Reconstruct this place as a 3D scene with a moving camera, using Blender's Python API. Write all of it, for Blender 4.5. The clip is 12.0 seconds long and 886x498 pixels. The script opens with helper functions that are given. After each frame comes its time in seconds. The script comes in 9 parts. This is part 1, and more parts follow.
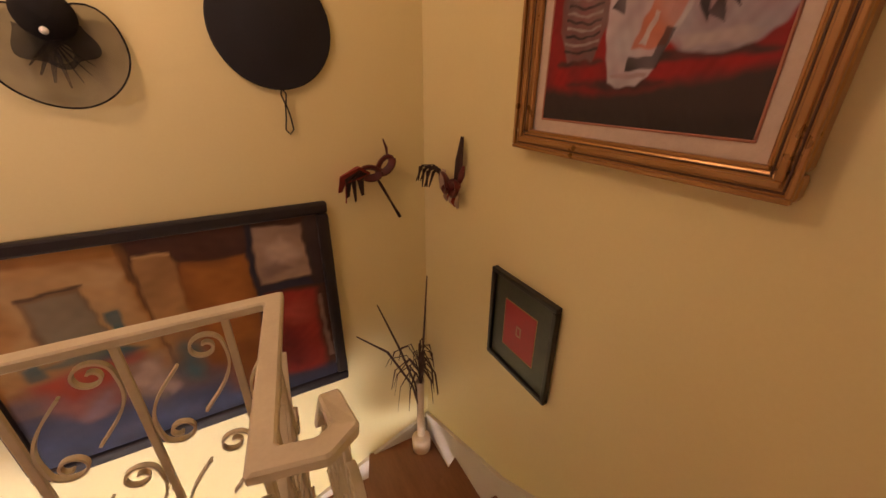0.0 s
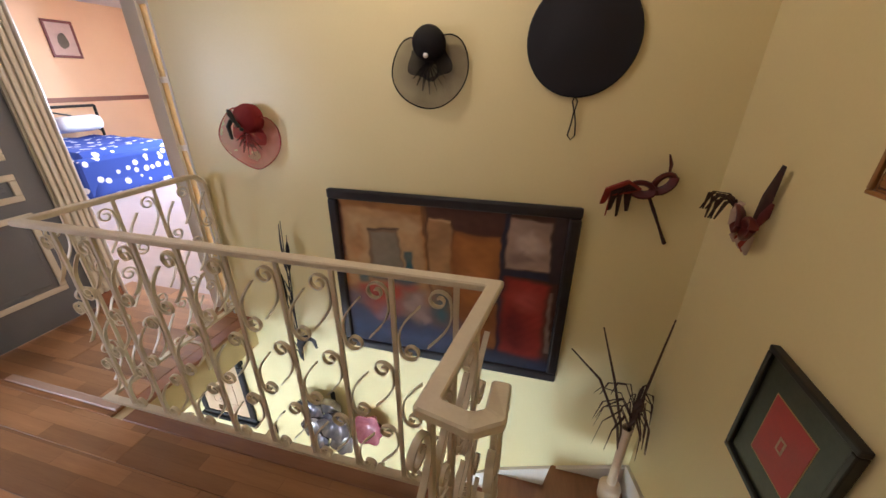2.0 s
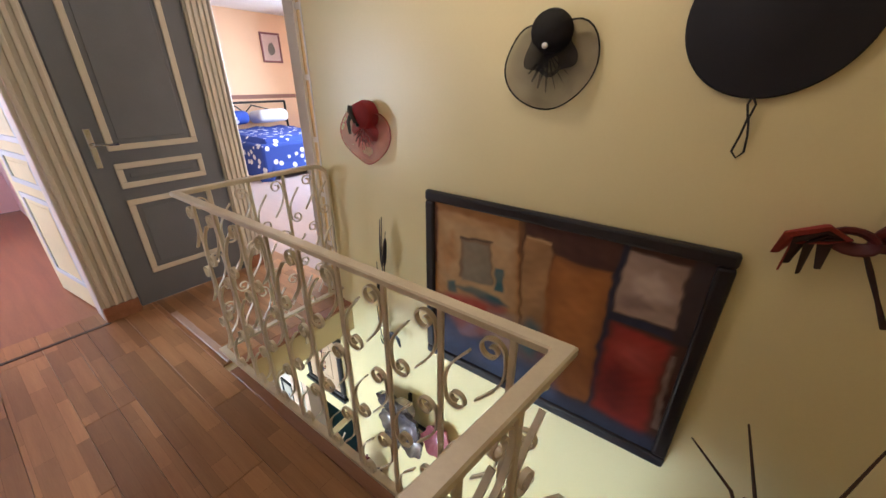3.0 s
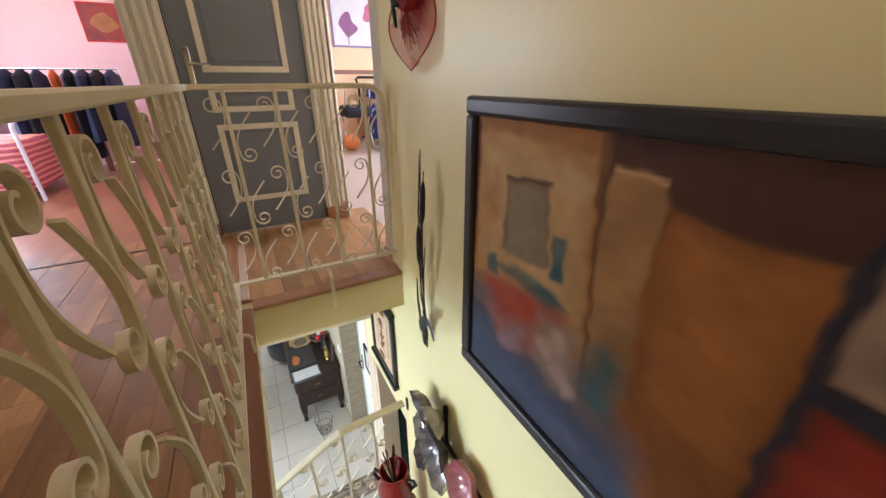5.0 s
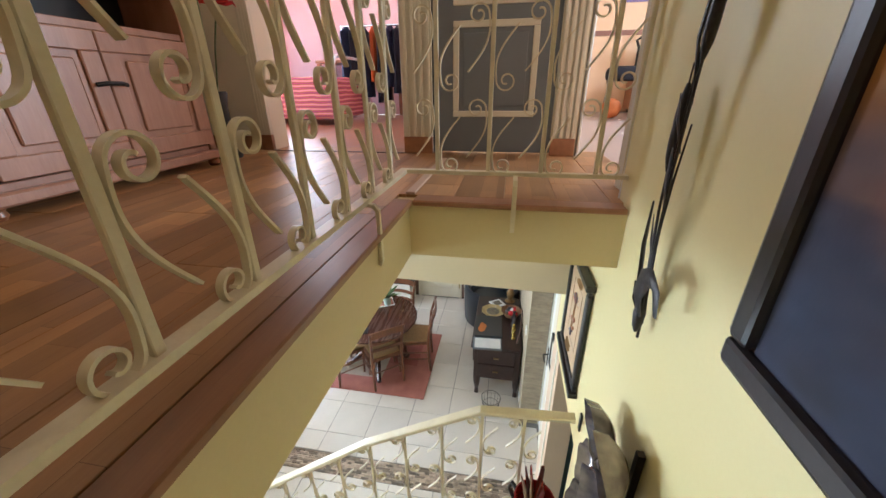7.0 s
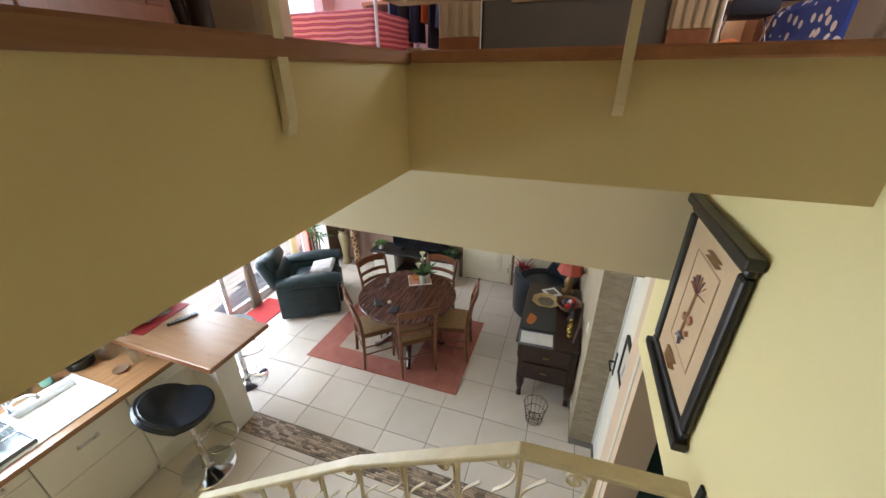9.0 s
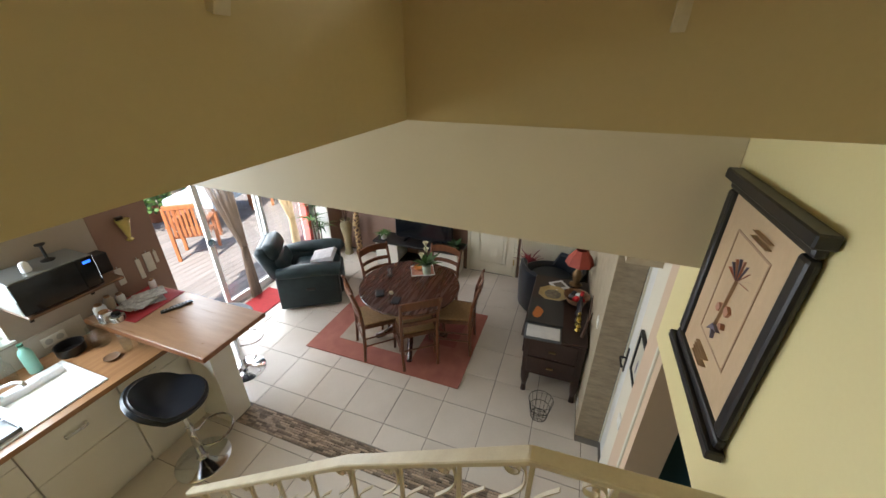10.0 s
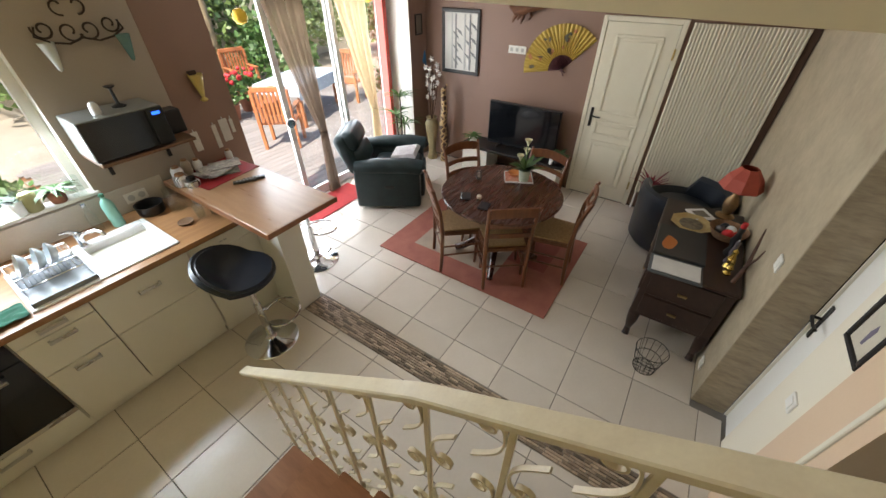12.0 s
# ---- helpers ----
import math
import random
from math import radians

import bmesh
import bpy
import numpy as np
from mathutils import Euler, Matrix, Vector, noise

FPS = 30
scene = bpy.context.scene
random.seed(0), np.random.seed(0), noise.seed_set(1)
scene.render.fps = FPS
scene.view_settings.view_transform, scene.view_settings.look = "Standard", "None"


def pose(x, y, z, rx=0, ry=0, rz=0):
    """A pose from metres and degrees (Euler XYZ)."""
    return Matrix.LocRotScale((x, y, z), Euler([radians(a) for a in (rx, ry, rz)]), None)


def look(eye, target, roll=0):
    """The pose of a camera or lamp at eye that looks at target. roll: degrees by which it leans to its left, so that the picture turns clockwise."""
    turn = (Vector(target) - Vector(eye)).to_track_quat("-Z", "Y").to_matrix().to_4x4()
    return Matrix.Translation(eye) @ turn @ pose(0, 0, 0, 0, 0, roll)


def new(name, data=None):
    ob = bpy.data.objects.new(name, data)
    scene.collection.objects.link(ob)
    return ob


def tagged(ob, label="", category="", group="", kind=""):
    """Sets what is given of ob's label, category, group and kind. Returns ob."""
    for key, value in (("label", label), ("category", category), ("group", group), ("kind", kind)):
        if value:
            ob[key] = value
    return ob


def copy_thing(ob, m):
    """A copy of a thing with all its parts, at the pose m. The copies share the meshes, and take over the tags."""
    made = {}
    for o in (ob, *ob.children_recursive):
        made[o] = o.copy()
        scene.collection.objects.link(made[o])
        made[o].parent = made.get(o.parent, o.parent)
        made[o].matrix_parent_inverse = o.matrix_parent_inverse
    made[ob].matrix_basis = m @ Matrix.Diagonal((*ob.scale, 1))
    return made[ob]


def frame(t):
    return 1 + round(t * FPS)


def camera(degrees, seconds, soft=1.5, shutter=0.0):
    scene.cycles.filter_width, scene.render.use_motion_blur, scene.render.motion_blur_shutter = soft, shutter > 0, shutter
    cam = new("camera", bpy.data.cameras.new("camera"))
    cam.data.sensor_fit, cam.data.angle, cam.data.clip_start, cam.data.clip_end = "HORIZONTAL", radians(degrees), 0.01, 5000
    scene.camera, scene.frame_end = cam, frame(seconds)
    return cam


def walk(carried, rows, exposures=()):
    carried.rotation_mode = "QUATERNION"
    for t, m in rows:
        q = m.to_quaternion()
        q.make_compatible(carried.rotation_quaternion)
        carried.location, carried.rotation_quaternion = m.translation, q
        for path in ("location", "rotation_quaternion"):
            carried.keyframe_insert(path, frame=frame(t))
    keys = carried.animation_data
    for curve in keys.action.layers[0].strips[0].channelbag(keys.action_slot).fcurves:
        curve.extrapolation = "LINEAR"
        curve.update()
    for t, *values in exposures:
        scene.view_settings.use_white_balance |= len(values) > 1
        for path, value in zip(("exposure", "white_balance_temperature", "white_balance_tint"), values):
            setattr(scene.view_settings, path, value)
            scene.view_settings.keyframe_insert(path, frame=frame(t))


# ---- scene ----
cam = camera(101.2, 12.0)
PATH = [
    (0, (0.628, 0.322, 4.469), (1.51, 1.918, 3.647), 0.4),
    (0.5, (0.644, 0.284, 4.482), (1.212, 2.007, 3.642), 0.5),
    (1, (0.654, 0.284, 4.49), (0.89, 2.082, 3.647), 0.5),
    (1.5, (0.691, 0.311, 4.501), (0.576, 2.119, 3.654), 0.3),
    (2, (0.707, 0.295, 4.506), (0.247, 2.05, 3.666), 0.2),
    (2.5, (0.728, 0.357, 4.506), (-0.047, 1.999, 3.669), 0.3),
    (3, (0.762, 0.534, 4.486), (-0.306, 2.004, 3.651), 0.3),
    (3.2, (0.778, 0.597, 4.477), (-0.398, 1.981, 3.644), 0.3),
    (4.8, (0.70, 1.20, 4.112), (-0.897, 2.109, 3.323), -0.2),
    (5, (0.683, 1.248, 4.055), (-0.92, 2.102, 3.219), -0.3),
    (5.2, (0.688, 1.29, 3.996), (-1.008, 1.955, 3.17), -0.4),
    (5.5, (0.708, 1.354, 3.897), (-1.068, 1.741, 3.071), -0.5),
    (6, (0.638, 1.428, 3.782), (-1.182, 1.546, 2.96), -0.5),
    (6.5, (0.446, 1.45, 3.641), (-1.38, 1.401, 2.826), -0.6),
    (7, (0.268, 1.477, 3.48), (-1.532, 1.153, 2.669), -0.5),
    (7.5, (0.135, 1.497, 3.421), (-1.628, 1.038, 2.595), -0.6),
    (7.7, (0.075, 1.50, 3.36), (-1.675, 1.015, 2.51), -0.6),
    (9.3, (-0.34, 1.433, 3.041), (-2.035, 0.825, 2.171), -0.2),
    (9.5, (-0.361, 1.43, 3.032), (-2.055, 0.817, 2.163), -0.1),
    (10, (-0.391, 1.412, 2.963), (-2.066, 0.80, 2.058), 0.0),
    (10.5, (-0.426, 1.334, 2.811), (-2.035, 0.759, 1.771), -0.1),
    (11, (-0.528, 1.200, 2.653), (-2.068, 0.603, 1.523), -0.2),
    (11.5, (-0.614, 1.128, 2.512), (-2.063, 0.413, 1.333), -0.3),
    (12, (-0.713, 1.089, 2.429), (-2.021, 0.213, 1.195), -0.2),
]
EXPOSURES = [(0.0, 2.38, 8000, 36), (0.6, 2.34, 6300, 20), (1.4, 2.32, 5550, 13), (3.0, 2.30, 5400, 11), (5.0, 2.40, 5450, 7), (6.5, 2.30, 5600, 7), (7.7, 2.08, 5800, 9), (9.3, 1.52, 6200, 11), (10.5, 1.18, 6450, 12), (12.0, 1.24, 6600, 12)]
walk(cam, [(t, look(eye, target, roll)) for t, eye, target, roll in PATH], EXPOSURES)

# ---- heights and planes (metres) ----
F = 3.10            # upper floor
SLAB = 2.875        # underside of the upper floor
TOP = 5.60          # upper ceiling
YN = 1.89           # stair wall
XE = 1.39           # end wall of the stairs
XW = -2.06          # wall with the grey door
XL = -5.38          # far wall of the living room
YS = 1.78           # stone-coloured wall
YK = -2.28          # kitchen wall
YG = -2.70          # glazing to the terrace
RISE = F / 17

# ---- sky, sun, the light of the openings and an added landing fill ----
world = bpy.data.worlds.new("sky")
scene.world = world
world.use_nodes = True
wn = world.node_tree
sky = wn.nodes.new("ShaderNodeTexSky")
sky.sky_type, sky.sun_disc = "NISHITA", False
sky.sun_elevation, sky.sun_rotation = radians(54), radians(74)
bg = wn.nodes["Background"]
bg.inputs["Strength"].default_value = 0.15
wn.links.new(sky.outputs["Color"], bg.inputs["Color"])

sun = new("sun", bpy.data.lights.new("sun", "SUN"))
sun.data.energy, sun.data.angle, sun.data.color = 4.5, radians(0.6), (1.0, 0.95, 0.86)
sun.matrix_world = look((4.0, -4.5, 10.0), (-3.0, -6.5, 0.0))


def opening_light(name, eye, target, w, h, power, color):
    lamp = new(name, bpy.data.lights.new(name, "AREA"))
    lamp.data.shape, lamp.data.size, lamp.data.size_y = "RECTANGLE", w, h
    lamp.data.energy, lamp.data.color = power, color
    lamp.matrix_world = look(eye, target)
    return lamp


DAY = (0.90, 0.96, 1.0)
opening_light("terrace_daylight", (-3.7, YG - 0.10, 1.15), (-3.7, 0.5, 0.9), 2.4, 2.1, 60, DAY)
opening_light("kitchen_daylight", (-0.65, YK - 0.06, 1.72), (-0.55, 1.2, 0.6), 1.0, 0.80, 28, (0.80, 0.92, 1.0))
opening_light("pink_room_daylight", (-4.6, -1.95, 4.35), (-2.3, 0.3, 4.2), 1.4, 1.2, 18, (0.95, 0.95, 1.0))
opening_light("bedroom_daylight", (-3.9, 5.98, 4.48), (-2.4, 2.2, 4.0), 1.5, 1.3, 52, (0.90, 0.95, 1.0))
# warm fill light added out of view to brighten the stair walls
landing_bulb = new("landing_bulb", bpy.data.lights.new("landing_bulb", "POINT"))
landing_bulb.data.energy, landing_bulb.data.color, landing_bulb.data.shadow_soft_size = 2.5, (1.0, 0.78, 0.60), 0.14
landing_bulb.location = (0.12, 1.28, 5.22)


# ---- materials ----
MATS = {}


def mat(name, a, b=None, rough=0.6, scale=6.0, bump=0.0, fine=60.0, metal=0.0, stretch=(1, 1, 1), vary=0.0, spec=0.5, island=0.0, emit=0.0):
    """A procedural surface: two tones mixed by a coarse and a fine noise, with relief. vary: tone change from piece to piece."""
    if name in MATS:
        return MATS[name]
    m = bpy.data.materials.new(name)
    m.use_nodes = True
    t = m.node_tree
    p = t.nodes["Principled BSDF"]
    b = b or tuple(c * 0.86 for c in a)
    co = t.nodes.new("ShaderNodeTexCoord")
    mp = t.nodes.new("ShaderNodeMapping")
    mp.inputs["Scale"].default_value = stretch
    t.links.new(co.outputs["Object"], mp.inputs["Vector"])
    n1, n2 = t.nodes.new("ShaderNodeTexNoise"), t.nodes.new("ShaderNodeTexNoise")
    n1.inputs["Scale"].default_value, n1.inputs["Detail"].default_value = scale, 4
    n2.inputs["Scale"].default_value, n2.inputs["Detail"].default_value = fine, 3
    for n in (n1, n2):
        t.links.new(mp.outputs["Vector"], n.inputs["Vector"])
    add = t.nodes.new("ShaderNodeMath")
    add.operation = "MULTIPLY_ADD"
    add.inputs[1].default_value = 0.4
    t.links.new(n2.outputs["Fac"], add.inputs[0])
    t.links.new(n1.outputs["Fac"], add.inputs[2])
    ramp = t.nodes.new("ShaderNodeMapRange")
    ramp.inputs["From Min"].default_value, ramp.inputs["From Max"].default_value = 0.45, 0.95
    t.links.new(add.outputs[0], ramp.inputs["Value"])
    mix = t.nodes.new("ShaderNodeMix")
    mix.data_type = "RGBA"
    mix.inputs[6].default_value, mix.inputs[7].default_value = (*b, 1), (*a, 1)
    t.links.new(ramp.outputs[0], mix.inputs[0])
    out = mix.outputs[2]
    if vary or island:
        hsv = t.nodes.new("ShaderNodeHueSaturation")
        src = t.nodes.new("ShaderNodeNewGeometry") if island else t.nodes.new("ShaderNodeObjectInfo")
        sock = src.outputs["Random Per Island"] if island else src.outputs["Random"]
        r = t.nodes.new("ShaderNodeMapRange")
        v = vary or island
        r.inputs["To Min"].default_value, r.inputs["To Max"].default_value = 1 - v, 1 + v
        t.links.new(sock, r.inputs["Value"])
        t.links.new(r.outputs[0], hsv.inputs["Value"])
        t.links.new(out, hsv.inputs["Color"])
        out = hsv.outputs["Color"]
    t.links.new(out, p.inputs["Base Color"])
    rr = t.nodes.new("ShaderNodeMapRange")
    rr.inputs["To Min"].default_value, rr.inputs["To Max"].default_value = max(0.03, rough - 0.08), min(1, rough + 0.08)
    t.links.new(n1.outputs["Fac"], rr.inputs["Value"])
    t.links.new(rr.outputs[0], p.inputs["Roughness"])
    p.inputs["Metallic"].default_value = metal
    p.inputs["Specular IOR Level"].default_value = spec
    if bump:
        bp = t.nodes.new("ShaderNodeBump")
        bp.inputs["Strength"].default_value, bp.inputs["Distance"].default_value = bump, 0.004
        t.links.new(add.outputs[0], bp.inputs["Height"])
        t.links.new(bp.outputs["Normal"], p.inputs["Normal"])
    if emit:
        p.inputs["Emission Color"].default_value, p.inputs["Emission Strength"].default_value = (*a, 1), emit
    MATS[name] = m
    return m


def glass_mat(name, color=(1, 1, 1), rough=0.02, alpha=0.85):
    """Thin clear pane: mostly see-through, glossy on top."""
    if name in MATS:
        return MATS[name]
    m = bpy.data.materials.new(name)
    m.use_nodes = True
    t = m.node_tree
    t.nodes.remove(t.nodes["Principled BSDF"])
    tr, gl, mx = t.nodes.new("ShaderNodeBsdfTransparent"), t.nodes.new("ShaderNodeBsdfGlossy"), t.nodes.new("ShaderNodeMixShader")
    tr.inputs["Color"].default_value = (*color, 1)
    gl.inputs["Roughness"].default_value = rough
    mx.inputs[0].default_value = 0.07
    t.links.new(tr.outputs[0], mx.inputs[1])
    t.links.new(gl.outputs[0], mx.inputs[2])
    t.links.new(mx.outputs[0], t.nodes["Material Output"].inputs["Surface"])
    MATS[name] = m
    return m


def gauze_mat(name, color, cover):
    """Woven see-through cloth."""
    if name in MATS:
        return MATS[name]
    m = mat(name, color, rough=0.8, scale=20, fine=300)
    t = m.node_tree
    p, out = t.nodes["Principled BSDF"], t.nodes["Material Output"]
    tr, mx = t.nodes.new("ShaderNodeBsdfTransparent"), t.nodes.new("ShaderNodeMixShader")
    n = t.nodes.new("ShaderNodeTexNoise")
    n.inputs["Scale"].default_value = 9
    co = t.nodes.new("ShaderNodeTexCoord")
    t.links.new(co.outputs["Object"], n.inputs["Vector"])
    r = t.nodes.new("ShaderNodeMapRange")
    r.inputs["To Min"].default_value, r.inputs["To Max"].default_value = max(0, cover - 0.25), min(1, cover + 0.25)
    t.links.new(n.outputs["Fac"], r.inputs["Value"])
    t.links.new(r.outputs[0], mx.inputs[0])
    t.links.new(tr.outputs[0], mx.inputs[1])
    tl, half = t.nodes.new("ShaderNodeBsdfTranslucent"), t.nodes.new("ShaderNodeMixShader")
    tl.inputs["Color"].default_value = (*color, 1)
    half.inputs[0].default_value = 0.45
    t.links.new(p.outputs[0], half.inputs[1])
    t.links.new(tl.outputs[0], half.inputs[2])
    t.links.new(half.outputs[0], mx.inputs[2])
    t.links.new(mx.outputs[0], out.inputs["Surface"])
    return m


M_YELLOW = mat("yellow_wall_paint", (0.82, 0.71, 0.375), (0.79, 0.67, 0.34), 0.40, 1.6, 0.12, 90)
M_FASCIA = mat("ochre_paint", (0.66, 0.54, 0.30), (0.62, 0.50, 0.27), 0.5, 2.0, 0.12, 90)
M_BEAM = mat("cream_beam_paint", (0.72, 0.63, 0.47), (0.69, 0.60, 0.44), 0.55, 2.0, 0.12, 90)
M_CREAM = mat("cream_wall_paint", (0.80, 0.73, 0.60), (0.77, 0.70, 0.56), 0.55, 2.0, 0.12, 90)
M_PINKISH = mat("peach_casing_paint", (0.70, 0.52, 0.36), (0.66, 0.48, 0.33), 0.5, 3.0, 0.1, 90)
M_BROWN = mat("brown_wall_paint", (0.27, 0.165, 0.12), (0.245, 0.145, 0.105), 0.55, 2.0, 0.12, 90)
M_TAUPE = mat("taupe_kitchen_paint", (0.40, 0.34, 0.28), (0.37, 0.31, 0.255), 0.55, 2.0, 0.12, 90)
M_STONE = mat("stone_effect_plaster", (0.47, 0.39, 0.27), (0.33, 0.265, 0.175), 0.6, 4.5, 0.5, 26)
M_BAND = mat("slate_effect_plaster", (0.36, 0.29, 0.20), (0.22, 0.17, 0.115), 0.55, 8, 0.5, 30, stretch=(1, 1, 4))
M_GREEN = mat("dark_green_paint", (0.025, 0.065, 0.065), (0.02, 0.052, 0.052), 0.5, 2, 0.1, 80)
M_WHITE = mat("white_gloss_paint", (0.80, 0.78, 0.73), (0.76, 0.73, 0.67), 0.35, 4, 0.06, 90)
M_CEIL = mat("ceiling_white", (0.80, 0.78, 0.74), None, 0.8, 2, 0.1, 90)
M_PINK = mat("pink_wall_paint", (0.80, 0.52, 0.50), (0.76, 0.48, 0.47), 0.6, 2, 0.1, 90)
M_PEACH = mat("peach_wall_paint", (0.84, 0.58, 0.36), (0.80, 0.54, 0.33), 0.6, 2, 0.1, 90)
M_GREY = mat("grey_door_paint", (0.185, 0.20, 0.225), (0.16, 0.175, 0.20), 0.4, 5, 0.08, 120)
M_TRIM = mat("cream_trim_paint", (0.74, 0.70, 0.58), (0.70, 0.65, 0.53), 0.42, 6, 0.1, 90)
M_IRON = mat("cream_painted_iron", (0.72, 0.64, 0.47), (0.62, 0.53, 0.38), 0.38, 14, 0.25, 120)
M_TILE = mat("beige_floor_tile", (0.68, 0.61, 0.53), (0.62, 0.55, 0.475), 0.22, 3.5, 0.05, 50, vary=0.05)
M_JOINT = mat("grey_tile_joint", (0.20, 0.175, 0.15), None, 0.9, 10, 0.3, 90)
M_OAK = mat("reddish_oak_laminate", (0.45, 0.245, 0.105), (0.33, 0.165, 0.068), 0.42, 4, 0.08, 40, stretch=(0.35, 6, 6), vary=0.14)
OAK_T = M_OAK.node_tree
oak_bsdf = OAK_T.nodes["Principled BSDF"]
oak_src = oak_bsdf.inputs["Base Color"].links[0].from_socket
oak_co, oak_inf, oak_add, oak_br, oak_mul = (OAK_T.nodes.new(k) for k in ("ShaderNodeTexCoord", "ShaderNodeObjectInfo", "ShaderNodeVectorMath", "ShaderNodeTexBrick", "ShaderNodeMix"))
oak_add.operation = "ADD"
OAK_T.links.new(oak_co.outputs["Object"], oak_add.inputs[0])
OAK_T.links.new(oak_inf.outputs["Random"], oak_add.inputs[1])
OAK_T.links.new(oak_add.outputs[0], oak_br.inputs["Vector"])
for key, val in (("Scale", 1.0), ("Brick Width", 0.36), ("Row Height", 0.0633), ("Mortar Size", 0.0006), ("Bias", 0.0)):
    oak_br.inputs[key].default_value = val
oak_br.inputs["Color1"].default_value, oak_br.inputs["Color2"].default_value, oak_br.inputs["Mortar"].default_value = (0.72, 0.70, 0.68, 1), (1.22, 1.20, 1.16, 1), (0.6, 0.55, 0.5, 1)
oak_mul.data_type, oak_mul.blend_type = "RGBA", "MULTIPLY"
oak_mul.inputs[0].default_value = 1.0
OAK_T.links.new(oak_src, oak_mul.inputs[6])
OAK_T.links.new(oak_br.outputs["Color"], oak_mul.inputs[7])
OAK_T.links.new(oak_mul.outputs[2], oak_bsdf.inputs["Base Color"])
M_OAKEDGE = mat("reddish_oak_edge", (0.40, 0.19, 0.10), (0.28, 0.125, 0.065), 0.35, 4, 0.1, 40, stretch=(0.4, 6, 6))
M_TREAD = mat("dark_brown_tread_wood", (0.30, 0.125, 0.055), (0.20, 0.08, 0.033), 0.35, 4, 0.15, 40, stretch=(5, 0.6, 5))
M_BLACK = mat("black_lacquer", (0.016, 0.014, 0.014), (0.010, 0.009, 0.009), 0.38, 12, 0.1, 120)
M_CHROME = mat("chrome", (0.75, 0.76, 0.78), (0.68, 0.69, 0.71), 0.10, 8, 0, 90, metal=1.0)
M_DARKIRON = mat("black_wrought_iron", (0.020, 0.018, 0.016), None, 0.45, 20, 0.3, 140, metal=0.4)
M_PARQUET = mat("pale_bedroom_floor", (0.50, 0.40, 0.36), (0.43, 0.34, 0.31), 0.35, 4, 0.05, 40, stretch=(0.4, 5, 5))


# ---- mesh helpers ----
def box(bm, x0, x1, y0, y1, z0, z1, bevel=0.0, seg=1, m=None):
    r = bmesh.ops.create_cube(bm, size=1.0)
    vs = r["verts"]
    for v in vs:
        v.co = Vector(((x0 + x1) / 2 + v.co.x * (x1 - x0), (y0 + y1) / 2 + v.co.y * (y1 - y0), (z0 + z1) / 2 + v.co.z * (z1 - z0)))
    if bevel:
        es = list({e for v in vs for e in v.link_edges})
        r = bmesh.ops.bevel(bm, geom=es, offset=bevel, segments=seg, profile=0.5, affect="EDGES")
        vs = list({v for f in r["faces"] for v in f.verts} | {v for v in vs if v.is_valid})
    if m is not None:
        bmesh.ops.transform(bm, matrix=m, verts=vs)
    return vs


def rod(bm, p0, p1, r0, r1=None, seg=10, caps=True):
    p0, p1 = Vector(p0), Vector(p1)
    r1 = r0 if r1 is None else r1
    d = p1 - p0
    q = d.to_track_quat("Z", "Y").to_matrix().to_4x4()
    bmesh.ops.create_cone(bm, cap_ends=caps, segments=seg, radius1=r0, radius2=r1, depth=d.length, matrix=Matrix.Translation((p0 + p1) / 2) @ q)


def lathe(bm, profile, seg=24, at=(0, 0, 0), squash=1.0, wave=None):
    """A turned body from (radius, height) pairs; wave(angle, i) scales the radius."""
    rings = []
    for i, (r, z) in enumerate(profile):
        ring = []
        for k in range(seg):
            a = 2 * math.pi * k / seg
            w = wave(a, i) if wave else 1.0
            ring.append(bm.verts.new((at[0] + r * w * math.cos(a), at[1] + r * w * math.sin(a) * squash, at[2] + z)))
        rings.append(ring)
    for a, b in zip(rings, rings[1:]):
        for k in range(seg):
            bm.faces.new((a[k], a[(k + 1) % seg], b[(k + 1) % seg], b[k]))
    if profile[0][0] > 1e-4:
        bm.faces.new(rings[0][::-1])
    if profile[-1][0] > 1e-4:
        bm.faces.new(rings[-1])
    return rings


def sweep(bm, pts, radii, seg=8, flat=1.0, closed=False):
    """A tube along points; radii a number or one per point; flat squashes it across."""
    pts = [Vector(p) for p in pts]
    n = len(pts)
    radii = [radii] * n if isinstance(radii, (int, float)) else radii
    rings, up = [], Vector((0.13, 0.21, 0.97)).normalized()
    for i, p in enumerate(pts):
        d = (pts[min(i + 1, n - 1)] - pts[max(i - 1, 0)]).normalized()
        side = d.cross(up)
        if side.length < 1e-3:
            side = d.cross(Vector((1, 0, 0)))
        side.normalize()
        nor = side.cross(d).normalized()
        up = nor
        rings.append([bm.verts.new(p + radii[i] * (math.cos(2 * math.pi * k / seg) * side + flat * math.sin(2 * math.pi * k / seg) * nor)) for k in range(seg)])
    for a, b in zip(rings, rings[1:]):
        for k in range(seg):
            bm.faces.new((a[k], a[(k + 1) % seg], b[(k + 1) % seg], b[k]))
    bm.faces.new(rings[0][::-1])
    bm.faces.new(rings[-1])


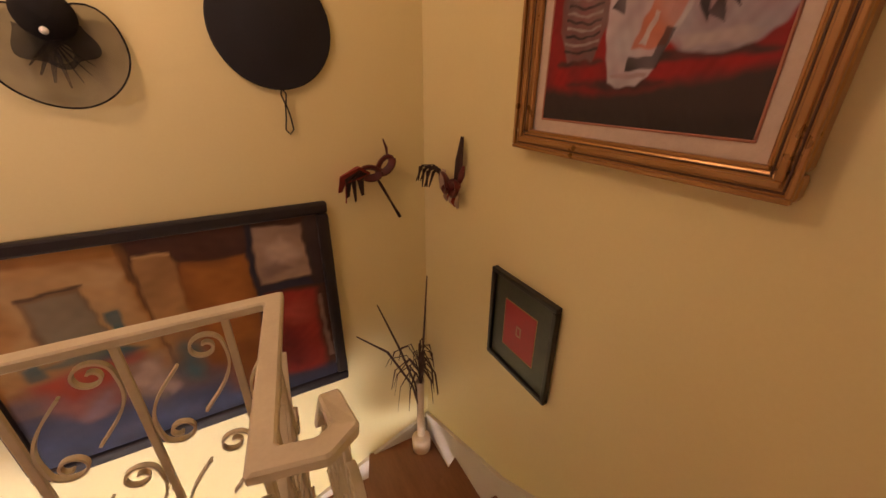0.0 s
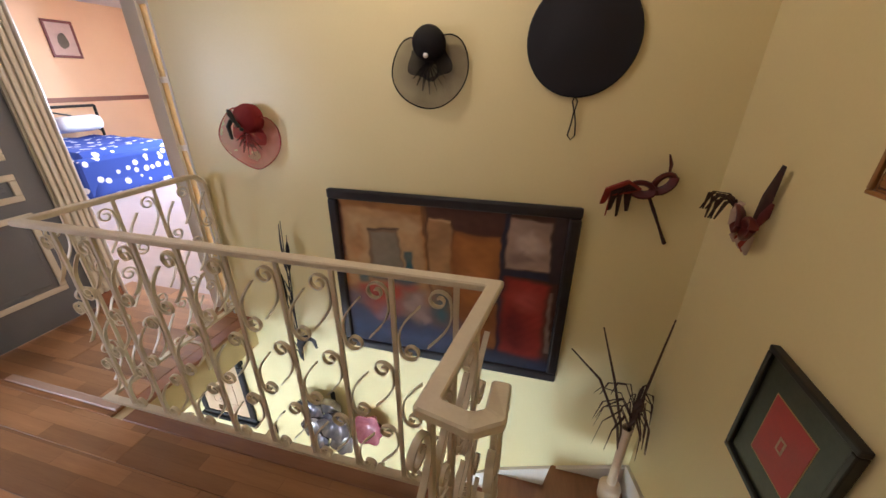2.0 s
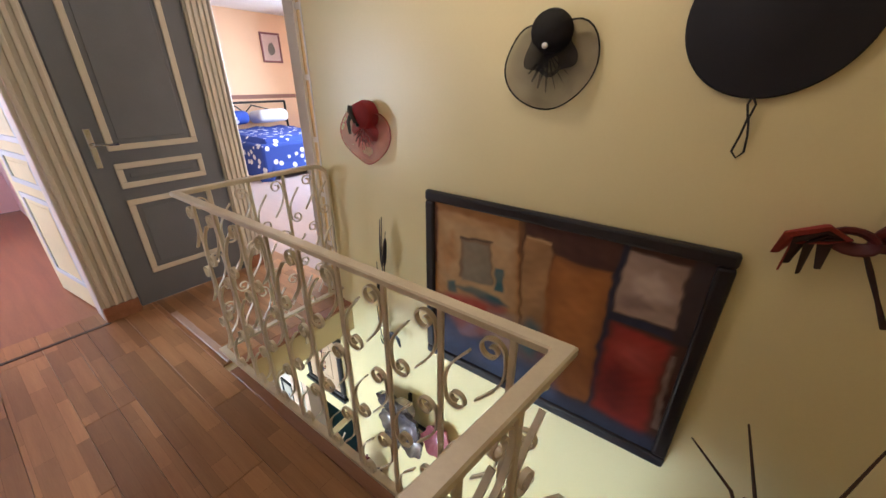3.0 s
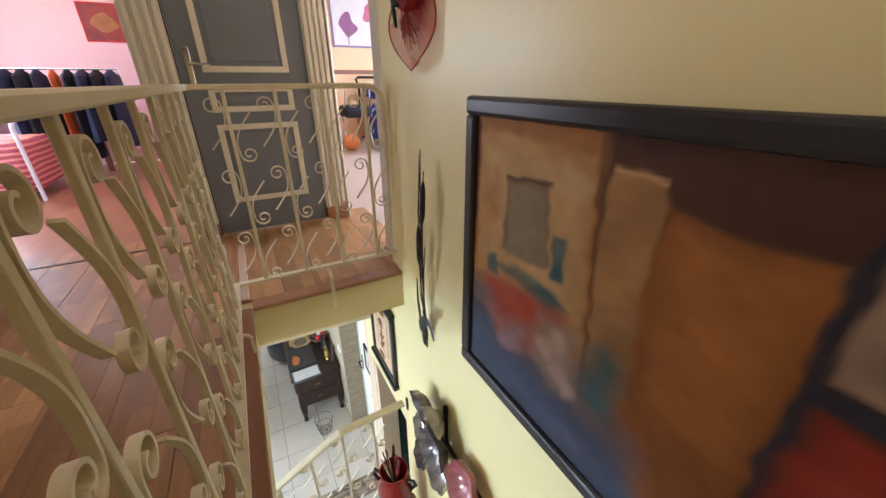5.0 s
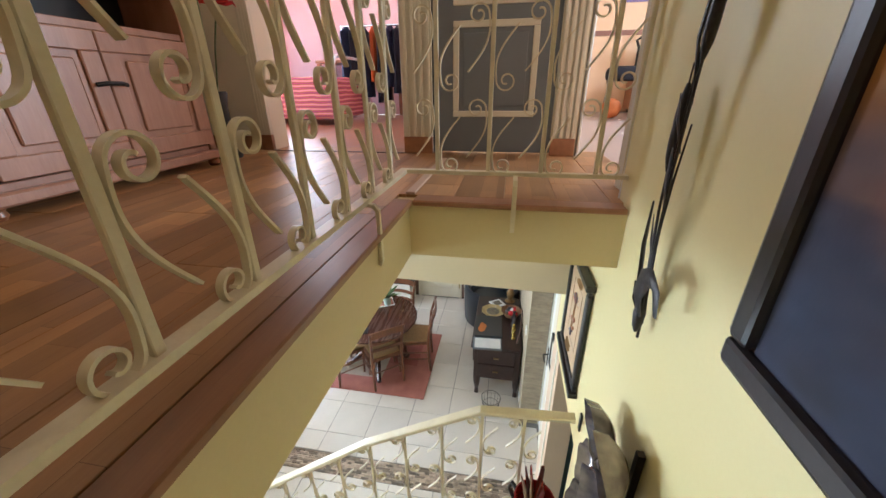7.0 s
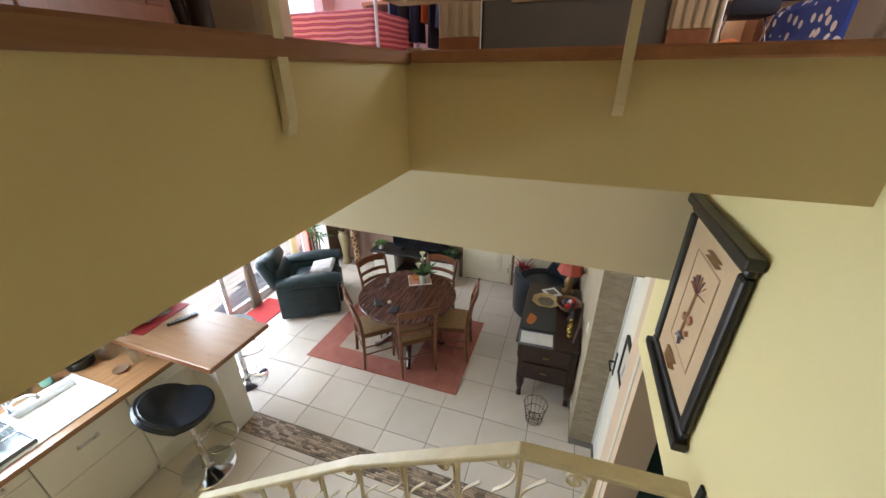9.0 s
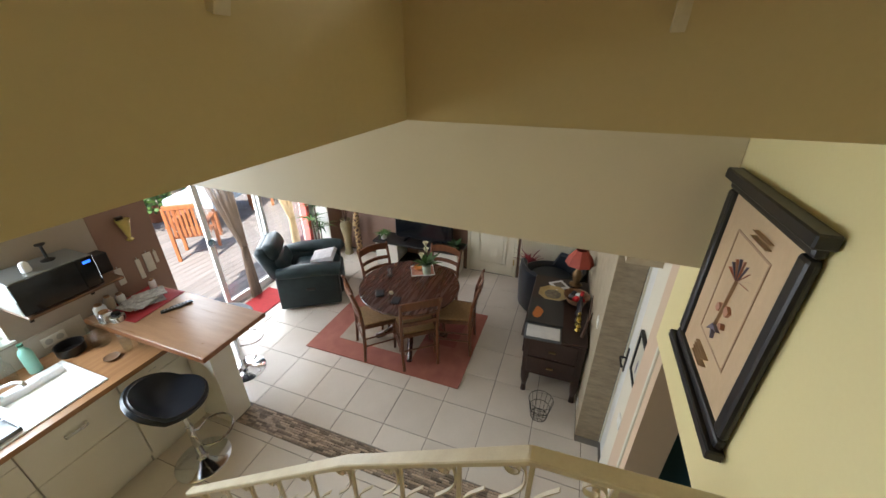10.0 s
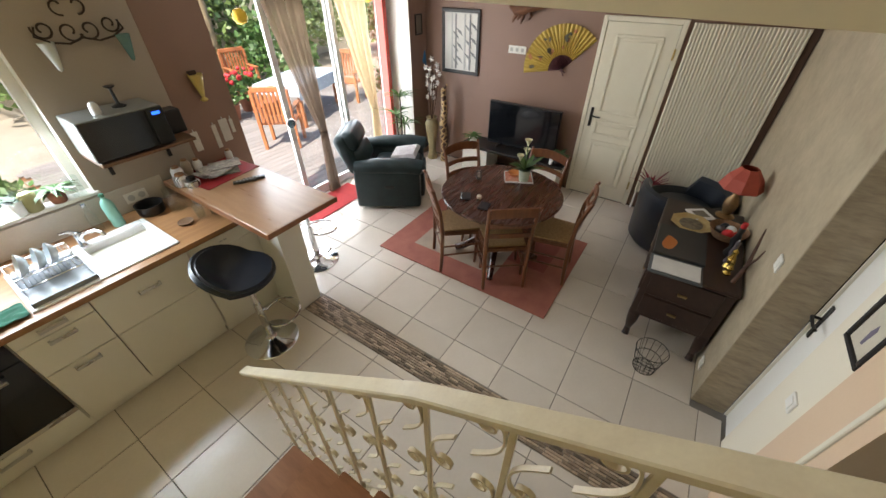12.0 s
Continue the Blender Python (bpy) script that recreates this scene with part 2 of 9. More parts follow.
def bar(bm, pts, w, h, side=None):
    """A flat bar of width w and height h along points; side: the fixed direction of its width."""
    pts = [Vector(p) for p in pts]
    n, rings = len(pts), []
    for i, p in enumerate(pts):
        d0 = (pts[i] - pts[max(i - 1, 0)]) if i else (pts[1] - pts[0])
        d1 = (pts[min(i + 1, n - 1)] - pts[i]) if i < n - 1 else (pts[-1] - pts[-2])
        d = (d0.normalized() + d1.normalized()).normalized()
        s = Vector(side) if side else d.cross(Vector((0, 0, 1))).normalized()
        nor = s.cross(d).normalized()
        c = max(0.5, d.dot(d1.normalized()))
        k = 1.0 / c if not side else 1.0
        hh = h / 2 / (c if side else 1.0)
        rings.append([bm.verts.new(p + s * w / 2 * k * a + nor * hh * b) for a, b in ((-1, -1), (1, -1), (1, 1), (-1, 1))])
    for a, b in zip(rings, rings[1:]):
        for k in range(4):
            bm.faces.new((a[k], a[(k + 1) % 4], b[(k + 1) % 4], b[k]))
    bm.faces.new(rings[0][::-1])
    bm.faces.new(rings[-1])


def prism(bm, poly, z0, z1, m=None):
    """A flat outline (x, y) raised from z0 to z1."""
    lo = [bm.verts.new((x, y, z0)) for x, y in poly]
    hi = [bm.verts.new((x, y, z1)) for x, y in poly]
    bm.faces.new(lo[::-1])
    bm.faces.new(hi)
    for i in range(len(poly)):
        j = (i + 1) % len(poly)
        bm.faces.new((lo[i], lo[j], hi[j], hi[i]))
    if m is not None:
        bmesh.ops.transform(bm, matrix=m, verts=lo + hi)


def finish(bm, name, material, smooth=False):
    bmesh.ops.recalc_face_normals(bm, faces=bm.faces)
    me = bpy.data.meshes.new(name)
    bm.to_mesh(me)
    bm.free()
    if material:
        me.materials.append(material)
    if smooth:
        me.shade_smooth()
        me.set_sharp_from_angle(angle=radians(38))
    return me


def part(name, bm, material, parent, label="", smooth=False):
    ob = new(name, finish(bm, name, material, smooth))
    ob.parent = parent
    return tagged(ob, label)


def share(name, me, parent, m):
    ob = new(name, me)
    ob.parent = parent
    ob.matrix_basis = m
    return ob


def thing(name, at, label, category, group="", rz=0.0):
    ob = new(name)
    ob.empty_display_size = 0.1
    ob.matrix_basis = pose(*at, 0, 0, rz)
    return tagged(ob, label, category, group)


def solid(name, bm, material, label, category="", kind="structure", smooth=False):
    return tagged(new(name, finish(bm, name, material, smooth)), label, category, "", kind)


def boxes(*rows, bevel=0.0):
    bm = bmesh.new()
    for r in rows:
        box(bm, *r, bevel=bevel)
    return bm


# ---- large structure ----
solid("wall_north", boxes((-1.13, XE, YN, YN + 0.16, SLAB, TOP), (-1.98, XE, YN, YN + 0.16, 1.83, SLAB), (-1.10, XE, YN, YN + 0.16, 0.0, 1.83)), M_YELLOW, "yellow painted wall along the stairs", "wall")
solid("wall_bedroom_lintel", boxes((XW - 0.16, -1.13, 1.865, 2.06, F + 2.15, TOP)), M_CREAM, "cream wall above the bedroom opening", "wall")
solid("wall_east", boxes((XE, XE + 0.16, -2.44, YN + 0.16, 0.0, TOP)), M_YELLOW, "yellow painted end wall of the stairs", "wall")
solid("wall_upper_south", boxes((XW - 0.16, XE, -0.78, -0.62, F, TOP)), M_CREAM, "cream landing wall behind the cupboard", "wall")
solid("wall_upper_west", boxes((XW - 0.16, XW, -0.62, -0.10, F, TOP), (XW - 0.16, XW, 0.83, 0.98, F, TOP), (XW - 0.16, XW, 1.80, 1.862, F, TOP),
                               (XW - 0.16, XW, -0.10, 0.83, F + 2.12, TOP), (XW - 0.16, XW, 0.98, 1.80, F + 2.12, TOP)), M_CREAM, "cream landing wall with two doorways", "wall")
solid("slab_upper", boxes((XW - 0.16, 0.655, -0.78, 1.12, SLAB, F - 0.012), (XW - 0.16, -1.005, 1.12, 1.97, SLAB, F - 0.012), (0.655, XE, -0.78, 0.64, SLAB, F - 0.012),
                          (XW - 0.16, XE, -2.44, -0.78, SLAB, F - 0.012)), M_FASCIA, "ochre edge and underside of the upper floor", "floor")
solid("ceiling_upper", boxes((XW - 0.16, XE, -0.78, YN + 0.16, TOP, TOP + 0.12)), M_CEIL, "white landing ceiling", "ceiling")
bm = bmesh.new()
box(bm, -2.10, -1.75, YK, YN - 0.002, 2.27, SLAB)
for v in bm.verts:
    if v.co.z < 2.5:
        v.co.z = 2.40 if v.co.y < 0 else 2.32
solid("beam", bm, M_BEAM, "cream painted ceiling beam over the stone strip", "beam")
solid("ceiling_living", boxes((XL, -2.10, YG - 0.2, YS + 0.2, 2.62, 2.75)), M_CEIL, "white living room ceiling", "ceiling")
solid("wall_stone", boxes((XL, -2.83, YS, YS + 0.16, 0.0, 2.62), (-2.83, -2.52, YS, 1.974, 1.92, 2.62)), M_STONE, "mottled beige stone-effect wall", "wall")
solid("wall_return", boxes((-2.829, -2.822, YS + 0.002, 1.975, 0.0, 1.919)), M_BAND, "dark taupe slate-effect wall end", "wall")
solid("wall_passage", boxes((-2.60, -2.22, 1.975, 2.10, 0.0, 2.62), (-2.822, -2.60, 1.976, 2.10, 1.92, 2.62)), M_CREAM, "cream wall beside the narrow door", "wall")
solid("trim_passage", boxes((-2.22, -2.02, 1.93, 2.10, 0.0, 2.62), (-1.995, -1.92, 1.93, 2.10, 0.0, 1.83)), M_PINKISH, "peach casing of the dark green room", "trim")
solid("trim_bead", boxes((-2.02, -1.995, 1.92, 2.08, 0.0, 2.3), bevel=0.004), M_TRIM, "pale bead on the casing", "trim")
solid("wall_green", boxes((-2.02, -0.9, 2.55, 2.65, 0.0, 2.3), (-2.0, -1.95, 2.10, 2.55, 0.0, 2.3), (-1.0, -0.9, 2.05, 2.55, 0.0, 2.3), (-2.0, -0.9, 2.05, 2.65, 2.3, 2.4)), M_GREEN, "dark green wall of the small room", "wall")
solid("wall_west", boxes((XL - 0.2, XL, -2.9, YS + 0.16, 0.0, 2.62), (XL, -5.02, YG - 0.2, -2.30, 0.0, 2.62)), M_BROWN, "chocolate brown painted living room wall", "wall")
solid("wall_pier_face", boxes((-5.02, -5.005, YG - 0.15, -2.302, 0.0, 2.62)), M_WHITE, "white reveal beside the glazing", "wall")
solid("wall_kitchen", boxes((-1.97, -1.25, YK - 0.2, YK, 0.0, SLAB), (-0.10, XE, YK - 0.2, YK, 0.0, SLAB), (-1.25, -0.10, YK - 0.2, YK, 0.0, 1.13), (-1.25, -0.10, YK - 0.2, YK, 2.16, SLAB)), M_TAUPE, "taupe painted kitchen wall with a window", "wall")
solid("wall_brown_pier", boxes((-2.44, -1.97, YG - 0.1, YK + 0.003, 0.0, 2.62)), M_BROWN, "chocolate brown pier between kitchen and terrace door", "wall")
solid("wall_terrace_lintel", boxes((-5.02, -2.44, YG - 0.2, YG + 0.1, 2.28, 2.75)), M_CREAM, "wall above the terrace doors", "wall")
solid("backsplash", boxes((-1.66, XE, YK + 0.001, YK + 0.012, 0.92, 1.11)), mat("pale_splashback", (0.58, 0.53, 0.46), None, 0.35, 4, 0.05, 60), "pale splashback behind the sink", "wall")
solid("floor", boxes((XL, XE, YG - 0.1, 2.55, -0.15, -0.006)), M_JOINT, "grey joints under the beige tiles", "floor")

# ---- rooms seen through the upper doorways ----
solid("floor_pink_room", boxes((-5.6, XW - 0.16, -2.1, 1.0, F - 0.2, F - 0.004)), M_OAKEDGE, "wooden floor of the pink room", "floor")
solid("wall_pink", boxes((-5.75, -5.6, -2.1, 1.0, F, TOP), (-5.6, XW - 0.16, 0.90, 1.0, F, TOP)), M_PINK, "pink painted bedroom wall", "wall")
solid("wall_pink_south", boxes((-5.6, -5.35, -2.2, -2.05, F, TOP), (-3.85, XW - 0.16, -2.2, -2.05, F, TOP), (-5.35, -3.85, -2.2, -2.05, F, F + 0.6), (-5.35, -3.85, -2.2, -2.05, F + 1.95, TOP)), M_PINK, "pink wall with a window", "wall")
solid("ceiling_pink", boxes((-5.75, XW - 0.16, -2.2, 1.0, TOP, TOP + 0.1)), M_CEIL, "white ceiling of the pink room", "ceiling")
solid("floor_bedroom", boxes((-6.6, XW - 0.16, 1.0, 6.2, F - 0.2, F - 0.004), (XW - 0.16, -0.85, 1.97, 6.2, F - 0.2, F - 0.004)), M_PARQUET, "pale floor of the bedroom", "floor")
solid("wall_peach", boxes((-6.6, -6.45, 1.0, 6.2, F, TOP)), M_PEACH, "peach painted bedroom wall behind the bed", "wall")
solid("wall_peach_side", boxes((-1.0, -0.85, 2.05, 6.2, F, TOP)), M_PEACH, "peach painted bedroom side wall", "wall")
solid("wall_peach_near", boxes((-6.45, XW - 0.16, 1.0, 1.12, F, TOP)), M_PEACH, "peach bedroom wall behind the grey door", "wall")
solid("wall_peach_north", boxes((-6.45, -4.7, 6.05, 6.2, F, TOP), (-3.1, -1.0, 6.05, 6.2, F, TOP), (-4.7, -3.1, 6.05, 6.2, F, F + 0.7), (-4.7, -3.1, 6.05, 6.2, F + 2.1, TOP)), M_PEACH, "peach bedroom wall with a window", "wall")
solid("ceiling_bedroom", boxes((-6.6, -0.85, 1.0, 6.2, TOP + 0.0, TOP + 0.1)), M_CEIL, "white ceiling of the bedroom", "ceiling")

# ---- stairs: four lower steps, three winders, four steps, three winders, three upper steps ----
stairs = tagged(new("stairs"), "brown wooden stairs with white stringers and winders", "stairs", "", "structure")


def step(poly, k):
    bm = bmesh.new()
    prism(bm, poly, k * RISE - 0.04, k * RISE)
    bmesh.ops.bevel(bm, geom=list(bm.edges), offset=0.006, segments=2, affect="EDGES")
    part("tread", bm, M_TREAD, stairs)


def riser(x0, x1, y0, y1, k):
    part("riser", boxes((x0, x1, y0, y1, (k - 1) * RISE, k * RISE - 0.04)), M_TREAD, stairs)


XI, XO = -0.25, -1.04
for k in range(4):
    y = -0.20 + 0.25 * k
    step([(XO, y), (XI, y), (XI, y + 0.28), (XO, y + 0.28)], k + 1)
    riser(XO + 0.02, XI, y + 0.02, y + 0.04, k + 1)
c = (-0.27, 1.10)
step([(XO, 0.80), (XI, 0.80), c, (XO, 1.36)], 5)
step([(XO, 1.30), c, (-0.70, YN), (XO, YN)], 6)
step([(-0.74, YN), c, (XI, 1.08), (XI, YN)], 7)
for k in range(4):
    x = -0.25 + 0.2325 * k
    step([(x, 1.125), (x + 0.26, 1.125), (x + 0.26, YN), (x, YN)], k + 8)
    riser(x + 0.02, x + 0.04, 1.125, YN, k + 8)
c2 = (0.70, 1.12)
step([(0.66, YN), c2, (1.02, YN)], 12)
step([(0.98, YN), c2, (XE, 1.48), (XE, YN)], 13)
step([c2, (0.70, 1.12), (XE, 1.12), (XE, 1.52)], 14)
step([(0.67, 1.14), (XE, 1.14), (XE, 0.86), (0.67, 0.86)], 15)
step([(0.67, 0.89), (XE, 0.89), (XE, 0.62), (0.67, 0.62)], 16)
riser(0.67, XE, 1.10, 1.12, 15)
riser(0.67, XE, 0.86, 0.88, 16)
riser(0.67, XE, 0.62, 0.64, 17)
M_STRING = mat("white_stringer_paint", (0.72, 0.66, 0.58), (0.66, 0.59, 0.50), 0.4, 5, 0.1, 90)


def stringer(pts, h, w, along):
    """A rising board: pts (distance, height) on the top edge."""
    bm = bmesh.new()
    poly = [(d, z) for d, z in pts] + [(d, z - h) for d, z in reversed(pts)]
    vs0, vs1 = [], []
    for d, z in poly:
        a, b = along(d)
        vs0.append(bm.verts.new((*a, z)))
        vs1.append(bm.verts.new((*b, z)))
    bm.faces.new(vs0)
    bm.faces.new(vs1[::-1])
    for i in range(len(poly)):
        j = (i + 1) % len(poly)
        bm.faces.new((vs0[i], vs0[j], vs1[j], vs1[i]))
    part("stringer", bm, M_STRING, stairs, "white painted stringer")


stringer([(-0.7, 1.40), (-0.25, 1.62), (0.65, 2.22), (0.98, 2.36), (XE, 2.52)], 0.30, 0.02, lambda d: ((d, YN - 0.022), (d, YN - 0.002)))
stringer([(1.87, 2.53), (1.5, 2.70), (1.12, 2.87), (0.64, 3.20)], 0.30, 0.02, lambda d: ((XE - 0.022, d), (XE - 0.002, d)))
part("side_panel", boxes((-0.25, 0.68, 1.118, 1.124, 1.1, 1.40)), M_STRING, stairs, "white painted stair side")

# ---- wrought-iron railings ----
def scroll_mesh():
    """One curl beside a bar: a spiral that runs into the bar and leaves it as a straight tail."""
    pts = []
    for i in range(31):
        s = i / 30
        a = radians(-290 + 470 * s)
        r = 0.007 + 0.026 * s ** 0.8
        pts.append((-0.042 - r * math.cos(a), 0.046 + r * math.sin(a)))
    (ex, ez) = pts[-1]
    ctrl = [(ex, ez), (ex + 0.004, ez - 0.035), (0.004, -0.03), (-0.034, -0.070), (-0.074, -0.118)]
    for k in range(1, 17):
        s = k / 16
        b = list(ctrl)
        while len(b) > 1:
            b = [(p[0] * (1 - s) + q[0] * s, p[1] * (1 - s) + q[1] * s) for p, q in zip(b, b[1:])]
        pts.append(b[0])
    bm = bmesh.new()
    bar(bm, [(u, 0, z) for u, z in pts], 0.013, 0.005, side=(0, 1, 0))
    return finish(bm, "scroll", M_IRON, True)


SCROLL = scroll_mesh()


def baluster(rail, at, z0, z1, rz, rows):
    bm = boxes((-0.0075, 0.0075, -0.0055, 0.0055, 0, z1 - z0), bevel=0.0015)
    b = part("baluster", bm, M_IRON, rail)
    b.matrix_basis = pose(at[0], at[1], z0, 0, 0, rz)
    for r in rows:
        h = r * (z1 - z0)
        share("scroll", SCROLL, b, pose(-0.006, 0, h + 0.05))
        share("scroll", SCROLL, b, pose(0.006, 0, h - 0.05, 0, 180, 0))


guard = thing("stair_railing", (0, 0, 0), "cream wrought-iron railing with scrolls round the stairwell", "railing")
HR = F + 0.94
bm = bmesh.new()
RX, RY = -1.075, 1.088
ZB = F + 0.092      # bottom rail
bar(bm, [(RX, 1.868, F + 0.002), (RX, 1.868, HR - 0.09), (RX, 1.855, HR - 0.035), (RX, 1.82, HR - 0.005), (RX, 1.78, HR), (RX, RY, HR), (0.634, RY, HR), (0.578, 0.69, HR), (0.650, 0.676, HR - 0.003), (0.684, 0.70, HR - 0.008), (0.684, 0.82, HR - 0.06), (0.684, 1.11, HR - 0.42)], 0.036, 0.022)
bmesh.ops.bevel(bm, geom=list(bm.edges), offset=0.004, segments=1, affect="EDGES")
part("handrail", bm, M_IRON, guard)
bm = bmesh.new()
bar(bm, [(RX, 1.885, ZB), (RX, RY, ZB), (0.634, RY, ZB), (0.580, 0.70, ZB)], 0.030, 0.014)
part("bottom_rail", bm, M_IRON, guard)
ROWS3 = (0.148, 0.48, 0.815)
for i in range(9):
    baluster(guard, (0.536 - 0.1815 * i, RY), ZB, HR - 0.008, 0, ROWS3)
for i in range(4):
    baluster(guard, (RX, 1.218 + 0.187 * i), ZB, HR - 0.008, 90, ROWS3)
for y in (0.95, 0.80, 0.705):
    baluster(guard, (0.634 - 0.14 * (RY - y), y), ZB, HR - 0.008, 80, ROWS3)
for y, zt, zb in ((0.72, HR - 0.02, F), (0.84, HR - 0.07, 16 * RISE), (0.95, HR - 0.21, 15 * RISE), (1.07, HR - 0.36, 14 * RISE)):
    baluster(guard, (0.684, y), zb, zt, 90, ROWS3)
for x, y, rz in ((-0.655, RY, 0), (0.25, RY, 0), (RX, 1.505, -90)):
    out = 0.040 if rz == 0 else 0.095
    bm = bmesh.new()
    bar(bm, [(0, 0, 0), (0, out - 0.012, -0.004), (0, out, -0.018), (0, out, -0.17), (0, out - 0.006, -0.186)], 0.016, 0.010, side=(1, 0, 0))
    b = part("bracket", bm, M_IRON, guard)
    b.matrix_basis = pose(x, y, ZB - 0.006, 0, 0, rz)

lower = thing("stair_railing", (0, 0, 0), "cream wrought-iron railing beside the lower steps", "railing")
bm = bmesh.new()
LOW = [(-1.05, 1.86, 2.065), (-1.05, 1.42, 2.035), (-1.05, 0.80, 1.675), (-1.05, -0.32, 0.815), (-1.05, -0.37, 0.785)]
bar(bm, LOW, 0.050, 0.024)
bmesh.ops.bevel(bm, geom=list(bm.edges), offset=0.004, segments=1, affect="EDGES")
part("handrail", bm, M_IRON, lower)
bm = bmesh.new()
bar(bm, [(-1.05, 1.84, 1.17), (-1.05, 1.42, 1.14), (-1.05, 0.80, 0.78), (-1.05, -0.19, 0.045)], 0.030, 0.012)
part("bottom_rail", bm, M_IRON, lower)
bm = boxes((-0.014, 0.014, -0.008, 0.0, -0.05, 0.05), bevel=0.003)
bp = part("wall_plate", bm, M_DARKIRON, lower, "dark iron wall plate")
bp.matrix_basis = pose(-1.05, YN - 0.002, 2.045)


def low_top(y):
    for (x0, y0, z0), (x1, y1, z1) in zip(LOW, LOW[1:]):
        if y1 <= y <= y0:
            return z0 + (z1 - z0) * (y0 - y) / (y0 - y1)
    return LOW[-1][2]


for i in range(10):
    y = 1.635 - 0.205 * i
    z1 = low_top(y) - 0.008
    z0 = max(0.02, z1 - 0.885)
    baluster(lower, (-1.05, y), z0, z1, 90, ROWS3)

# ---- upper floor: planks' edge, doors and casings ----
solid("trim_well_edge", boxes((-1.005, 0.655, 1.062, 1.134, F - 0.022, F + 0.001), (0.645, 0.667, 0.64, 1.062, F - 0.050, F + 0.001), bevel=0.004), mat("dark_nosing_wood", (0.31, 0.15, 0.075), (0.23, 0.105, 0.052), 0.35, 4, 0.1, 40, stretch=(0.4, 6, 6)), "dark reddish wooden nosing board along the stairwell", "trim")
solid("trim_well_end", boxes((-1.072, -0.990, 1.136, 1.885, F - 0.020, F + 0.001), bevel=0.004), M_OAKEDGE, "reddish wooden nosing board across the stairwell end", "trim")


def casing(name, y0, y1, x, z0, h):
    """Fluted door casing: a board with three ribs and a wooden plinth block."""
    ob = tagged(new(name), "cream fluted door casing with a wooden plinth block", "trim", "", "structure")
    w = y1 - y0
    part("board", boxes((x, x + 0.018, y0, y1, z0 + 0.10, z0 + h)), M_TRIM, ob)
    for f in (0.15, 0.4, 0.65, 0.88):
        bm = bmesh.new()
        box(bm, x + 0.017, x + 0.034, y0 + w * f - 0.012, y0 + w * f + 0.012, z0 + 0.10, z0 + h, bevel=0.006, seg=2)
        part("rib", bm, M_TRIM, ob)
    part("plinth_block", boxes((x, x + 0.030, y0, y1, z0, z0 + 0.10), bevel=0.003), M_OAKEDGE, ob, "wooden plinth block")
    return ob


casing("trim_casing_left", 0.82, 1.002, XW, F, 2.12)
casing("trim_casing_right", 1.712, 1.852, XW, F, 2.12)
solid("trim_pink_jamb", boxes((XW - 0.16, XW + 0.012, 0.815, 0.829, F, F + 2.12), bevel=0.003), M_WHITE, "white jamb of the pink room doorway", "trim")
solid("trim_threshold", boxes((XW + 0.02, XW + 0.045, -0.10, 0.83, F, F + 0.004), bevel=0.0015), mat("dark_threshold_metal", (0.10, 0.075, 0.055), None, 0.4, 12, 0.1, 80, metal=0.5), "dark threshold strip at the pink room", "trim")
solid("trim_floor_strip", boxes((-1.83, -1.074, 1.088, 1.128, F, F + 0.010), bevel=0.004), mat("pale_strip_wood", (0.52, 0.36, 0.26), (0.44, 0.29, 0.20), 0.35, 6, 0.1, 60), "pale wooden strip on the landing floor", "trim")
casing("trim_casing_far", -0.18, -0.10, XW, F, 2.12)
solid("trim_bedroom_jamb", boxes((XW - 0.16, XW + 0.02, 1.867, 1.882, F, F + 2.15), bevel=0.004), M_WHITE, "white jamb of the bedroom opening", "trim")
# white sheet on the yellow wall's end: bedroom daylight put into colour
solid("trim_wall_end", boxes((-1.145, -1.131, YN - 0.002, YN + 0.165, F - 0.2, TOP)), M_WHITE, "end of the stair wall, coloured white for the daylight on it", "trim")
solid("baseboard_south", boxes((XW, -1.55, -0.62, -0.605, F, F + 0.09), (XW, XW + 0.015, -0.605, -0.19, F, F + 0.09), bevel=0.003), M_OAKEDGE, "wooden skirting board on the landing", "baseboard")


def panel_door(name, at, rz, w, h, leaf, trim, label, panels, moulding=0.035, t=0.036):
    """A door leaf in local x (width), z up, front towards -y; panels as (z0, z1) over its width."""
    d = tagged(new(name), label, "door", "", "structure")
    d.matrix_basis = pose(*at, 0, 0, rz)
    part("leaf", boxes((0, w, 0, t, 0, h), bevel=0.004), leaf, d)
    for z0, z1 in panels:
        x0, x1 = 0.115, w - 0.115
        bm = bmesh.new()
        for r in ((x0, x1, -0.010, 0.0, z0, z0 + moulding), (x0, x1, -0.010, 0.0, z1 - moulding, z1),
                  (x0, x0 + moulding, -0.010, 0.0, z0 + moulding, z1 - moulding), (x1 - moulding, x1, -0.010, 0.0, z0 + moulding, z1 - moulding)):
            box(bm, *r, bevel=0.004)
        part("panel_moulding", bm, trim, d)
        part("panel_field", boxes((x0 + moulding + 0.025, x1 - moulding - 0.025, -0.006, 0.0, z0 + moulding + 0.025, z1 - moulding - 0.025), bevel=0.003), leaf, d)
    return d


def lever(parent, x, z, material, side=1):
    bm = boxes((x - 0.016, x + 0.016, -0.008, 0, z - 0.11, z + 0.11), bevel=0.004)
    rod(bm, (x, 0, z + 0.02), (x, -0.045, z + 0.02), 0.008)
    sweep(bm, [(x, -0.045, z + 0.02), (x + side * 0.03, -0.050, z + 0.024), (x + side * 0.07, -0.048, z + 0.018), (x + side * 0.11, -0.045, z + 0.020)], [0.008, 0.008, 0.007, 0.009], 8)
    part("door_handle", bm, material, parent, "door handle on a long plate", True)


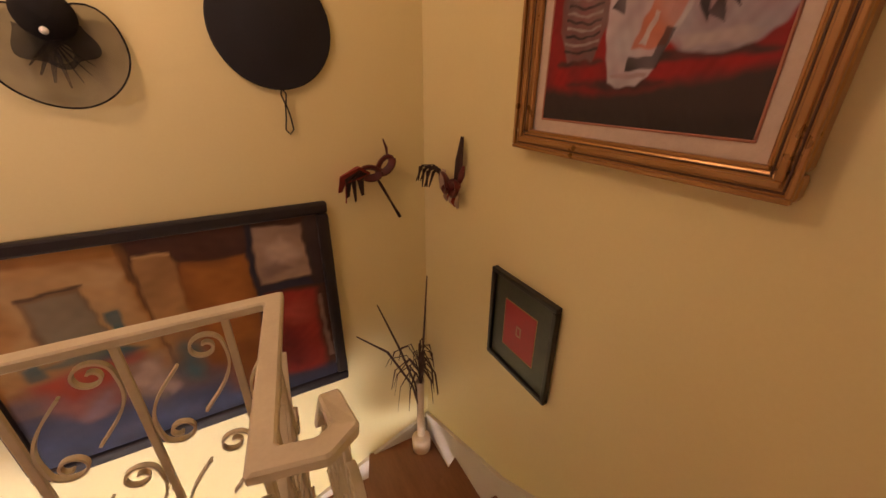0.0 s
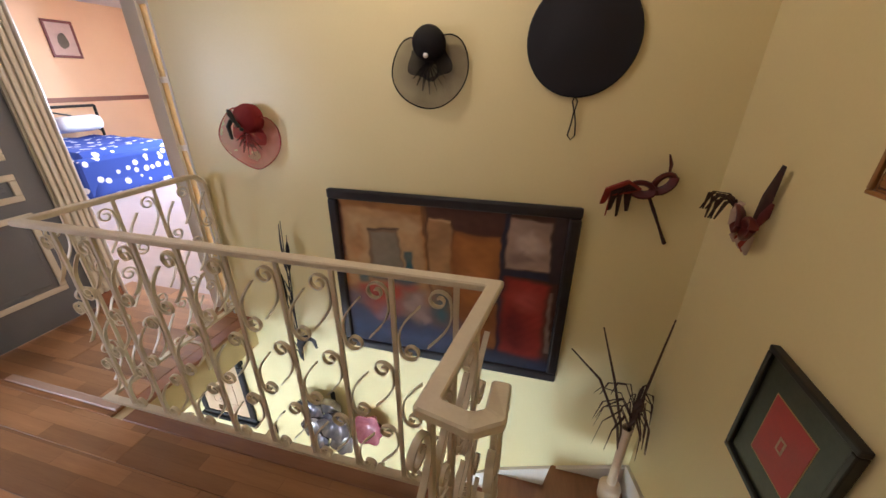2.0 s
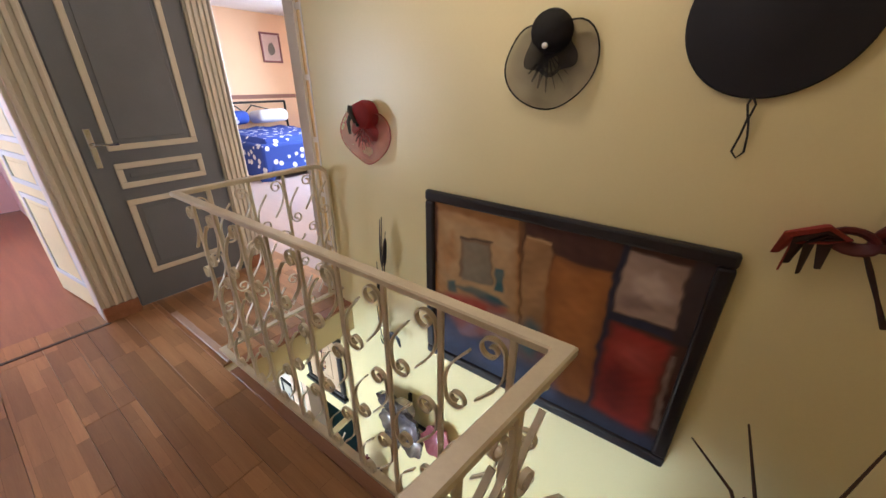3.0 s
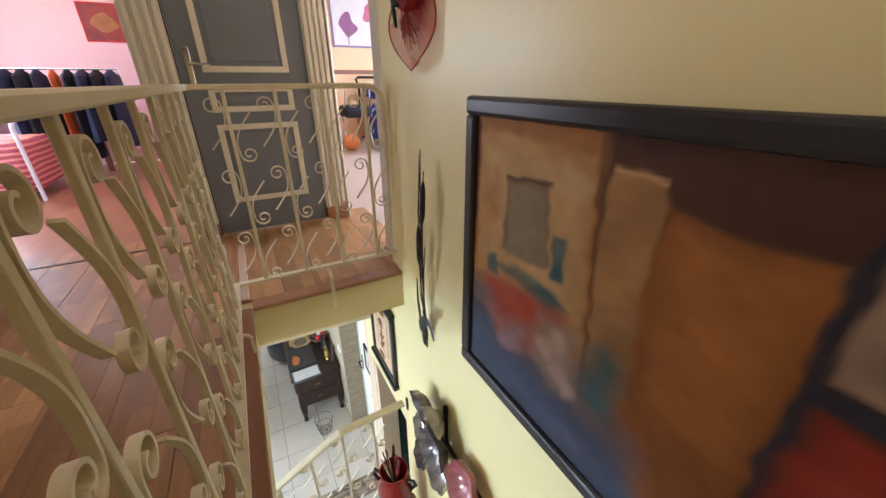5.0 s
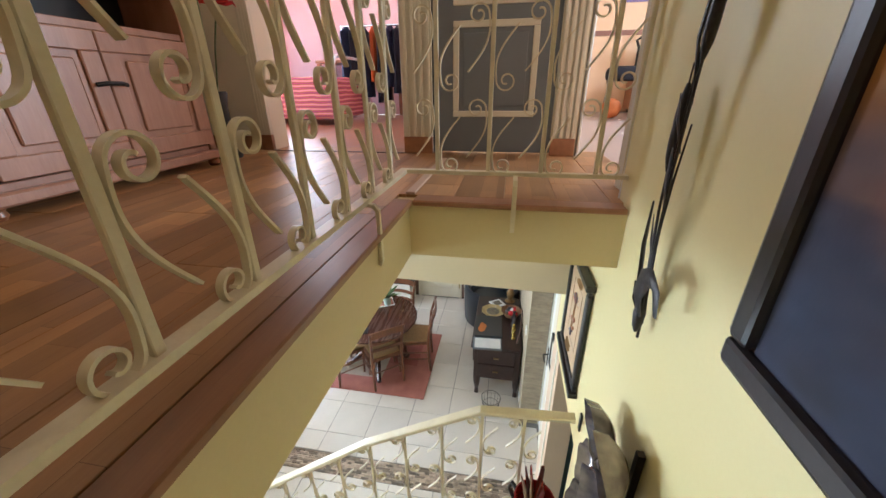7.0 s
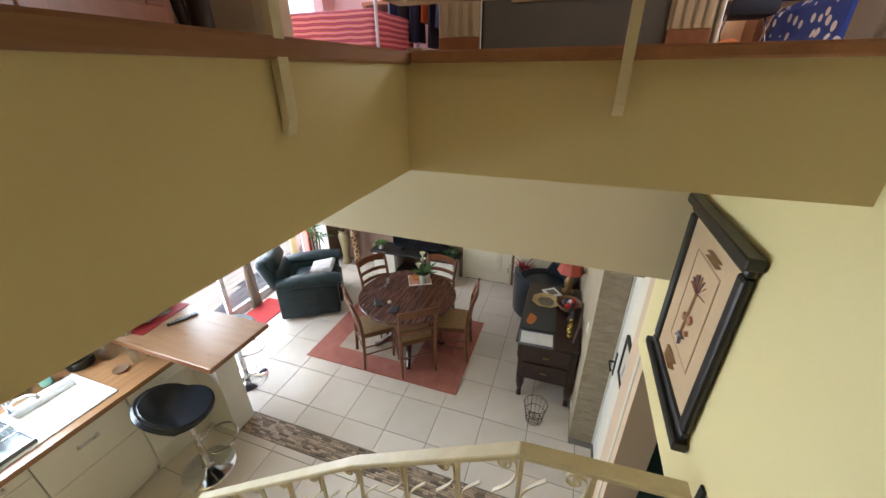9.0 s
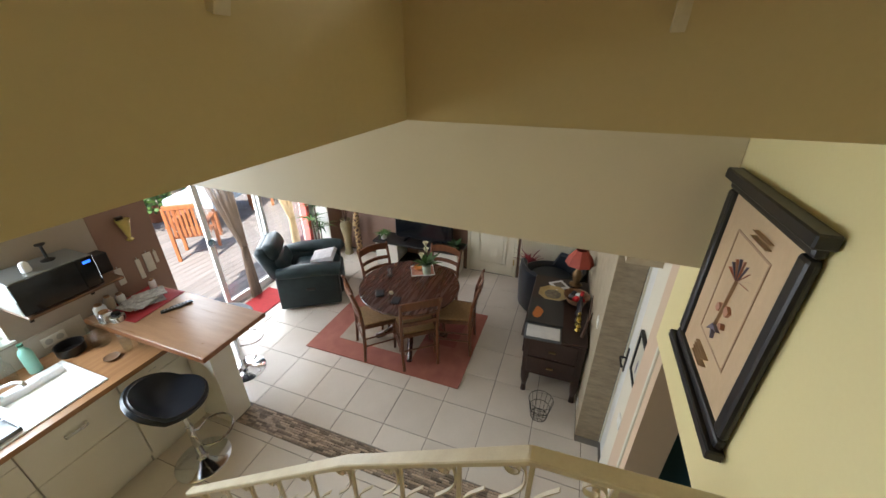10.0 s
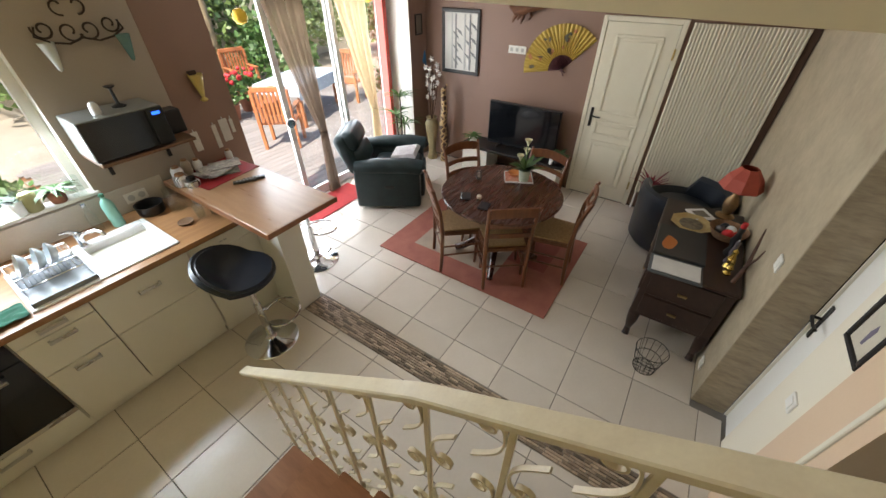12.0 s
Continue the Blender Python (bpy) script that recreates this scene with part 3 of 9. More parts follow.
# the leaf's front faces +x: turned by 90 degrees, its width runs along +y
gd = panel_door("door_grey", (XW - 0.004, 1.012, F + 0.012), 90, 0.706, 2.06, M_GREY, M_TRIM, "grey panelled door with cream mouldings", ((0.205, 0.705), (0.775, 0.925), (0.998, 1.94)))
lever(gd, 0.055, 1.02, M_CHROME)
# a solid black strip imitates the shade in the gap beside the leaf
part("door_gap", boxes((-0.012, -0.004, 0.01, 0.03, -0.01, 2.08)), M_BLACK, gd, "black strip standing in for the shade in the door gap")
pd = panel_door("door_pink_room", (-2.815, 0.757, F + 0.012), 6.7, 0.71, 2.04, mat("pale_yellow_door", (0.80, 0.74, 0.46), None, 0.4, 4, 0.08, 90), mat("pale_blue_moulding", (0.66, 0.72, 0.78), None, 0.4, 5, 0.06, 90), "pale yellow open door with bluish mouldings", ((0.17, 0.74), (0.80, 1.00), (1.06, 1.94)))
# glazed side panel of the bedroom opening
bd = tagged(new("window_side_panel"), "white glazed side panel with yellowish patterned panes", "window", "", "structure")
M_PANE = gauze_mat("patterned_yellow_glass", (0.86, 0.66, 0.34), 0.85)
part("window_frame", boxes((-1.335, -1.245, 1.92, 1.97, F, F + 2.12)), M_WHITE, bd)
for i in range(6):
    z0 = F + 0.04 + i * 0.345
    part("pane", boxes((-1.245, -1.147, 1.940, 1.948, z0, z0 + 0.315)), M_PANE, bd)
    part("glazing_bar", boxes((-1.245, -1.147, 1.93, 1.96, z0 - 0.03, z0)), M_WHITE, bd)


# ---- pictures ----
def picture(name, at, rz, w, h, fw, depth, fmat, label, image, passe=None, category="picture", inset=0.0):
    """A framed picture, its back at the wall: local x to the right, z up, front towards -y; at: the middle of its lower edge."""
    p = thing(name, at, label, category, "", rz)
    fr = new("frame")
    fr.parent = p
    for a in ((-w / 2, w / 2, 0, fw, 0), (-w / 2, w / 2, h - fw, h, 1), (-w / 2, -w / 2 + fw, fw, h - fw, 2), (w / 2 - fw, w / 2, fw, h - fw, 3)):
        bm = bmesh.new()
        box(bm, a[0], a[1], -depth, 0, a[2], a[3], bevel=min(fw * 0.22, 0.012), seg=2)
        part("frame_bar", bm, fmat, fr)
    part("backing", boxes((-w / 2 + fw * 0.5, w / 2 - fw * 0.5, -depth * 0.45, -0.002, fw * 0.5, h - fw * 0.5)), passe or fmat, p, "picture ground")
    iw, ih = w - 2 * fw - 2 * inset, h - 2 * fw - 2 * inset
    y = -depth * 0.45 - 0.001
    for i, (nm, poly, m) in enumerate(image):
        bm = bmesh.new()
        yy = y - 0.0006 * (i + 1)
        front = [bm.verts.new((-iw / 2 + u * iw, yy, fw + inset + v * ih)) for u, v in poly]
        back = [bm.verts.new((c.co.x, y, c.co.z)) for c in front]
        bm.faces.new(front)
        for k in range(len(front)):
            j = (k + 1) % len(front)
            bm.faces.new((front[k], back[k], back[j], front[j]))
        part(nm, bm, m, p)
    return p


def rect(u0, v0, u1, v1):
    return [(u0, v0), (u1, v0), (u1, v1), (u0, v1)]


def blob(u, v, ru, rv, n=18, wob=0.18, seed=1):
    rnd = random.Random(seed)
    ph = [rnd.uniform(0, 6.28) for _ in range(3)]
    return [(u + ru * math.cos(a) * (1 + wob * math.sin(2 * a + ph[0]) + wob * 0.6 * math.sin(3 * a + ph[1])), v + rv * math.sin(a) * (1 + wob * math.sin(2 * a + ph[2]))) for a in (2 * math.pi * k / n for k in range(n))]


def paint(name, a, b, scale=7.0):
    return mat("canvas_" + name, a, b, 0.38, scale, 0.35, 55)


P_OR, P_TAN, P_BR = paint("orange", (0.38, 0.15, 0.035), (0.24, 0.085, 0.02)), paint("tan", (0.46, 0.27, 0.12), (0.34, 0.19, 0.08)), paint("brown", (0.065, 0.028, 0.018), (0.035, 0.016, 0.012))
P_GREY, P_BLUE, P_NAVY = paint("grey", (0.16, 0.135, 0.105), (0.12, 0.10, 0.075)), paint("blue", (0.055, 0.075, 0.16), (0.03, 0.035, 0.075)), paint("navy", (0.025, 0.028, 0.05), (0.015, 0.016, 0.03))
P_RED, P_PINKP, P_TEAL = paint("red", (0.33, 0.035, 0.025), (0.15, 0.02, 0.018)), paint("rose", (0.42, 0.16, 0.13), (0.28, 0.08, 0.08)), paint("teal", (0.03, 0.10, 0.12), (0.02, 0.055, 0.075))
P_CREAM, P_RUST = paint("cream", (0.42, 0.30, 0.22), (0.25, 0.16, 0.12), 22), paint("rust", (0.27, 0.10, 0.035), (0.19, 0.065, 0.025))
P_DUSK = paint("dusk", (0.16, 0.13, 0.16), (0.05, 0.045, 0.08), 5)


def canvas(parent, x0, x1, z0, z1, y, ground, layers, nx=150, nz=120, seed=0):
    """A painted canvas: soft-edged brushed areas laid over one another, as colours of a fine mesh with brush relief."""
    u, v = np.meshgrid(np.linspace(0, 1, nx), np.linspace(0, 1, nz))
    def field(freq, ph):
        r = np.random.RandomState(seed + ph)
        out = np.zeros_like(u)
        for k in range(9):
            fx, fz, p = r.uniform(-freq, freq), r.uniform(-freq, freq), r.uniform(0, 6.28)
            out += np.sin(fx * u * 6.28 + fz * v * 6.28 + p)
        return out / 9
    du, dv = u + 0.018 * field(4, 1) + 0.008 * field(14, 2), v + 0.020 * field(4, 3) + 0.008 * field(14, 4)
    col = np.ones((nz, nx, 3)) * np.array(ground)
    for i, (poly, c, soft) in enumerate(layers):
        d = np.full(u.shape, 9.0)
        inside = np.zeros(u.shape, bool)
        for (ax, ay), (bx, by) in zip(poly, poly[1:] + poly[:1]):
            ex, ey = bx - ax, by - ay
            t_ = np.clip(((du - ax) * ex + (dv - ay) * ey) / (ex * ex + ey * ey + 1e-9), 0, 1)
            d = np.minimum(d, np.hypot(du - ax - t_ * ex, dv - ay - t_ * ey))
            hit = ((ay > dv) != (by > dv)) & (du < ex * (dv - ay) / (ey if abs(ey) > 1e-9 else 1e-9) + ax)
            inside ^= hit
        sd = np.where(inside, d, -d)
        m = np.clip(sd / soft + 0.5, 0, 1)
        m = m * m * (3 - 2 * m)
        m = m * np.clip(0.86 + 0.35 * field(7, 30 + i), 0, 1)
        tone = np.array(c) * (1 + 0.28 * field(5, 60 + i) + 0.16 * field(22, 90 + i))[..., None]
        col = col * (1 - m[..., None]) + np.clip(tone, 0.004, 1) * m[..., None]
    X, Z = x0 + (x1 - x0) * u, z0 + (z1 - z0) * v
    verts = np.stack([X, np.full_like(X, y), Z], -1).reshape(-1, 3)
    idx = np.arange(nx * nz).reshape(nz, nx)
    faces = np.stack([idx[:-1, :-1], idx[:-1, 1:], idx[1:, 1:], idx[1:, :-1]], -1).reshape(-1, 4)
    me = bpy.data.meshes.new("canvas")
    me.from_pydata(verts.tolist(), [], faces.tolist())
    at = me.color_attributes.new("paint", "FLOAT_COLOR", "POINT")
    at.data.foreach_set("color", np.concatenate([col.reshape(-1, 3), np.ones((nx * nz, 1))], 1).astype(np.float32).ravel())
    m = mat("oil_paint_" + parent.name, (0.2, 0.2, 0.2), None, 0.62, 30, 0.25, 90, stretch=(1, 1, 0.5), spec=0.25)
    at_n = m.node_tree.nodes.new("ShaderNodeVertexColor")
    at_n.layer_name = "paint"
    m.node_tree.links.new(at_n.outputs["Color"], m.node_tree.nodes["Principled BSDF"].inputs["Base Color"])
    me.materials.append(m)
    ob = share("canvas", me, parent, Matrix())
    return tagged(ob, "painted canvas")


OR, TAN, BRN, RST = (0.40, 0.17, 0.045), (0.46, 0.28, 0.13), (0.075, 0.034, 0.022), (0.27, 0.105, 0.04)
GRY, BLU, NVY, RED_, ROS, TEA, CRM = (0.17, 0.14, 0.11), (0.06, 0.085, 0.17), (0.028, 0.032, 0.055), (0.36, 0.04, 0.03), (0.44, 0.17, 0.13), (0.03, 0.11, 0.13), (0.40, 0.28, 0.21)
BIG = [
    ([(-0.02, 0.30), (0.44, 0.30), (0.40, 1.02), (-0.02, 1.02)], (0.42, 0.19, 0.055), 0.02),
    ([(-0.02, 0.62), (0.022, 0.62), (0.012, 1.02), (-0.02, 1.02)], (0.11, 0.05, 0.04), 0.012),
    ([(0.02, 0.44), (0.425, 0.42), (0.39, 0.945), (0.015, 0.955)], (0.46, 0.27, 0.11), 0.025),
    ([(0.05, 0.52), (0.40, 0.50), (0.375, 0.90), (0.05, 0.91)], (0.50, 0.32, 0.15), 0.05),
    (blob(0.34, 0.86, 0.05, 0.05, seed=70, wob=0.4), (0.56, 0.38, 0.20), 0.05), (blob(0.08, 0.72, 0.03, 0.12, seed=71, wob=0.4), (0.40, 0.20, 0.07), 0.05),
    ([(0.425, 0.05), (0.56, 0.05), (0.545, 0.60), (0.525, 0.93), (0.425, 0.94)], (0.40, 0.22, 0.09), 0.015),
    ([(0.425, 0.94), (0.525, 0.93), (0.53, 0.915), (0.425, 0.925)], (0.50, 0.32, 0.15), 0.010),
    ([(0.53, 0.10), (0.755, 0.10), (0.75, 0.865), (0.535, 0.875)], (0.33, 0.125, 0.035), 0.02), ([(0.57, 0.40), (0.73, 0.40), (0.73, 0.83), (0.56, 0.84)], (0.40, 0.155, 0.04), 0.06),
    ([(0.425, 0.94), (0.53, 0.93), (0.54, 0.875), (0.64, 0.862), (0.75, 0.865), (0.76, 1.02), (0.41, 1.02)], (0.085, 0.036, 0.026), 0.015),
    ([(0.385, 1.02), (0.41, 1.02), (0.425, 0.75), (0.45, 0.30), (0.44, 0.30), (0.414, 0.75)], (0.16, 0.075, 0.03), 0.008),
    ([(0.135, 0.57), (0.30, 0.60), (0.278, 0.835), (0.135, 0.835)], (0.17, 0.10, 0.055), 0.015), ([(0.150, 0.56), (0.297, 0.59), (0.270, 0.815), (0.147, 0.815)], (0.24, 0.20, 0.135), 0.02),
    ([(0.135, 0.825), (0.285, 0.83), (0.285, 0.84), (0.135, 0.838)], (0.07, 0.04, 0.03), 0.008),
    ([(0.305, 0.70), (0.345, 0.70), (0.35, 0.57), (0.31, 0.57)], TEA, 0.015), ([(0.07, 0.52), (0.115, 0.54), (0.12, 0.47), (0.075, 0.46)], TEA, 0.02),
    ([(0.09, 0.50), (0.20, 0.54), (0.33, 0.53), (0.38, 0.50), (0.33, 0.46), (0.20, 0.49)], (0.05, 0.11, 0.12), 0.03),
    ([(-0.02, -0.02), (0.62, -0.02), (0.60, 0.24), (0.50, 0.34), (0.42, 0.36), (0.24, 0.38), (0.06, 0.40), (-0.02, 0.42)], (0.13, 0.12, 0.17), 0.10),
    ([(-0.02, -0.02), (0.70, -0.02), (0.56, 0.18), (0.40, 0.20), (0.20, 0.22), (0.08, 0.26), (-0.02, 0.32)], BLU, 0.12), ([(-0.02, -0.02), (1.02, -0.02), (1.02, 0.06), (0.4, 0.05), (-0.02, 0.08)], NVY, 0.10),
    ([(0.06, 0.44), (0.20, 0.48), (0.36, 0.48), (0.40, 0.40), (0.30, 0.26), (0.16, 0.20), (0.09, 0.30)], (0.36, 0.13, 0.11), 0.07), ([(0.07, 0.44), (0.22, 0.47), (0.37, 0.47), (0.26, 0.37), (0.14, 0.33)], (0.40, 0.07, 0.04), 0.05),
    ([(0.30, 0.44), (0.41, 0.45), (0.425, 0.27), (0.36, 0.20), (0.29, 0.26)], (0.36, 0.27, 0.22), 0.07), (blob(0.35, 0.36, 0.035, 0.06, seed=72, wob=0.5), (0.48, 0.35, 0.30), 0.03), (blob(0.39, 0.27, 0.03, 0.05, seed=73, wob=0.5), (0.45, 0.34, 0.32), 0.03),
    (blob(0.20, 0.26, 0.05, 0.06, seed=74, wob=0.4), (0.30, 0.22, 0.28), 0.06), (blob(0.49, 0.36, 0.045, 0.11, seed=6), (0.06, 0.15, 0.19), 0.08),
    ([(0.755, -0.02), (0.772, -0.02), (0.77, 1.02), (0.748, 1.02)], NVY, 0.012), ([(0.775, 0.68), (0.955, 0.68), (0.945, 0.968), (0.77, 0.975)], CRM, 0.015),
    (blob(0.86, 0.83, 0.05, 0.08, seed=9, wob=0.4), (0.55, 0.42, 0.34), 0.05), (blob(0.83, 0.75, 0.04, 0.04, seed=75, wob=0.4), (0.25, 0.17, 0.14), 0.04),
    ([(0.76, 0.63), (1.02, 0.625), (1.02, 0.67), (0.76, 0.675)], NVY, 0.012), ([(0.955, 0.62), (1.02, 0.62), (1.02, 1.02), (0.95, 1.02)], (0.05, 0.035, 0.035), 0.015),
    ([(0.775, 0.10), (0.95, 0.06), (0.965, 0.60), (0.775, 0.62)], RED_, 0.04), (blob(0.83, 0.28, 0.06, 0.15, seed=12), (0.15, 0.02, 0.02), 0.12), (blob(0.88, 0.48, 0.05, 0.08, seed=76), (0.44, 0.08, 0.06), 0.08),
    ([(0.62, -0.02), (1.02, -0.02), (1.02, 0.08), (0.80, 0.10), (0.64, 0.09)], NVY, 0.06), ([(0.968, 0.14), (0.99, 0.14), (0.985, 0.55), (0.972, 0.55)], (0.30, 0.21, 0.16), 0.01),
]
M_DKFRAME = mat("dark_stained_frame", (0.022, 0.018, 0.020), (0.014, 0.011, 0.013), 0.32, 10, 0.1, 80)
big_picture = picture("abstract_painting", (0.302, YN - 0.003, 3.048), 0, 1.222, 0.970, 0.052, 0.034, M_DKFRAME, "large abstract oil painting in a black frame", [], P_BR, "painting")

canvas(big_picture, -0.559, 0.559, 0.052, 0.918, -0.0175, BRN, BIG, seed=5)
M_GREENF = mat("green_black_frame", (0.045, 0.055, 0.035), (0.020, 0.026, 0.016), 0.4, 16, 0.2, 70)
P_CARMINE = mat("carmine_print", (0.42, 0.02, 0.025), (0.34, 0.014, 0.02), 0.45, 20, 0.1, 120)
picture("small_picture", (XE - 0.002, 1.116, 3.476), -90, 0.328, 0.388, 0.018, 0.024, M_BLACK, "small picture with a dark green mount and red centre",
        [("mount", rect(0, 0, 1, 1), M_GREENF), ("print", rect(0.215, 0.215, 0.785, 0.785), mat("gold_line", (0.45, 0.25, 0.08), None, 0.4)), ("print", rect(0.225, 0.225, 0.775, 0.775), P_CARMINE),
         ("motif", rect(0.455, 0.44, 0.545, 0.56), paint("fawn", (0.50, 0.30, 0.20), (0.35, 0.15, 0.10), 60)), ("motif", rect(0.48, 0.46, 0.52, 0.54), P_CARMINE)])

M_GILT = mat("gilded_wood", (0.44, 0.23, 0.085), (0.38, 0.19, 0.065), 0.30, 12, 0.05, 60, metal=0.55, stretch=(1, 1, 1))
P_CLOTH, P_SHADE, P_POT, P_POTD = paint("crimson_cloth", (0.30, 0.02, 0.02), (0.13, 0.012, 0.012), 3), paint("dark_ground", (0.055, 0.032, 0.030), (0.028, 0.017, 0.018), 4), paint("pot_white", (0.50, 0.45, 0.44), (0.32, 0.27, 0.27), 9), paint("pot_black", (0.03, 0.025, 0.028), None, 9)
P_TERRA = paint("terracotta", (0.45, 0.14, 0.07), (0.34, 0.09, 0.045), 9)
M_LINEN = mat("linen_slip", (0.62, 0.50, 0.40), (0.55, 0.43, 0.34), 0.7, 30, 0.3, 200)
def arc_band(u, v, ru, rv, a0, a1, w, n=22):
    """A curved brush band; its radius shrinks along the way where w is a pair."""
    out = [(u + ru * (1 - 0.6 * k / n) * math.cos(radians(a0 + (a1 - a0) * k / n)), v + rv * (1 - 0.6 * k / n) * math.sin(radians(a0 + (a1 - a0) * k / n))) for k in range(n + 1)]
    inn = [(u + (ru - w) * (1 - 0.6 * k / n) * math.cos(radians(a0 + (a1 - a0) * k / n)), v + (rv - w) * (1 - 0.6 * k / n) * math.sin(radians(a0 + (a1 - a0) * k / n))) for k in range(n, -1, -1)]
    return out + inn


WHT, INKB, TER, SHD, CLO = (0.46, 0.42, 0.45), (0.025, 0.02, 0.024), (0.48, 0.14, 0.075), (0.045, 0.030, 0.028), (0.30, 0.016, 0.018)
POTS = [
    ([(-0.02, 0.13), (0.3, 0.11), (0.6, 0.13), (1.02, 0.21), (1.02, 0.66), (-0.02, 0.62)], CLO, 0.06), ([(-0.02, -0.02), (1.02, -0.02), (1.02, 0.06), (-0.02, 0.05)], (0.035, 0.026, 0.024), 0.06),
    ([(-0.02, 0.60), (1.02, 0.64), (1.02, 1.02), (-0.02, 1.02)], (0.06, 0.03, 0.035), 0.08),
    (blob(0.42, 0.145, 0.22, 0.022, seed=21), SHD, 0.03), (blob(0.76, 0.235, 0.22, 0.02, seed=22), SHD, 0.02), (blob(0.20, 0.225, 0.14, 0.014, seed=23), SHD, 0.02),
    ([(0.13, 0.23), (0.27, 0.23), (0.34, 0.34), (0.33, 0.50), (0.24, 0.58), (0.12, 0.58), (0.06, 0.46), (0.07, 0.33)], (0.17, 0.10, 0.095), 0.015),
]
for k in range(11):
    POTS.append(([(0.10, 0.265 + 0.026 * k), (0.20, 0.255 + 0.026 * k), (0.30, 0.265 + 0.026 * k), (0.30, 0.274 + 0.026 * k), (0.20, 0.264 + 0.026 * k), (0.10, 0.274 + 0.026 * k)], (0.30, 0.24, 0.23) if k % 2 else INKB, 0.006))
POTS += [
    (blob(0.80, 0.42, 0.235, 0.195, seed=2, wob=0.03, n=30), (0.34, 0.30, 0.34), 0.015), ([(0.70, 0.25), (0.90, 0.25), (0.94, 0.285), (0.66, 0.285)], (0.40, 0.33, 0.33), 0.02),
    (arc_band(0.87, 0.46, 0.11, 0.10, -100, 420, 0.022), INKB, 0.006), (arc_band(0.87, 0.46, 0.065, 0.06, -60, 330, 0.018), INKB, 0.006),
    ([(0.62, 0.36), (0.65, 0.47), (0.66, 0.38), (0.70, 0.50), (0.71, 0.36), (0.745, 0.31), (0.73, 0.55), (0.68, 0.57), (0.66, 0.48), (0.63, 0.52)], INKB, 0.006),
    ([(0.74, 0.33), (0.80, 0.30), (0.78, 0.37), (0.84, 0.33), (0.80, 0.42)], INKB, 0.006),
    ([(0.38, 0.155), (0.43, 0.135), (0.53, 0.14), (0.575, 0.17), (0.69, 0.36), (0.70, 0.50), (0.60, 0.60), (0.42, 0.60), (0.33, 0.50), (0.34, 0.33)], WHT, 0.012),
    ([(0.47, 0.26), (0.62, 0.26), (0.68, 0.40), (0.66, 0.52), (0.56, 0.45), (0.51, 0.36)], TER, 0.012),
    ([(0.46, 0.19), (0.60, 0.195), (0.655, 0.31), (0.61, 0.32), (0.575, 0.235), (0.465, 0.235)], INKB, 0.008), ([(0.50, 0.27), (0.53, 0.27), (0.57, 0.36), (0.55, 0.37)], (0.5, 0.45, 0.45), 0.006),
    ([(0.35, 0.40), (0.42, 0.36), (0.41, 0.46)], INKB, 0.006), ([(0.34, 0.48), (0.52, 0.50), (0.53, 0.515), (0.34, 0.50)], INKB, 0.006), ([(0.42, 0.50), (0.50, 0.42), (0.53, 0.50)], INKB, 0.006),
    ([(0.38, 0.54), (0.66, 0.54), (0.64, 0.56), (0.40, 0.56)], INKB, 0.006), ([(0.40, 0.17), (0.56, 0.165), (0.57, 0.18), (0.39, 0.185)], (0.34, 0.24, 0.24), 0.008),
]
still = picture("still_life_painting", (XE - 0.002, 0.862, 4.305), -90, 0.660, 0.74, 0.046, 0.040, M_GILT, "still life of patterned pots in a gilded frame", [], M_LINEN, "painting")
canvas(still, -0.330 + 0.084, 0.330 - 0.084, 0.084, 0.74 - 0.084, -0.0195, SHD, POTS, nx=170, nz=200, seed=9)
M_GROOVE = mat("dark_groove", (0.09, 0.035, 0.014), None, 0.5, 12, 0.1, 60)
for o, w_, d0, d1, mm in ((0.0, 0.009, 0.040, 0.050, M_GILT), (0.013, 0.004, 0.040, 0.0415, M_GROOVE), (0.020, 0.012, 0.040, 0.046, M_GILT), (0.036, 0.004, 0.040, 0.0415, M_GROOVE), (0.044, 0.007, 0.020, 0.034, M_GILT), (0.080, 0.005, 0.017, 0.0215, mat("rose_slip_edge", (0.42, 0.16, 0.10), None, 0.5, 12, 0.1, 60))):
    x, z1 = 0.330 - o, 0.74 - o
    for a in ((-x, x, o, o + w_), (-x, x, z1 - w_, z1), (-x, -x + w_, o + w_, z1 - w_), (x - w_, x, o + w_, z1 - w_)):
        part("moulding", boxes((a[0], a[1], -d1, -d0 + 0.001, a[2], a[3]), bevel=min(0.002, w_ * 0.3)), mm, still)

P_PARCH, P_PENC = paint("parchment", (0.66, 0.48, 0.30), (0.56, 0.40, 0.24), 5), paint("sepia_line", (0.46, 0.29, 0.18), None, 20)
P_INK, P_CORAL = paint("ink_blue", (0.16, 0.14, 0.20), None, 30), paint("coral", (0.52, 0.17, 0.10), (0.40, 0.24, 0.16), 30)
P_FAINT = paint("faint_text", (0.50, 0.35, 0.21), None, 20)
BOT = [("sheet", rect(0, 0, 1, 1), P_PARCH)]
for r in ((0.22, 0.20, 0.78, 0.212), (0.22, 0.838, 0.78, 0.85), (0.22, 0.212, 0.235, 0.838), (0.765, 0.212, 0.78, 0.838)):
    BOT.append(("ruled_line", rect(*r), P_PENC))
for k in range(9):
    a = math.pi * (0.05 + 0.9 * k / 8)
    BOT.append(("petal", [(0.5, 0.64), (0.5 + 0.17 * math.cos(a) - 0.006, 0.64 + 0.11 * math.sin(a)), (0.5 + 0.17 * math.cos(a) + 0.006, 0.645 + 0.11 * math.sin(a))], P_INK if k % 2 else P_CORAL))
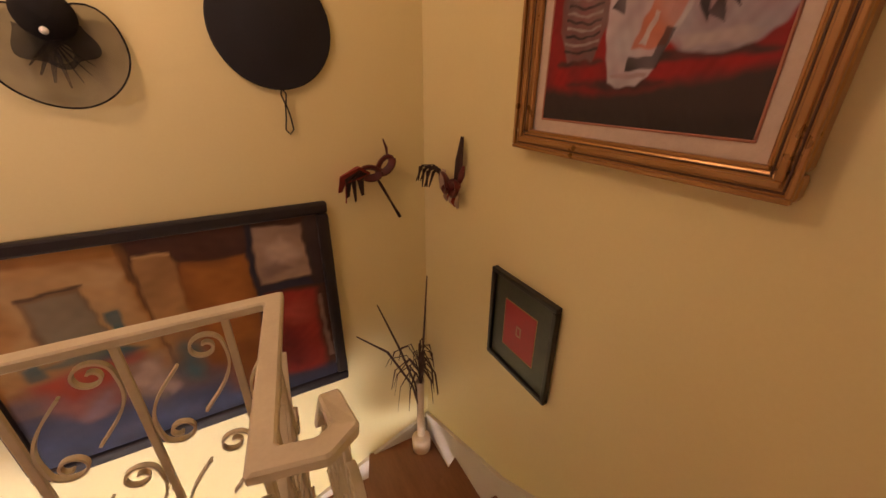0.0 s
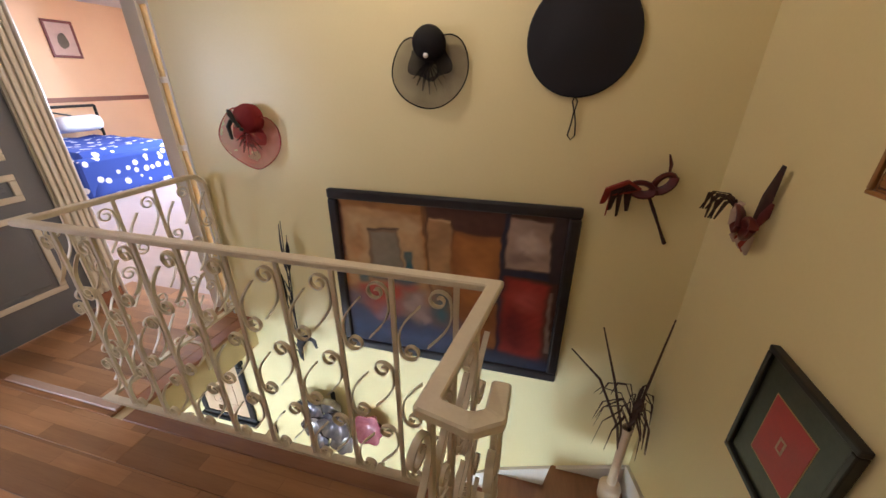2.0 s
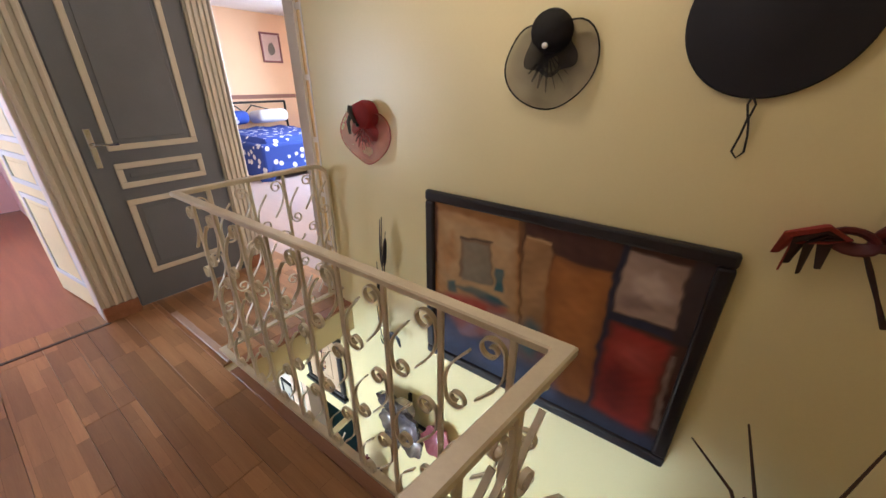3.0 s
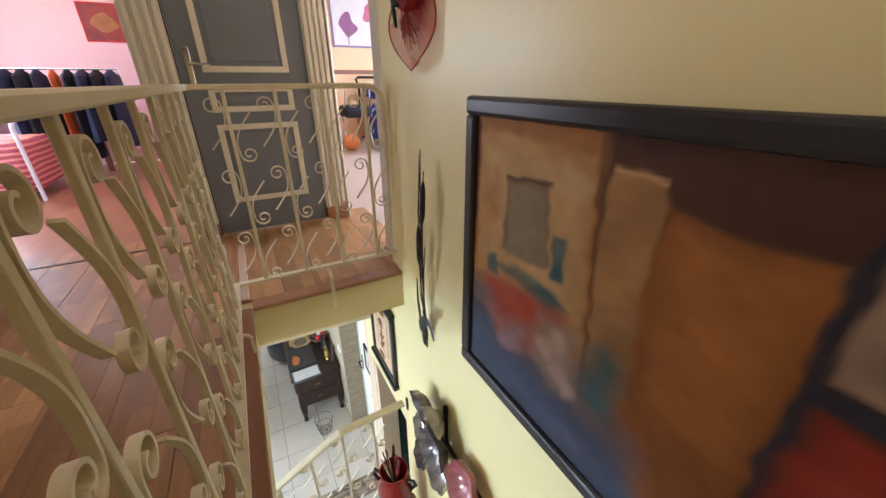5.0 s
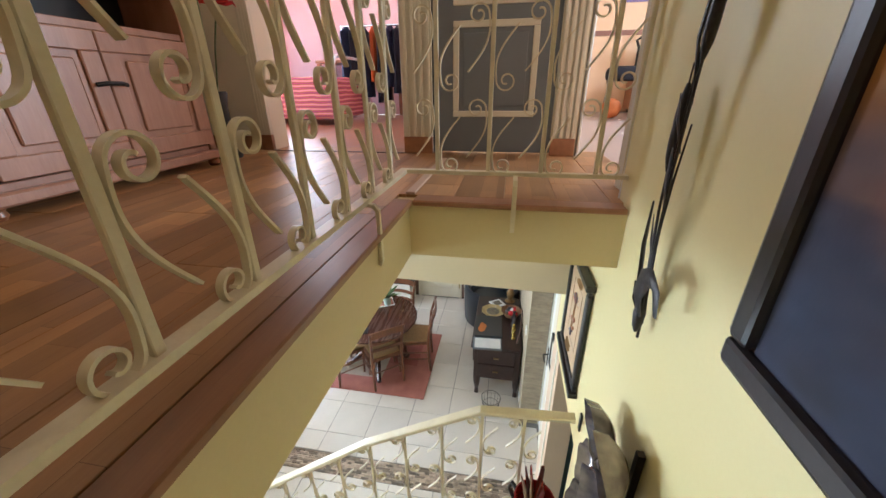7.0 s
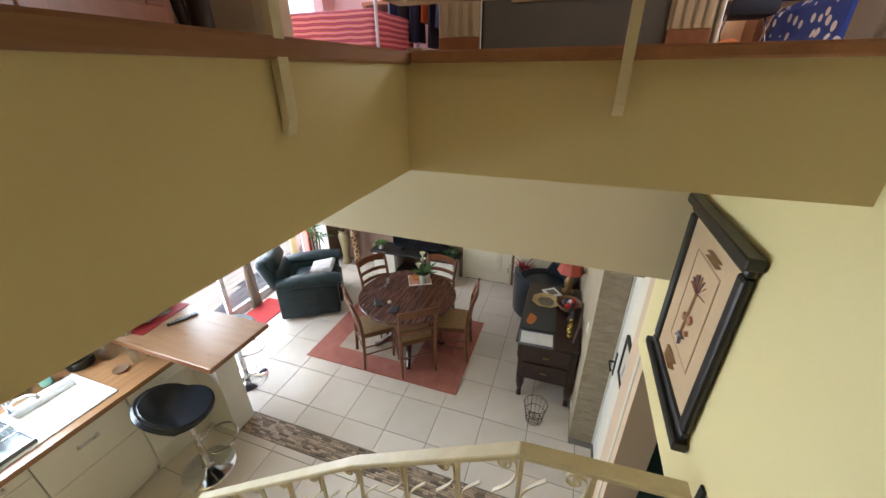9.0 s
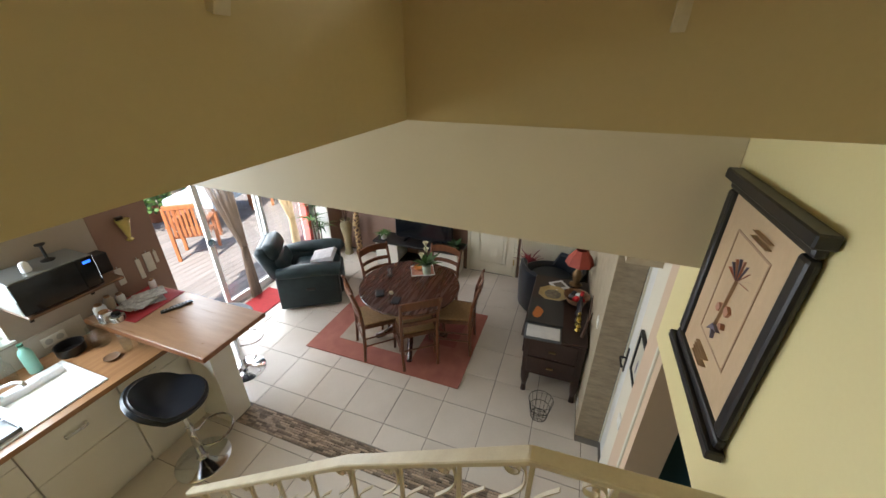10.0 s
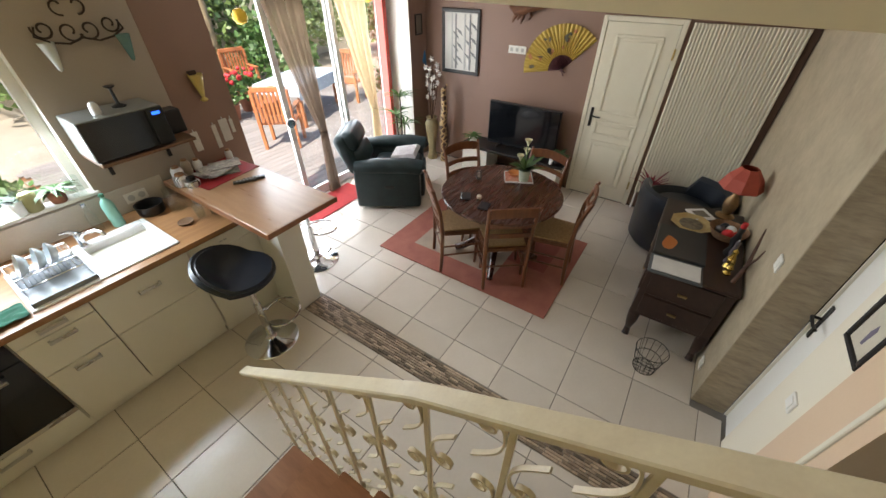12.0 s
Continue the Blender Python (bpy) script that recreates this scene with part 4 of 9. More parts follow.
BOT += [("stem", [(0.495, 0.64), (0.44, 0.30), (0.452, 0.30), (0.505, 0.64)], P_PENC), ("petal", blob(0.55, 0.47, 0.035, 0.03, seed=31), P_CORAL), ("petal", blob(0.42, 0.44, 0.03, 0.028, seed=32), P_CORAL),
        ("leaf", [(0.445, 0.34), (0.38, 0.27), (0.445, 0.31), (0.49, 0.26), (0.475, 0.315), (0.55, 0.33)], P_INK), ("leaf", blob(0.56, 0.38, 0.03, 0.015, seed=33), P_CORAL)]
for k in range(4):
    BOT.append(("text_line", rect(0.30, 0.135 - 0.024 * k, 0.56 - 0.05 * (k % 2), 0.1375 - 0.024 * k), P_FAINT))
for k in range(2):
    BOT.append(("text_line", rect(0.48, 0.92 - 0.028 * k, 0.72, 0.923 - 0.028 * k), P_FAINT))
pr = picture("botanical_print", (-1.450, YN - 0.003, 2.054), 0, 0.496, 0.625, 0.050, 0.026, M_BLACK, "botanical flower print on parchment in a black frame", BOT, P_PARCH)
for z in (-0.012, 0.602):
    part("ledge", boxes((-0.262, 0.262, -0.042, 0, z, z + 0.032), bevel=0.004), M_BLACK, pr)
picture("feather_picture", (-2.38, 1.973, 1.18), 0, 0.215, 0.325, 0.024, 0.022, M_BLACK, "small black frame with a pale feather picture", [("sheet", rect(0, 0, 1, 1), paint("ivory", (0.62, 0.57, 0.46), None, 9)), ("feather", [(0.45, 0.12), (0.55, 0.14), (0.60, 0.45), (0.50, 0.52), (0.42, 0.35)], P_INK)], P_PARCH)

# ---- hats on the stair wall ----
M_HAT = mat("black_felt", (0.010, 0.009, 0.012), (0.006, 0.005, 0.008), 0.75, 14, 0.3, 200)
G_GREY, G_DGREY, G_RED, G_DRED = gauze_mat("grey_gauze", (0.16, 0.13, 0.11), 0.52), gauze_mat("dark_gauze", (0.015, 0.013, 0.014), 0.93), gauze_mat("pink_gauze", (0.62, 0.20, 0.18), 0.55), gauze_mat("red_gauze", (0.36, 0.03, 0.03), 0.9)
M_CORD = mat("black_cord", (0.02, 0.016, 0.014), None, 0.7, 30, 0.2, 150)
hat = thing("black_hat", (0.810, YN - 0.004, 4.645), "large round black felt hat hung flat", "hat")
bm = bmesh.new()
lathe(bm, [(0.02, 0.0), (0.190, 0.004), (0.197, 0.010), (0.192, 0.016), (0.150, 0.020), (0.105, 0.023), (0.095, 0.026), (0.060, 0.030), (0.0001, 0.032)], 56)
b = part("brim_and_crown", bm, M_HAT, hat, "", True)
b.matrix_basis = pose(0, 0, 0, 90, 0, 0)
bm = bmesh.new()
loop = [(0.0, -0.012, -0.19), (0.012, -0.014, -0.21), (0.006, -0.014, -0.245), (0.016, -0.013, -0.29), (0.020, -0.012, -0.335), (0.006, -0.012, -0.352), (-0.008, -0.012, -0.335), (0.0, -0.013, -0.29), (0.004, -0.014, -0.245), (-0.006, -0.014, -0.21), (0.0, -0.012, -0.19)]
sweep(bm, loop, 0.0028, 6)
part("chin_cord", bm, M_CORD, hat, "looped cord", True)


def gauze_hat(at, brim_m, dark_m, fan_m, s, tilt, label, brooch):
    h = thing("gauze_hat", at, label, "hat")
    h.matrix_basis = pose(*at, 0, tilt, 0)
    bm = bmesh.new()
    rings = []
    for i, r in enumerate((0.03, 0.07, 0.11, 0.145, 0.165)):
        ring = []
        for k in range(48):
            a = 2 * math.pi * k / 48
            heart = 1.0 - 0.48 * math.exp(-((a - math.pi / 2) / 0.42) ** 2) + 0.06 * math.exp(-((abs(a - math.pi / 2) - 0.85) / 0.35) ** 2)
            rr = r * s * heart * (1 + 0.05 * math.sin(2 * a + 1))
            ring.append(bm.verts.new((rr * math.cos(a), -0.02 - 0.018 * math.sin(3 * a + i) * r * 6 - 0.012 * (i == 4), -0.035 * s + rr * math.sin(a) * 1.02)))
        rings.append(ring)
    for a, c in zip(rings, rings[1:]):
        for k in range(48):
            bm.faces.new((a[k], a[(k + 1) % 48], c[(k + 1) % 48], c[k]))
    edge = [v.co.copy() for v in rings[-1]]
    part("brim", bm, brim_m, h, "see-through gauze brim", True)
    bm = bmesh.new()
    sweep(bm, edge + edge[:1], 0.0028, 6)
    part("brim_wire", bm, dark_m, h, "", True)
    bm = bmesh.new()
    lathe(bm, [(0.070 * s, 0.0), (0.073 * s, 0.03), (0.064 * s, 0.06), (0.038 * s, 0.075), (0.0001, 0.080)], 28)
    b = part("crown", bm, dark_m, h, "", True)
    b.matrix_basis = pose(0, -0.012, 0.068 * s, 90, 0, 0)
    # a soft veil gathered at the brooch
    bm = bmesh.new()
    fan = []
    for k in range(33):
        a = radians(-112 + 7 * k)
        reach = (0.088 + 0.022 * math.exp(-((abs(a) - 1.15) / 0.35) ** 2) + 0.006 * math.sin(5.5 * a + 1)) * s
        fan.append([bm.verts.new((q * reach * math.sin(a), -0.050 + 0.016 * q + 0.007 * q * math.sin(9 * a), 0.012 * s - q * reach * math.cos(a))) for q in (0.06, 0.35, 0.65, 1.0)])
    for c, d in zip(fan, fan[1:]):
        for k in range(3):
            bm.faces.new((c[k], d[k], d[k + 1], c[k + 1]))
    part("veil", bm, gauze_mat(dark_m.name + "_veil", tuple(dark_m.node_tree.nodes["Mix"].inputs[7].default_value)[:3], 0.72), h, "gathered gauze veil", True)
    for k in range(7):
        a = radians(-48 + 16 * k)
        L = (0.135 - 0.030 * abs(k - 3) / 3) * s
        bm = bmesh.new()
        sweep(bm, [(0.0, -0.048, 0.004), (0.5 * L * math.sin(a), -0.044, -0.5 * L * math.cos(a)), (L * math.sin(a), -0.034, -L * math.cos(a))], [0.004, 0.008 * s, 0.003], 8, 0.25)
        part("pleat", bm, fan_m, h, "pleated gauze", True)
    bm = bmesh.new()
    bmesh.ops.create_icosphere(bm, subdivisions=2, radius=0.010)
    b = part("brooch" if brooch else "ribbon_knot", bm, mat("pearl", (0.85, 0.84, 0.80), None, 0.2) if brooch else M_CORD, h, "", True)
    b.matrix_basis = pose(0, -0.085, 0.02 * s)
    return h


gauze_hat((0.240, YN - 0.004, 4.575), G_GREY, G_DGREY, gauze_mat("black_pleated_gauze", (0.05, 0.043, 0.04), 0.28), 0.90, 0, "grey gauze hat with a black crown and pearl brooch", True)
rh = gauze_hat((-0.685, YN - 0.004, 4.275), G_RED, G_DRED, gauze_mat("red_pleated_gauze", (0.50, 0.07, 0.06), 0.5), 0.94, 14, "red gauze hat with a dark ribbon", False)
bm = bmesh.new()
sweep(bm, [(-0.10, -0.05, 0.075), (-0.05, -0.09, 0.065), (0.0, -0.10, 0.03)], [0.012, 0.018, 0.012], 8, 0.4)
sweep(bm, [(-0.07, -0.07, 0.04), (-0.095, -0.06, 0.0), (-0.085, -0.05, -0.06)], [0.010, 0.010, 0.007], 8, 0.4)
part("ribbon", bm, M_CORD, rh, "black ribbon", True)

# ---- masks ----
M_MASK = mat("dark_red_mask", (0.13, 0.016, 0.014), (0.07, 0.010, 0.010), 0.4, 20, 0.2, 90)
M_PLUME = mat("brown_feathers", (0.055, 0.022, 0.016), (0.03, 0.012, 0.010), 0.8, 40, 0.3, 150)
M_REDPL = mat("red_feathers", (0.40, 0.045, 0.025), (0.20, 0.022, 0.014), 0.8, 40, 0.3, 150)
M_PALE = mat("pale_lace", (0.55, 0.42, 0.32), None, 0.8, 40, 0.2, 150)


def feather(bm, pts, r):
    n = len(pts)
    sweep(bm, pts, [r * (0.35 + 1.0 * math.sin(math.pi * (0.1 + 0.85 * i / (n - 1)))) for i in range(n)], 8, 0.3)


def mask(at, rz, tilt, label, stick):
    m = thing("feathered_mask", at, label, "mask")
    m.matrix_basis = pose(*at, 0, tilt, rz)
    for sx in (-1, 1):
        bm = bmesh.new()
        pts = [(sx * 0.038 + 0.036 * math.cos(a), -0.03 - 0.012 * math.cos(a * 0.5) ** 2, 0.026 * math.sin(a) + 0.012 * sx * math.cos(a)) for a in (2 * math.pi * k / 16 for k in range(17))]
        sweep(bm, pts, 0.018, 8, 0.5)
        part("eye_ring", bm, M_MASK, m, "", True)
    bm = bmesh.new()
    feather(bm, [(0.06, -0.03, 0.02), (0.075, -0.03, 0.06), (0.078, -0.025, 0.10)], 0.010)
    part("tip", bm, M_MASK, m, "", True)
    if stick:
        bm = bmesh.new()
        sweep(bm, [(-0.02, -0.02, -0.02), (-0.012, -0.02, -0.10), (-0.004, -0.015, -0.18), (0.004, -0.012, -0.265)], [0.005, 0.007, 0.005, 0.008], 8)
        part("stick", bm, M_PLUME, m, "", True)
        for k, (dx, dz, r, mm) in enumerate(((-0.19, 0.005, 0.030, M_REDPL), (-0.17, -0.03, 0.022, M_PLUME), (-0.15, -0.065, 0.016, M_PLUME), (-0.11, -0.055, 0.014, M_PLUME), (-0.19, -0.05, 0.012, M_REDPL))):
            bm = bmesh.new()
            feather(bm, [(-0.05, -0.03, 0.0), (-0.09, -0.05, 0.045 - 0.01 * k), (dx * 0.8, -0.05, 0.035 + dz * 0.4), (dx, -0.03, dz - 0.02)], r)
            part("feather", bm, mm, m, "", True)
    else:
        for k in range(7):
            bm = bmesh.new()
            L = 0.08 + 0.022 * k
            feather(bm, [(-0.05, -0.02, 0.0), (-0.05 - L * 0.4, -0.04 - 0.01 * (k % 3), 0.045), (-0.05 - L * 0.8, -0.05 - 0.02 * (k % 2), 0.02), (-0.05 - L, -0.06, -0.05 - 0.008 * (k % 4))], 0.0055)
            part("feather", bm, M_PLUME, m, "", True)
        for k in range(5):
            bm = bmesh.new()
            feather(bm, [(-0.03 + 0.02 * k, -0.02, -0.02), (-0.04 + 0.024 * k, -0.03, -0.06), (-0.035 + 0.022 * k, -0.02, -0.085)], 0.009)
            part("feather", bm, M_REDPL if k % 2 else M_PALE, m, "", True)
        bm = bmesh.new()
        feather(bm, [(0.02, -0.02, 0.02), (0.035, -0.02, 0.10), (0.045, -0.02, 0.20)], 0.016)
        part("horn", bm, M_PLUME, m, "", True)
        bm = bmesh.new()
        sweep(bm, [(-0.06, -0.03, 0.045), (-0.045, -0.05, 0.02), (-0.05, -0.04, -0.03)], 0.010, 8, 0.5)
        part("ruff", bm, M_PALE, m, "pale ruff", True)
    return m


mask((1.145, YN - 0.004, 4.135), 0, -22, "dark red feathered mask on a stick", True)
mask((XE - 0.004, 1.58, 4.10), -90, 6, "dark red mask with brown feathers and a horn", False)

# ---- dried twigs in a tall vase at the corner ----
vase = thing("twig_vase", (1.285, 1.775, 13 * RISE + 0.002), "tall slim pale vase with dried brown twigs", "vase")
bm = bmesh.new()
lathe(bm, [(0.056, 0.0), (0.058, 0.09), (0.050, 0.105), (0.024, 0.12), (0.021, 0.30), (0.024, 0.52), (0.027, 0.55), (0.022, 0.55), (0.019, 0.30), (0.018, 0.14)], 24)
part("vase_body", bm, mat("frosted_vase", (0.62, 0.46, 0.30), (0.52, 0.38, 0.24), 0.45, 9, 0.1, 60), vase, "", True)
M_TWIG = mat("dried_twig", (0.10, 0.045, 0.025), (0.05, 0.022, 0.014), 0.7, 40, 0.3, 150)
rnd = random.Random(11)
for tip in ((-0.34, -0.05, 1.02), (-0.22, -0.02, 1.14), (0.045, -0.02, 1.23)):
    bm = bmesh.new()
    sweep(bm, [(0, 0, 0.30), (tip[0] * 0.15, tip[1] * 0.2, 0.55), (tip[0] * 0.55, tip[1] * 0.5, 0.85), tip], [0.005, 0.0065, 0.006, 0.003], 6)
    part("twig", bm, M_TWIG, vase, "", True)
for k in range(34):
    a = rnd.uniform(0, 6.28)
    L = rnd.uniform(0.10, 0.22)
    ca, sa = math.cos(a), min(0.35, math.sin(a))
    ca = ca if ca < 0.35 else 0.35
    z = rnd.uniform(0.60, 0.76)
    bm = bmesh.new()
    d = rnd.uniform(-0.18, 0.08)
    sweep(bm, [(0, 0, z - 0.06), (L * 0.35 * ca, L * 0.35 * sa, z + 0.06), (L * 0.8 * ca, L * 0.8 * sa, z + 0.05 + d * 0.3), (L * ca * 0.95, L * sa * 0.95, z + d)], [0.006, 0.006, 0.005, 0.0015], 6, 0.4)
    part("leaf", bm, M_TWIG, vase, "", True)

# ---- metal reeds and bowls on the stair wall ----
M_METAL = mat("dark_patinated_metal", (0.055, 0.05, 0.052), (0.03, 0.027, 0.03), 0.42, 18, 0.3, 90, metal=0.6)
reed = thing("metal_reeds", (-0.648, YN - 0.006, 2.885), "dark metal wall sculpture of bulrushes", "wall decor")
for x0, x1, z1, h0, h1, y1 in ((0.0, 0.078, 0.86, 0.64, 0.82, -0.05), (-0.004, -0.030, 0.64, 0.41, 0.60, -0.03), (0.006, 0.055, 0.94, 0, 0, -0.05), (0.004, 0.03, 0.52, 0, 0, -0.03)):
    bm = bmesh.new()
    line = [(x0 + (x1 - x0) * s_ ** 1.3, -0.02 + (y1 + 0.02) * s_ - 0.012 * math.sin(3 * s_), z1 * s_) for s_ in (0, 0.25, 0.5, 0.75, 1)]
    sweep(bm, line, [0.0042, 0.004, 0.0036, 0.003, 0.0018], 6)
    if h1:
        pts = []
        for k in range(7):
            s_ = (h0 + (h1 - h0) * k / 6) / z1
            pts.append((x0 + (x1 - x0) * s_ ** 1.3, -0.02 + (y1 + 0.02) * s_ - 0.012 * math.sin(3 * s_), z1 * s_))
        sweep(bm, pts, [0.004, 0.0105, 0.012, 0.0115, 0.0115, 0.010, 0.004], 10)
    part("reed", bm, M_METAL, reed, "", True)
for pts, r in ((((-0.004, -0.03, 0.03), (-0.026, -0.04, 0.12), (-0.036, -0.045, 0.22), (-0.05, -0.04, 0.33)), 0.0085),
               (((0.008, -0.035, 0.03), (0.022, -0.055, 0.10), (0.06, -0.06, 0.165), (0.105, -0.065, 0.19), (0.138, -0.062, 0.17), (0.145, -0.055, 0.11)), 0.020),
               (((0.004, -0.03, 0.16), (0.004, -0.045, 0.24), (-0.004, -0.05, 0.31)), 0.007), (((0.012, -0.035, 0.30), (0.022, -0.05, 0.40), (0.012, -0.05, 0.47)), 0.008),
               (((0.03, -0.04, 0.46), (0.028, -0.06, 0.53), (0.012, -0.06, 0.58)), 0.008), (((0.04, -0.045, 0.56), (0.035, -0.06, 0.68), (0.03, -0.05, 0.80), (0.04, -0.05, 0.92)), 0.009),
               (((-0.004, -0.03, 0.02), (-0.030, -0.04, 0.06), (-0.034, -0.045, 0.11)), 0.006)):
    bm = bmesh.new()
    feather(bm, list(pts), r)
    part("blade", bm, M_METAL, reed, "", True)
bm = bmesh.new()
lathe(bm, [(0.004, -0.03), (0.012, -0.01), (0.016, 0.03), (0.011, 0.075), (0.006, 0.10)], 16, (0.002, -0.03, 0))
part("binding", bm, M_METAL, reed, "", True)
rod_b = bmesh.new()
rod(rod_b, (0, -0.02, -0.05), (0, -0.02, 0.02), 0.004)
part("spike", rod_b, M_METAL, reed)

M_SILV = mat("iridescent_grey_glaze", (0.24, 0.20, 0.20), (0.06, 0.055, 0.07), 0.16, 9, 0.2, 40, metal=0.35)
M_SILV2 = mat("pearl_grey_glaze", (0.38, 0.33, 0.29), (0.16, 0.13, 0.13), 0.18, 9, 0.2, 40, metal=0.3)
M_PBOWL = mat("pink_glaze", (0.52, 0.20, 0.22), (0.26, 0.07, 0.09), 0.16, 8, 0.15, 40)
bowls = thing("fluted_bowl_sculpture", (-0.43, YN - 0.004, 2.33), "wall sculpture of fluted grey and pink glazed bowls", "wall decor")
part("back_rod", boxes((-0.30, 0.28, -0.02, 0, -0.02, 0.0), (-0.06, -0.04, -0.02, 0, -0.25, 0.25)), M_DARKIRON, bowls)
for i, (x, z, r, tx, tz, m) in enumerate(((-0.20, 0.17, 0.11, -14, 10, M_SILV), (-0.03, 0.24, 0.10, 5, 18, M_SILV2), (0.0, 0.06, 0.13, 6, -4, M_SILV), (-0.20, -0.04, 0.10, -18, -8, M_SILV2), (0.03, -0.12, 0.10, 10, -14, M_SILV2), (-0.14, -0.17, 0.085, -10, -16, M_SILV), (0.24, 0.06, 0.125, 12, -12, M_PBOWL))):
    bm = bmesh.new()
    lathe(bm, [(0.02, 0.02), (0.5 * r, 0.03), (0.85 * r, 0.055), (r, 0.095), (r * 1.02, 0.10), (0.80 * r, 0.065), (0.45 * r, 0.042), (0.0001, 0.036)], 40, (0, 0, 0), 1.0, lambda a, k, ph=i: 1 + (0.10 if k in (2, 3, 4, 5) else 0.03) * math.sin(6 * a + ph))
    b = part("bowl", bm, m, bowls, "", True)
    b.matrix_basis = pose(x * 0.95, -0.012 - 0.015 * (i % 3), z * 0.95, 90 + tz, tx, 0) @ Matrix.Scale(0.86, 4)

# ---- cupboard and flowers on the landing ----
M_PINE = mat("pinkish_pine", (0.42, 0.21, 0.13), (0.32, 0.145, 0.085), 0.38, 5, 0.12, 50, stretch=(4, 4, 0.5))
cup = thing("pine_cupboard", (-1.53, -0.10, F), "pinkish pine cupboard with an open dark shelf", "cupboard")
CW, CD, CH = 0.98, 0.42, 0.84
part("carcass", boxes((0, 0.04, -CD, 0, 0.06, CH - 0.03), (CW - 0.04, CW, -CD, 0, 0.06, CH - 0.03), (0.04, CW - 0.04, -CD, -0.01, 0.08, 0.11), (0.04, CW - 0.04, -CD, -0.01, CH - 0.25, CH - 0.22), (0.0, CW, -CD - 0.005, -CD, 0.06, CH - 0.03), bevel=0.003), M_PINE, cup)
# black block at the back of the shelf imitates the recess's shade
part("shelf_recess", boxes((0.04, CW - 0.04, -CD + 0.005, -0.30, CH - 0.22, CH - 0.03)), M_BLACK, cup, "black block standing in for the shade in the open recess")
part("top", boxes((-0.03, CW + 0.03, -CD - 0.01, 0.025, CH - 0.03, CH), bevel=0.008), M_PINE, cup)
part("plinth", boxes((-0.025, CW + 0.025, -CD, 0.022, 0.040, 0.085), bevel=0.008), M_PINE, cup)
for x0 in (0.045, CW / 2 + 0.002):
    x1 = x0 + CW / 2 - 0.047
    dr = part("door", boxes((x0, x1, 0.0, 0.020, 0.12, CH - 0.255), bevel=0.003), M_PINE, cup)
    bm = bmesh.new()
    z0, z1 = 0.12, CH - 0.255
    for r in ((x0, x1, z0, z0 + 0.07), (x0, x1, z1 - 0.07, z1), (x0, x0 + 0.07, z0 + 0.07, z1 - 0.07), (x1 - 0.07, x1, z0 + 0.07, z1 - 0.07)):
        box(bm, r[0], r[1], 0.020, 0.032, r[2], r[3], bevel=0.004)
    part("rail", bm, M_PINE, dr)
    part("field", boxes((x0 + 0.095, x1 - 0.095, 0.020, 0.028, z0 + 0.095, z1 - 0.095), bevel=0.006), M_PINE, dr)
bm = bmesh.new()
sweep(bm, [(CW / 2 - 0.06, 0.04, 0.40), (CW / 2 - 0.03, 0.055, 0.405), (CW / 2 + 0.03, 0.055, 0.405), (CW / 2 + 0.06, 0.04, 0.40)], 0.008, 8)
part("latch", bm, M_DARKIRON, cup, "dark iron latch", True)
for x in (0.02, CW - 0.02):
    for y in (-0.02, -CD + 0.04):
        bm = bmesh.new()
        lathe(bm, [(0.022, 0.0), (0.030, 0.014), (0.026, 0.030), (0.034, 0.042)], 16, (x, y, 0))
        part("foot", bm, M_TREAD, cup, "dark turned foot", True)
for i in range(4):
    bm = bmesh.new()
    rod(bm, (CW - 0.030 + 0.008 * i, 0.004, 0.11), (CW - 0.030 + 0.008 * i, 0.004, CH - 0.26), 0.004, seg=6)
    part("flute", bm, M_PINE, cup)

box_top = thing("blue_tin", (-1.02, -0.38, F + CH), "pale blue tin standing on the cupboard", "tin")
bm = boxes((-0.07, 0.07, -0.05, 0.05, 0, 0.12), bevel=0.01)
part("body", bm, mat("pale_blue_enamel", (0.45, 0.52, 0.58), None, 0.35, 8, 0.1, 60), box_top)

M_ROSE = mat("red_silk_petal", (0.60, 0.015, 0.02), (0.36, 0.008, 0.012), 0.6, 25, 0.3, 90)
M_STEM = mat("green_stem", (0.12, 0.17, 0.07), (0.06, 0.09, 0.04), 0.6, 25, 0.2, 90)
fl = thing("tall_flowers", (-1.74, -0.20, F), "tall dark vase with large red artificial flowers", "flowers")
bm = bmesh.new()
lathe(bm, [(0.07, 0), (0.075, 0.02), (0.05, 0.10), (0.045, 0.28), (0.06, 0.36), (0.055, 0.37)], 24)
part("vase_body", bm, M_BLACK, fl, "dark vase", True)
rnd = random.Random(5)
for i, (x, y, z) in enumerate(((0.02, 0.04, 0.93), (-0.05, 0.09, 0.80), (0.10, -0.02, 0.86), (0.19, 0.10, 0.84), (0.08, 0.08, 1.02))):
    bm = bmesh.new()
    sweep(bm, [(0, 0, 0.3), (x * 0.5, y * 0.5, 0.6), (x, y, z)], 0.005, 6)
    part("stem", bm, M_STEM, fl, "", True)
    bm = bmesh.new()
    for k in range(11):
        a, e = k * 2.4, 0.25 + 0.09 * k
        c0 = Vector((x, y, z))
        d = Vector((math.cos(a) * math.cos(e), math.sin(a) * math.cos(e), math.sin(e) - 0.3))
        sweep(bm, [c0, c0 + d * 0.045, c0 + d * 0.085 + Vector((0, 0, 0.01)), c0 + d * 0.10 - Vector((0, 0, 0.01))], [0.012, 0.044, 0.036, 0.010], 8, 0.22)
    part("blossom", bm, M_ROSE, fl, "", True)

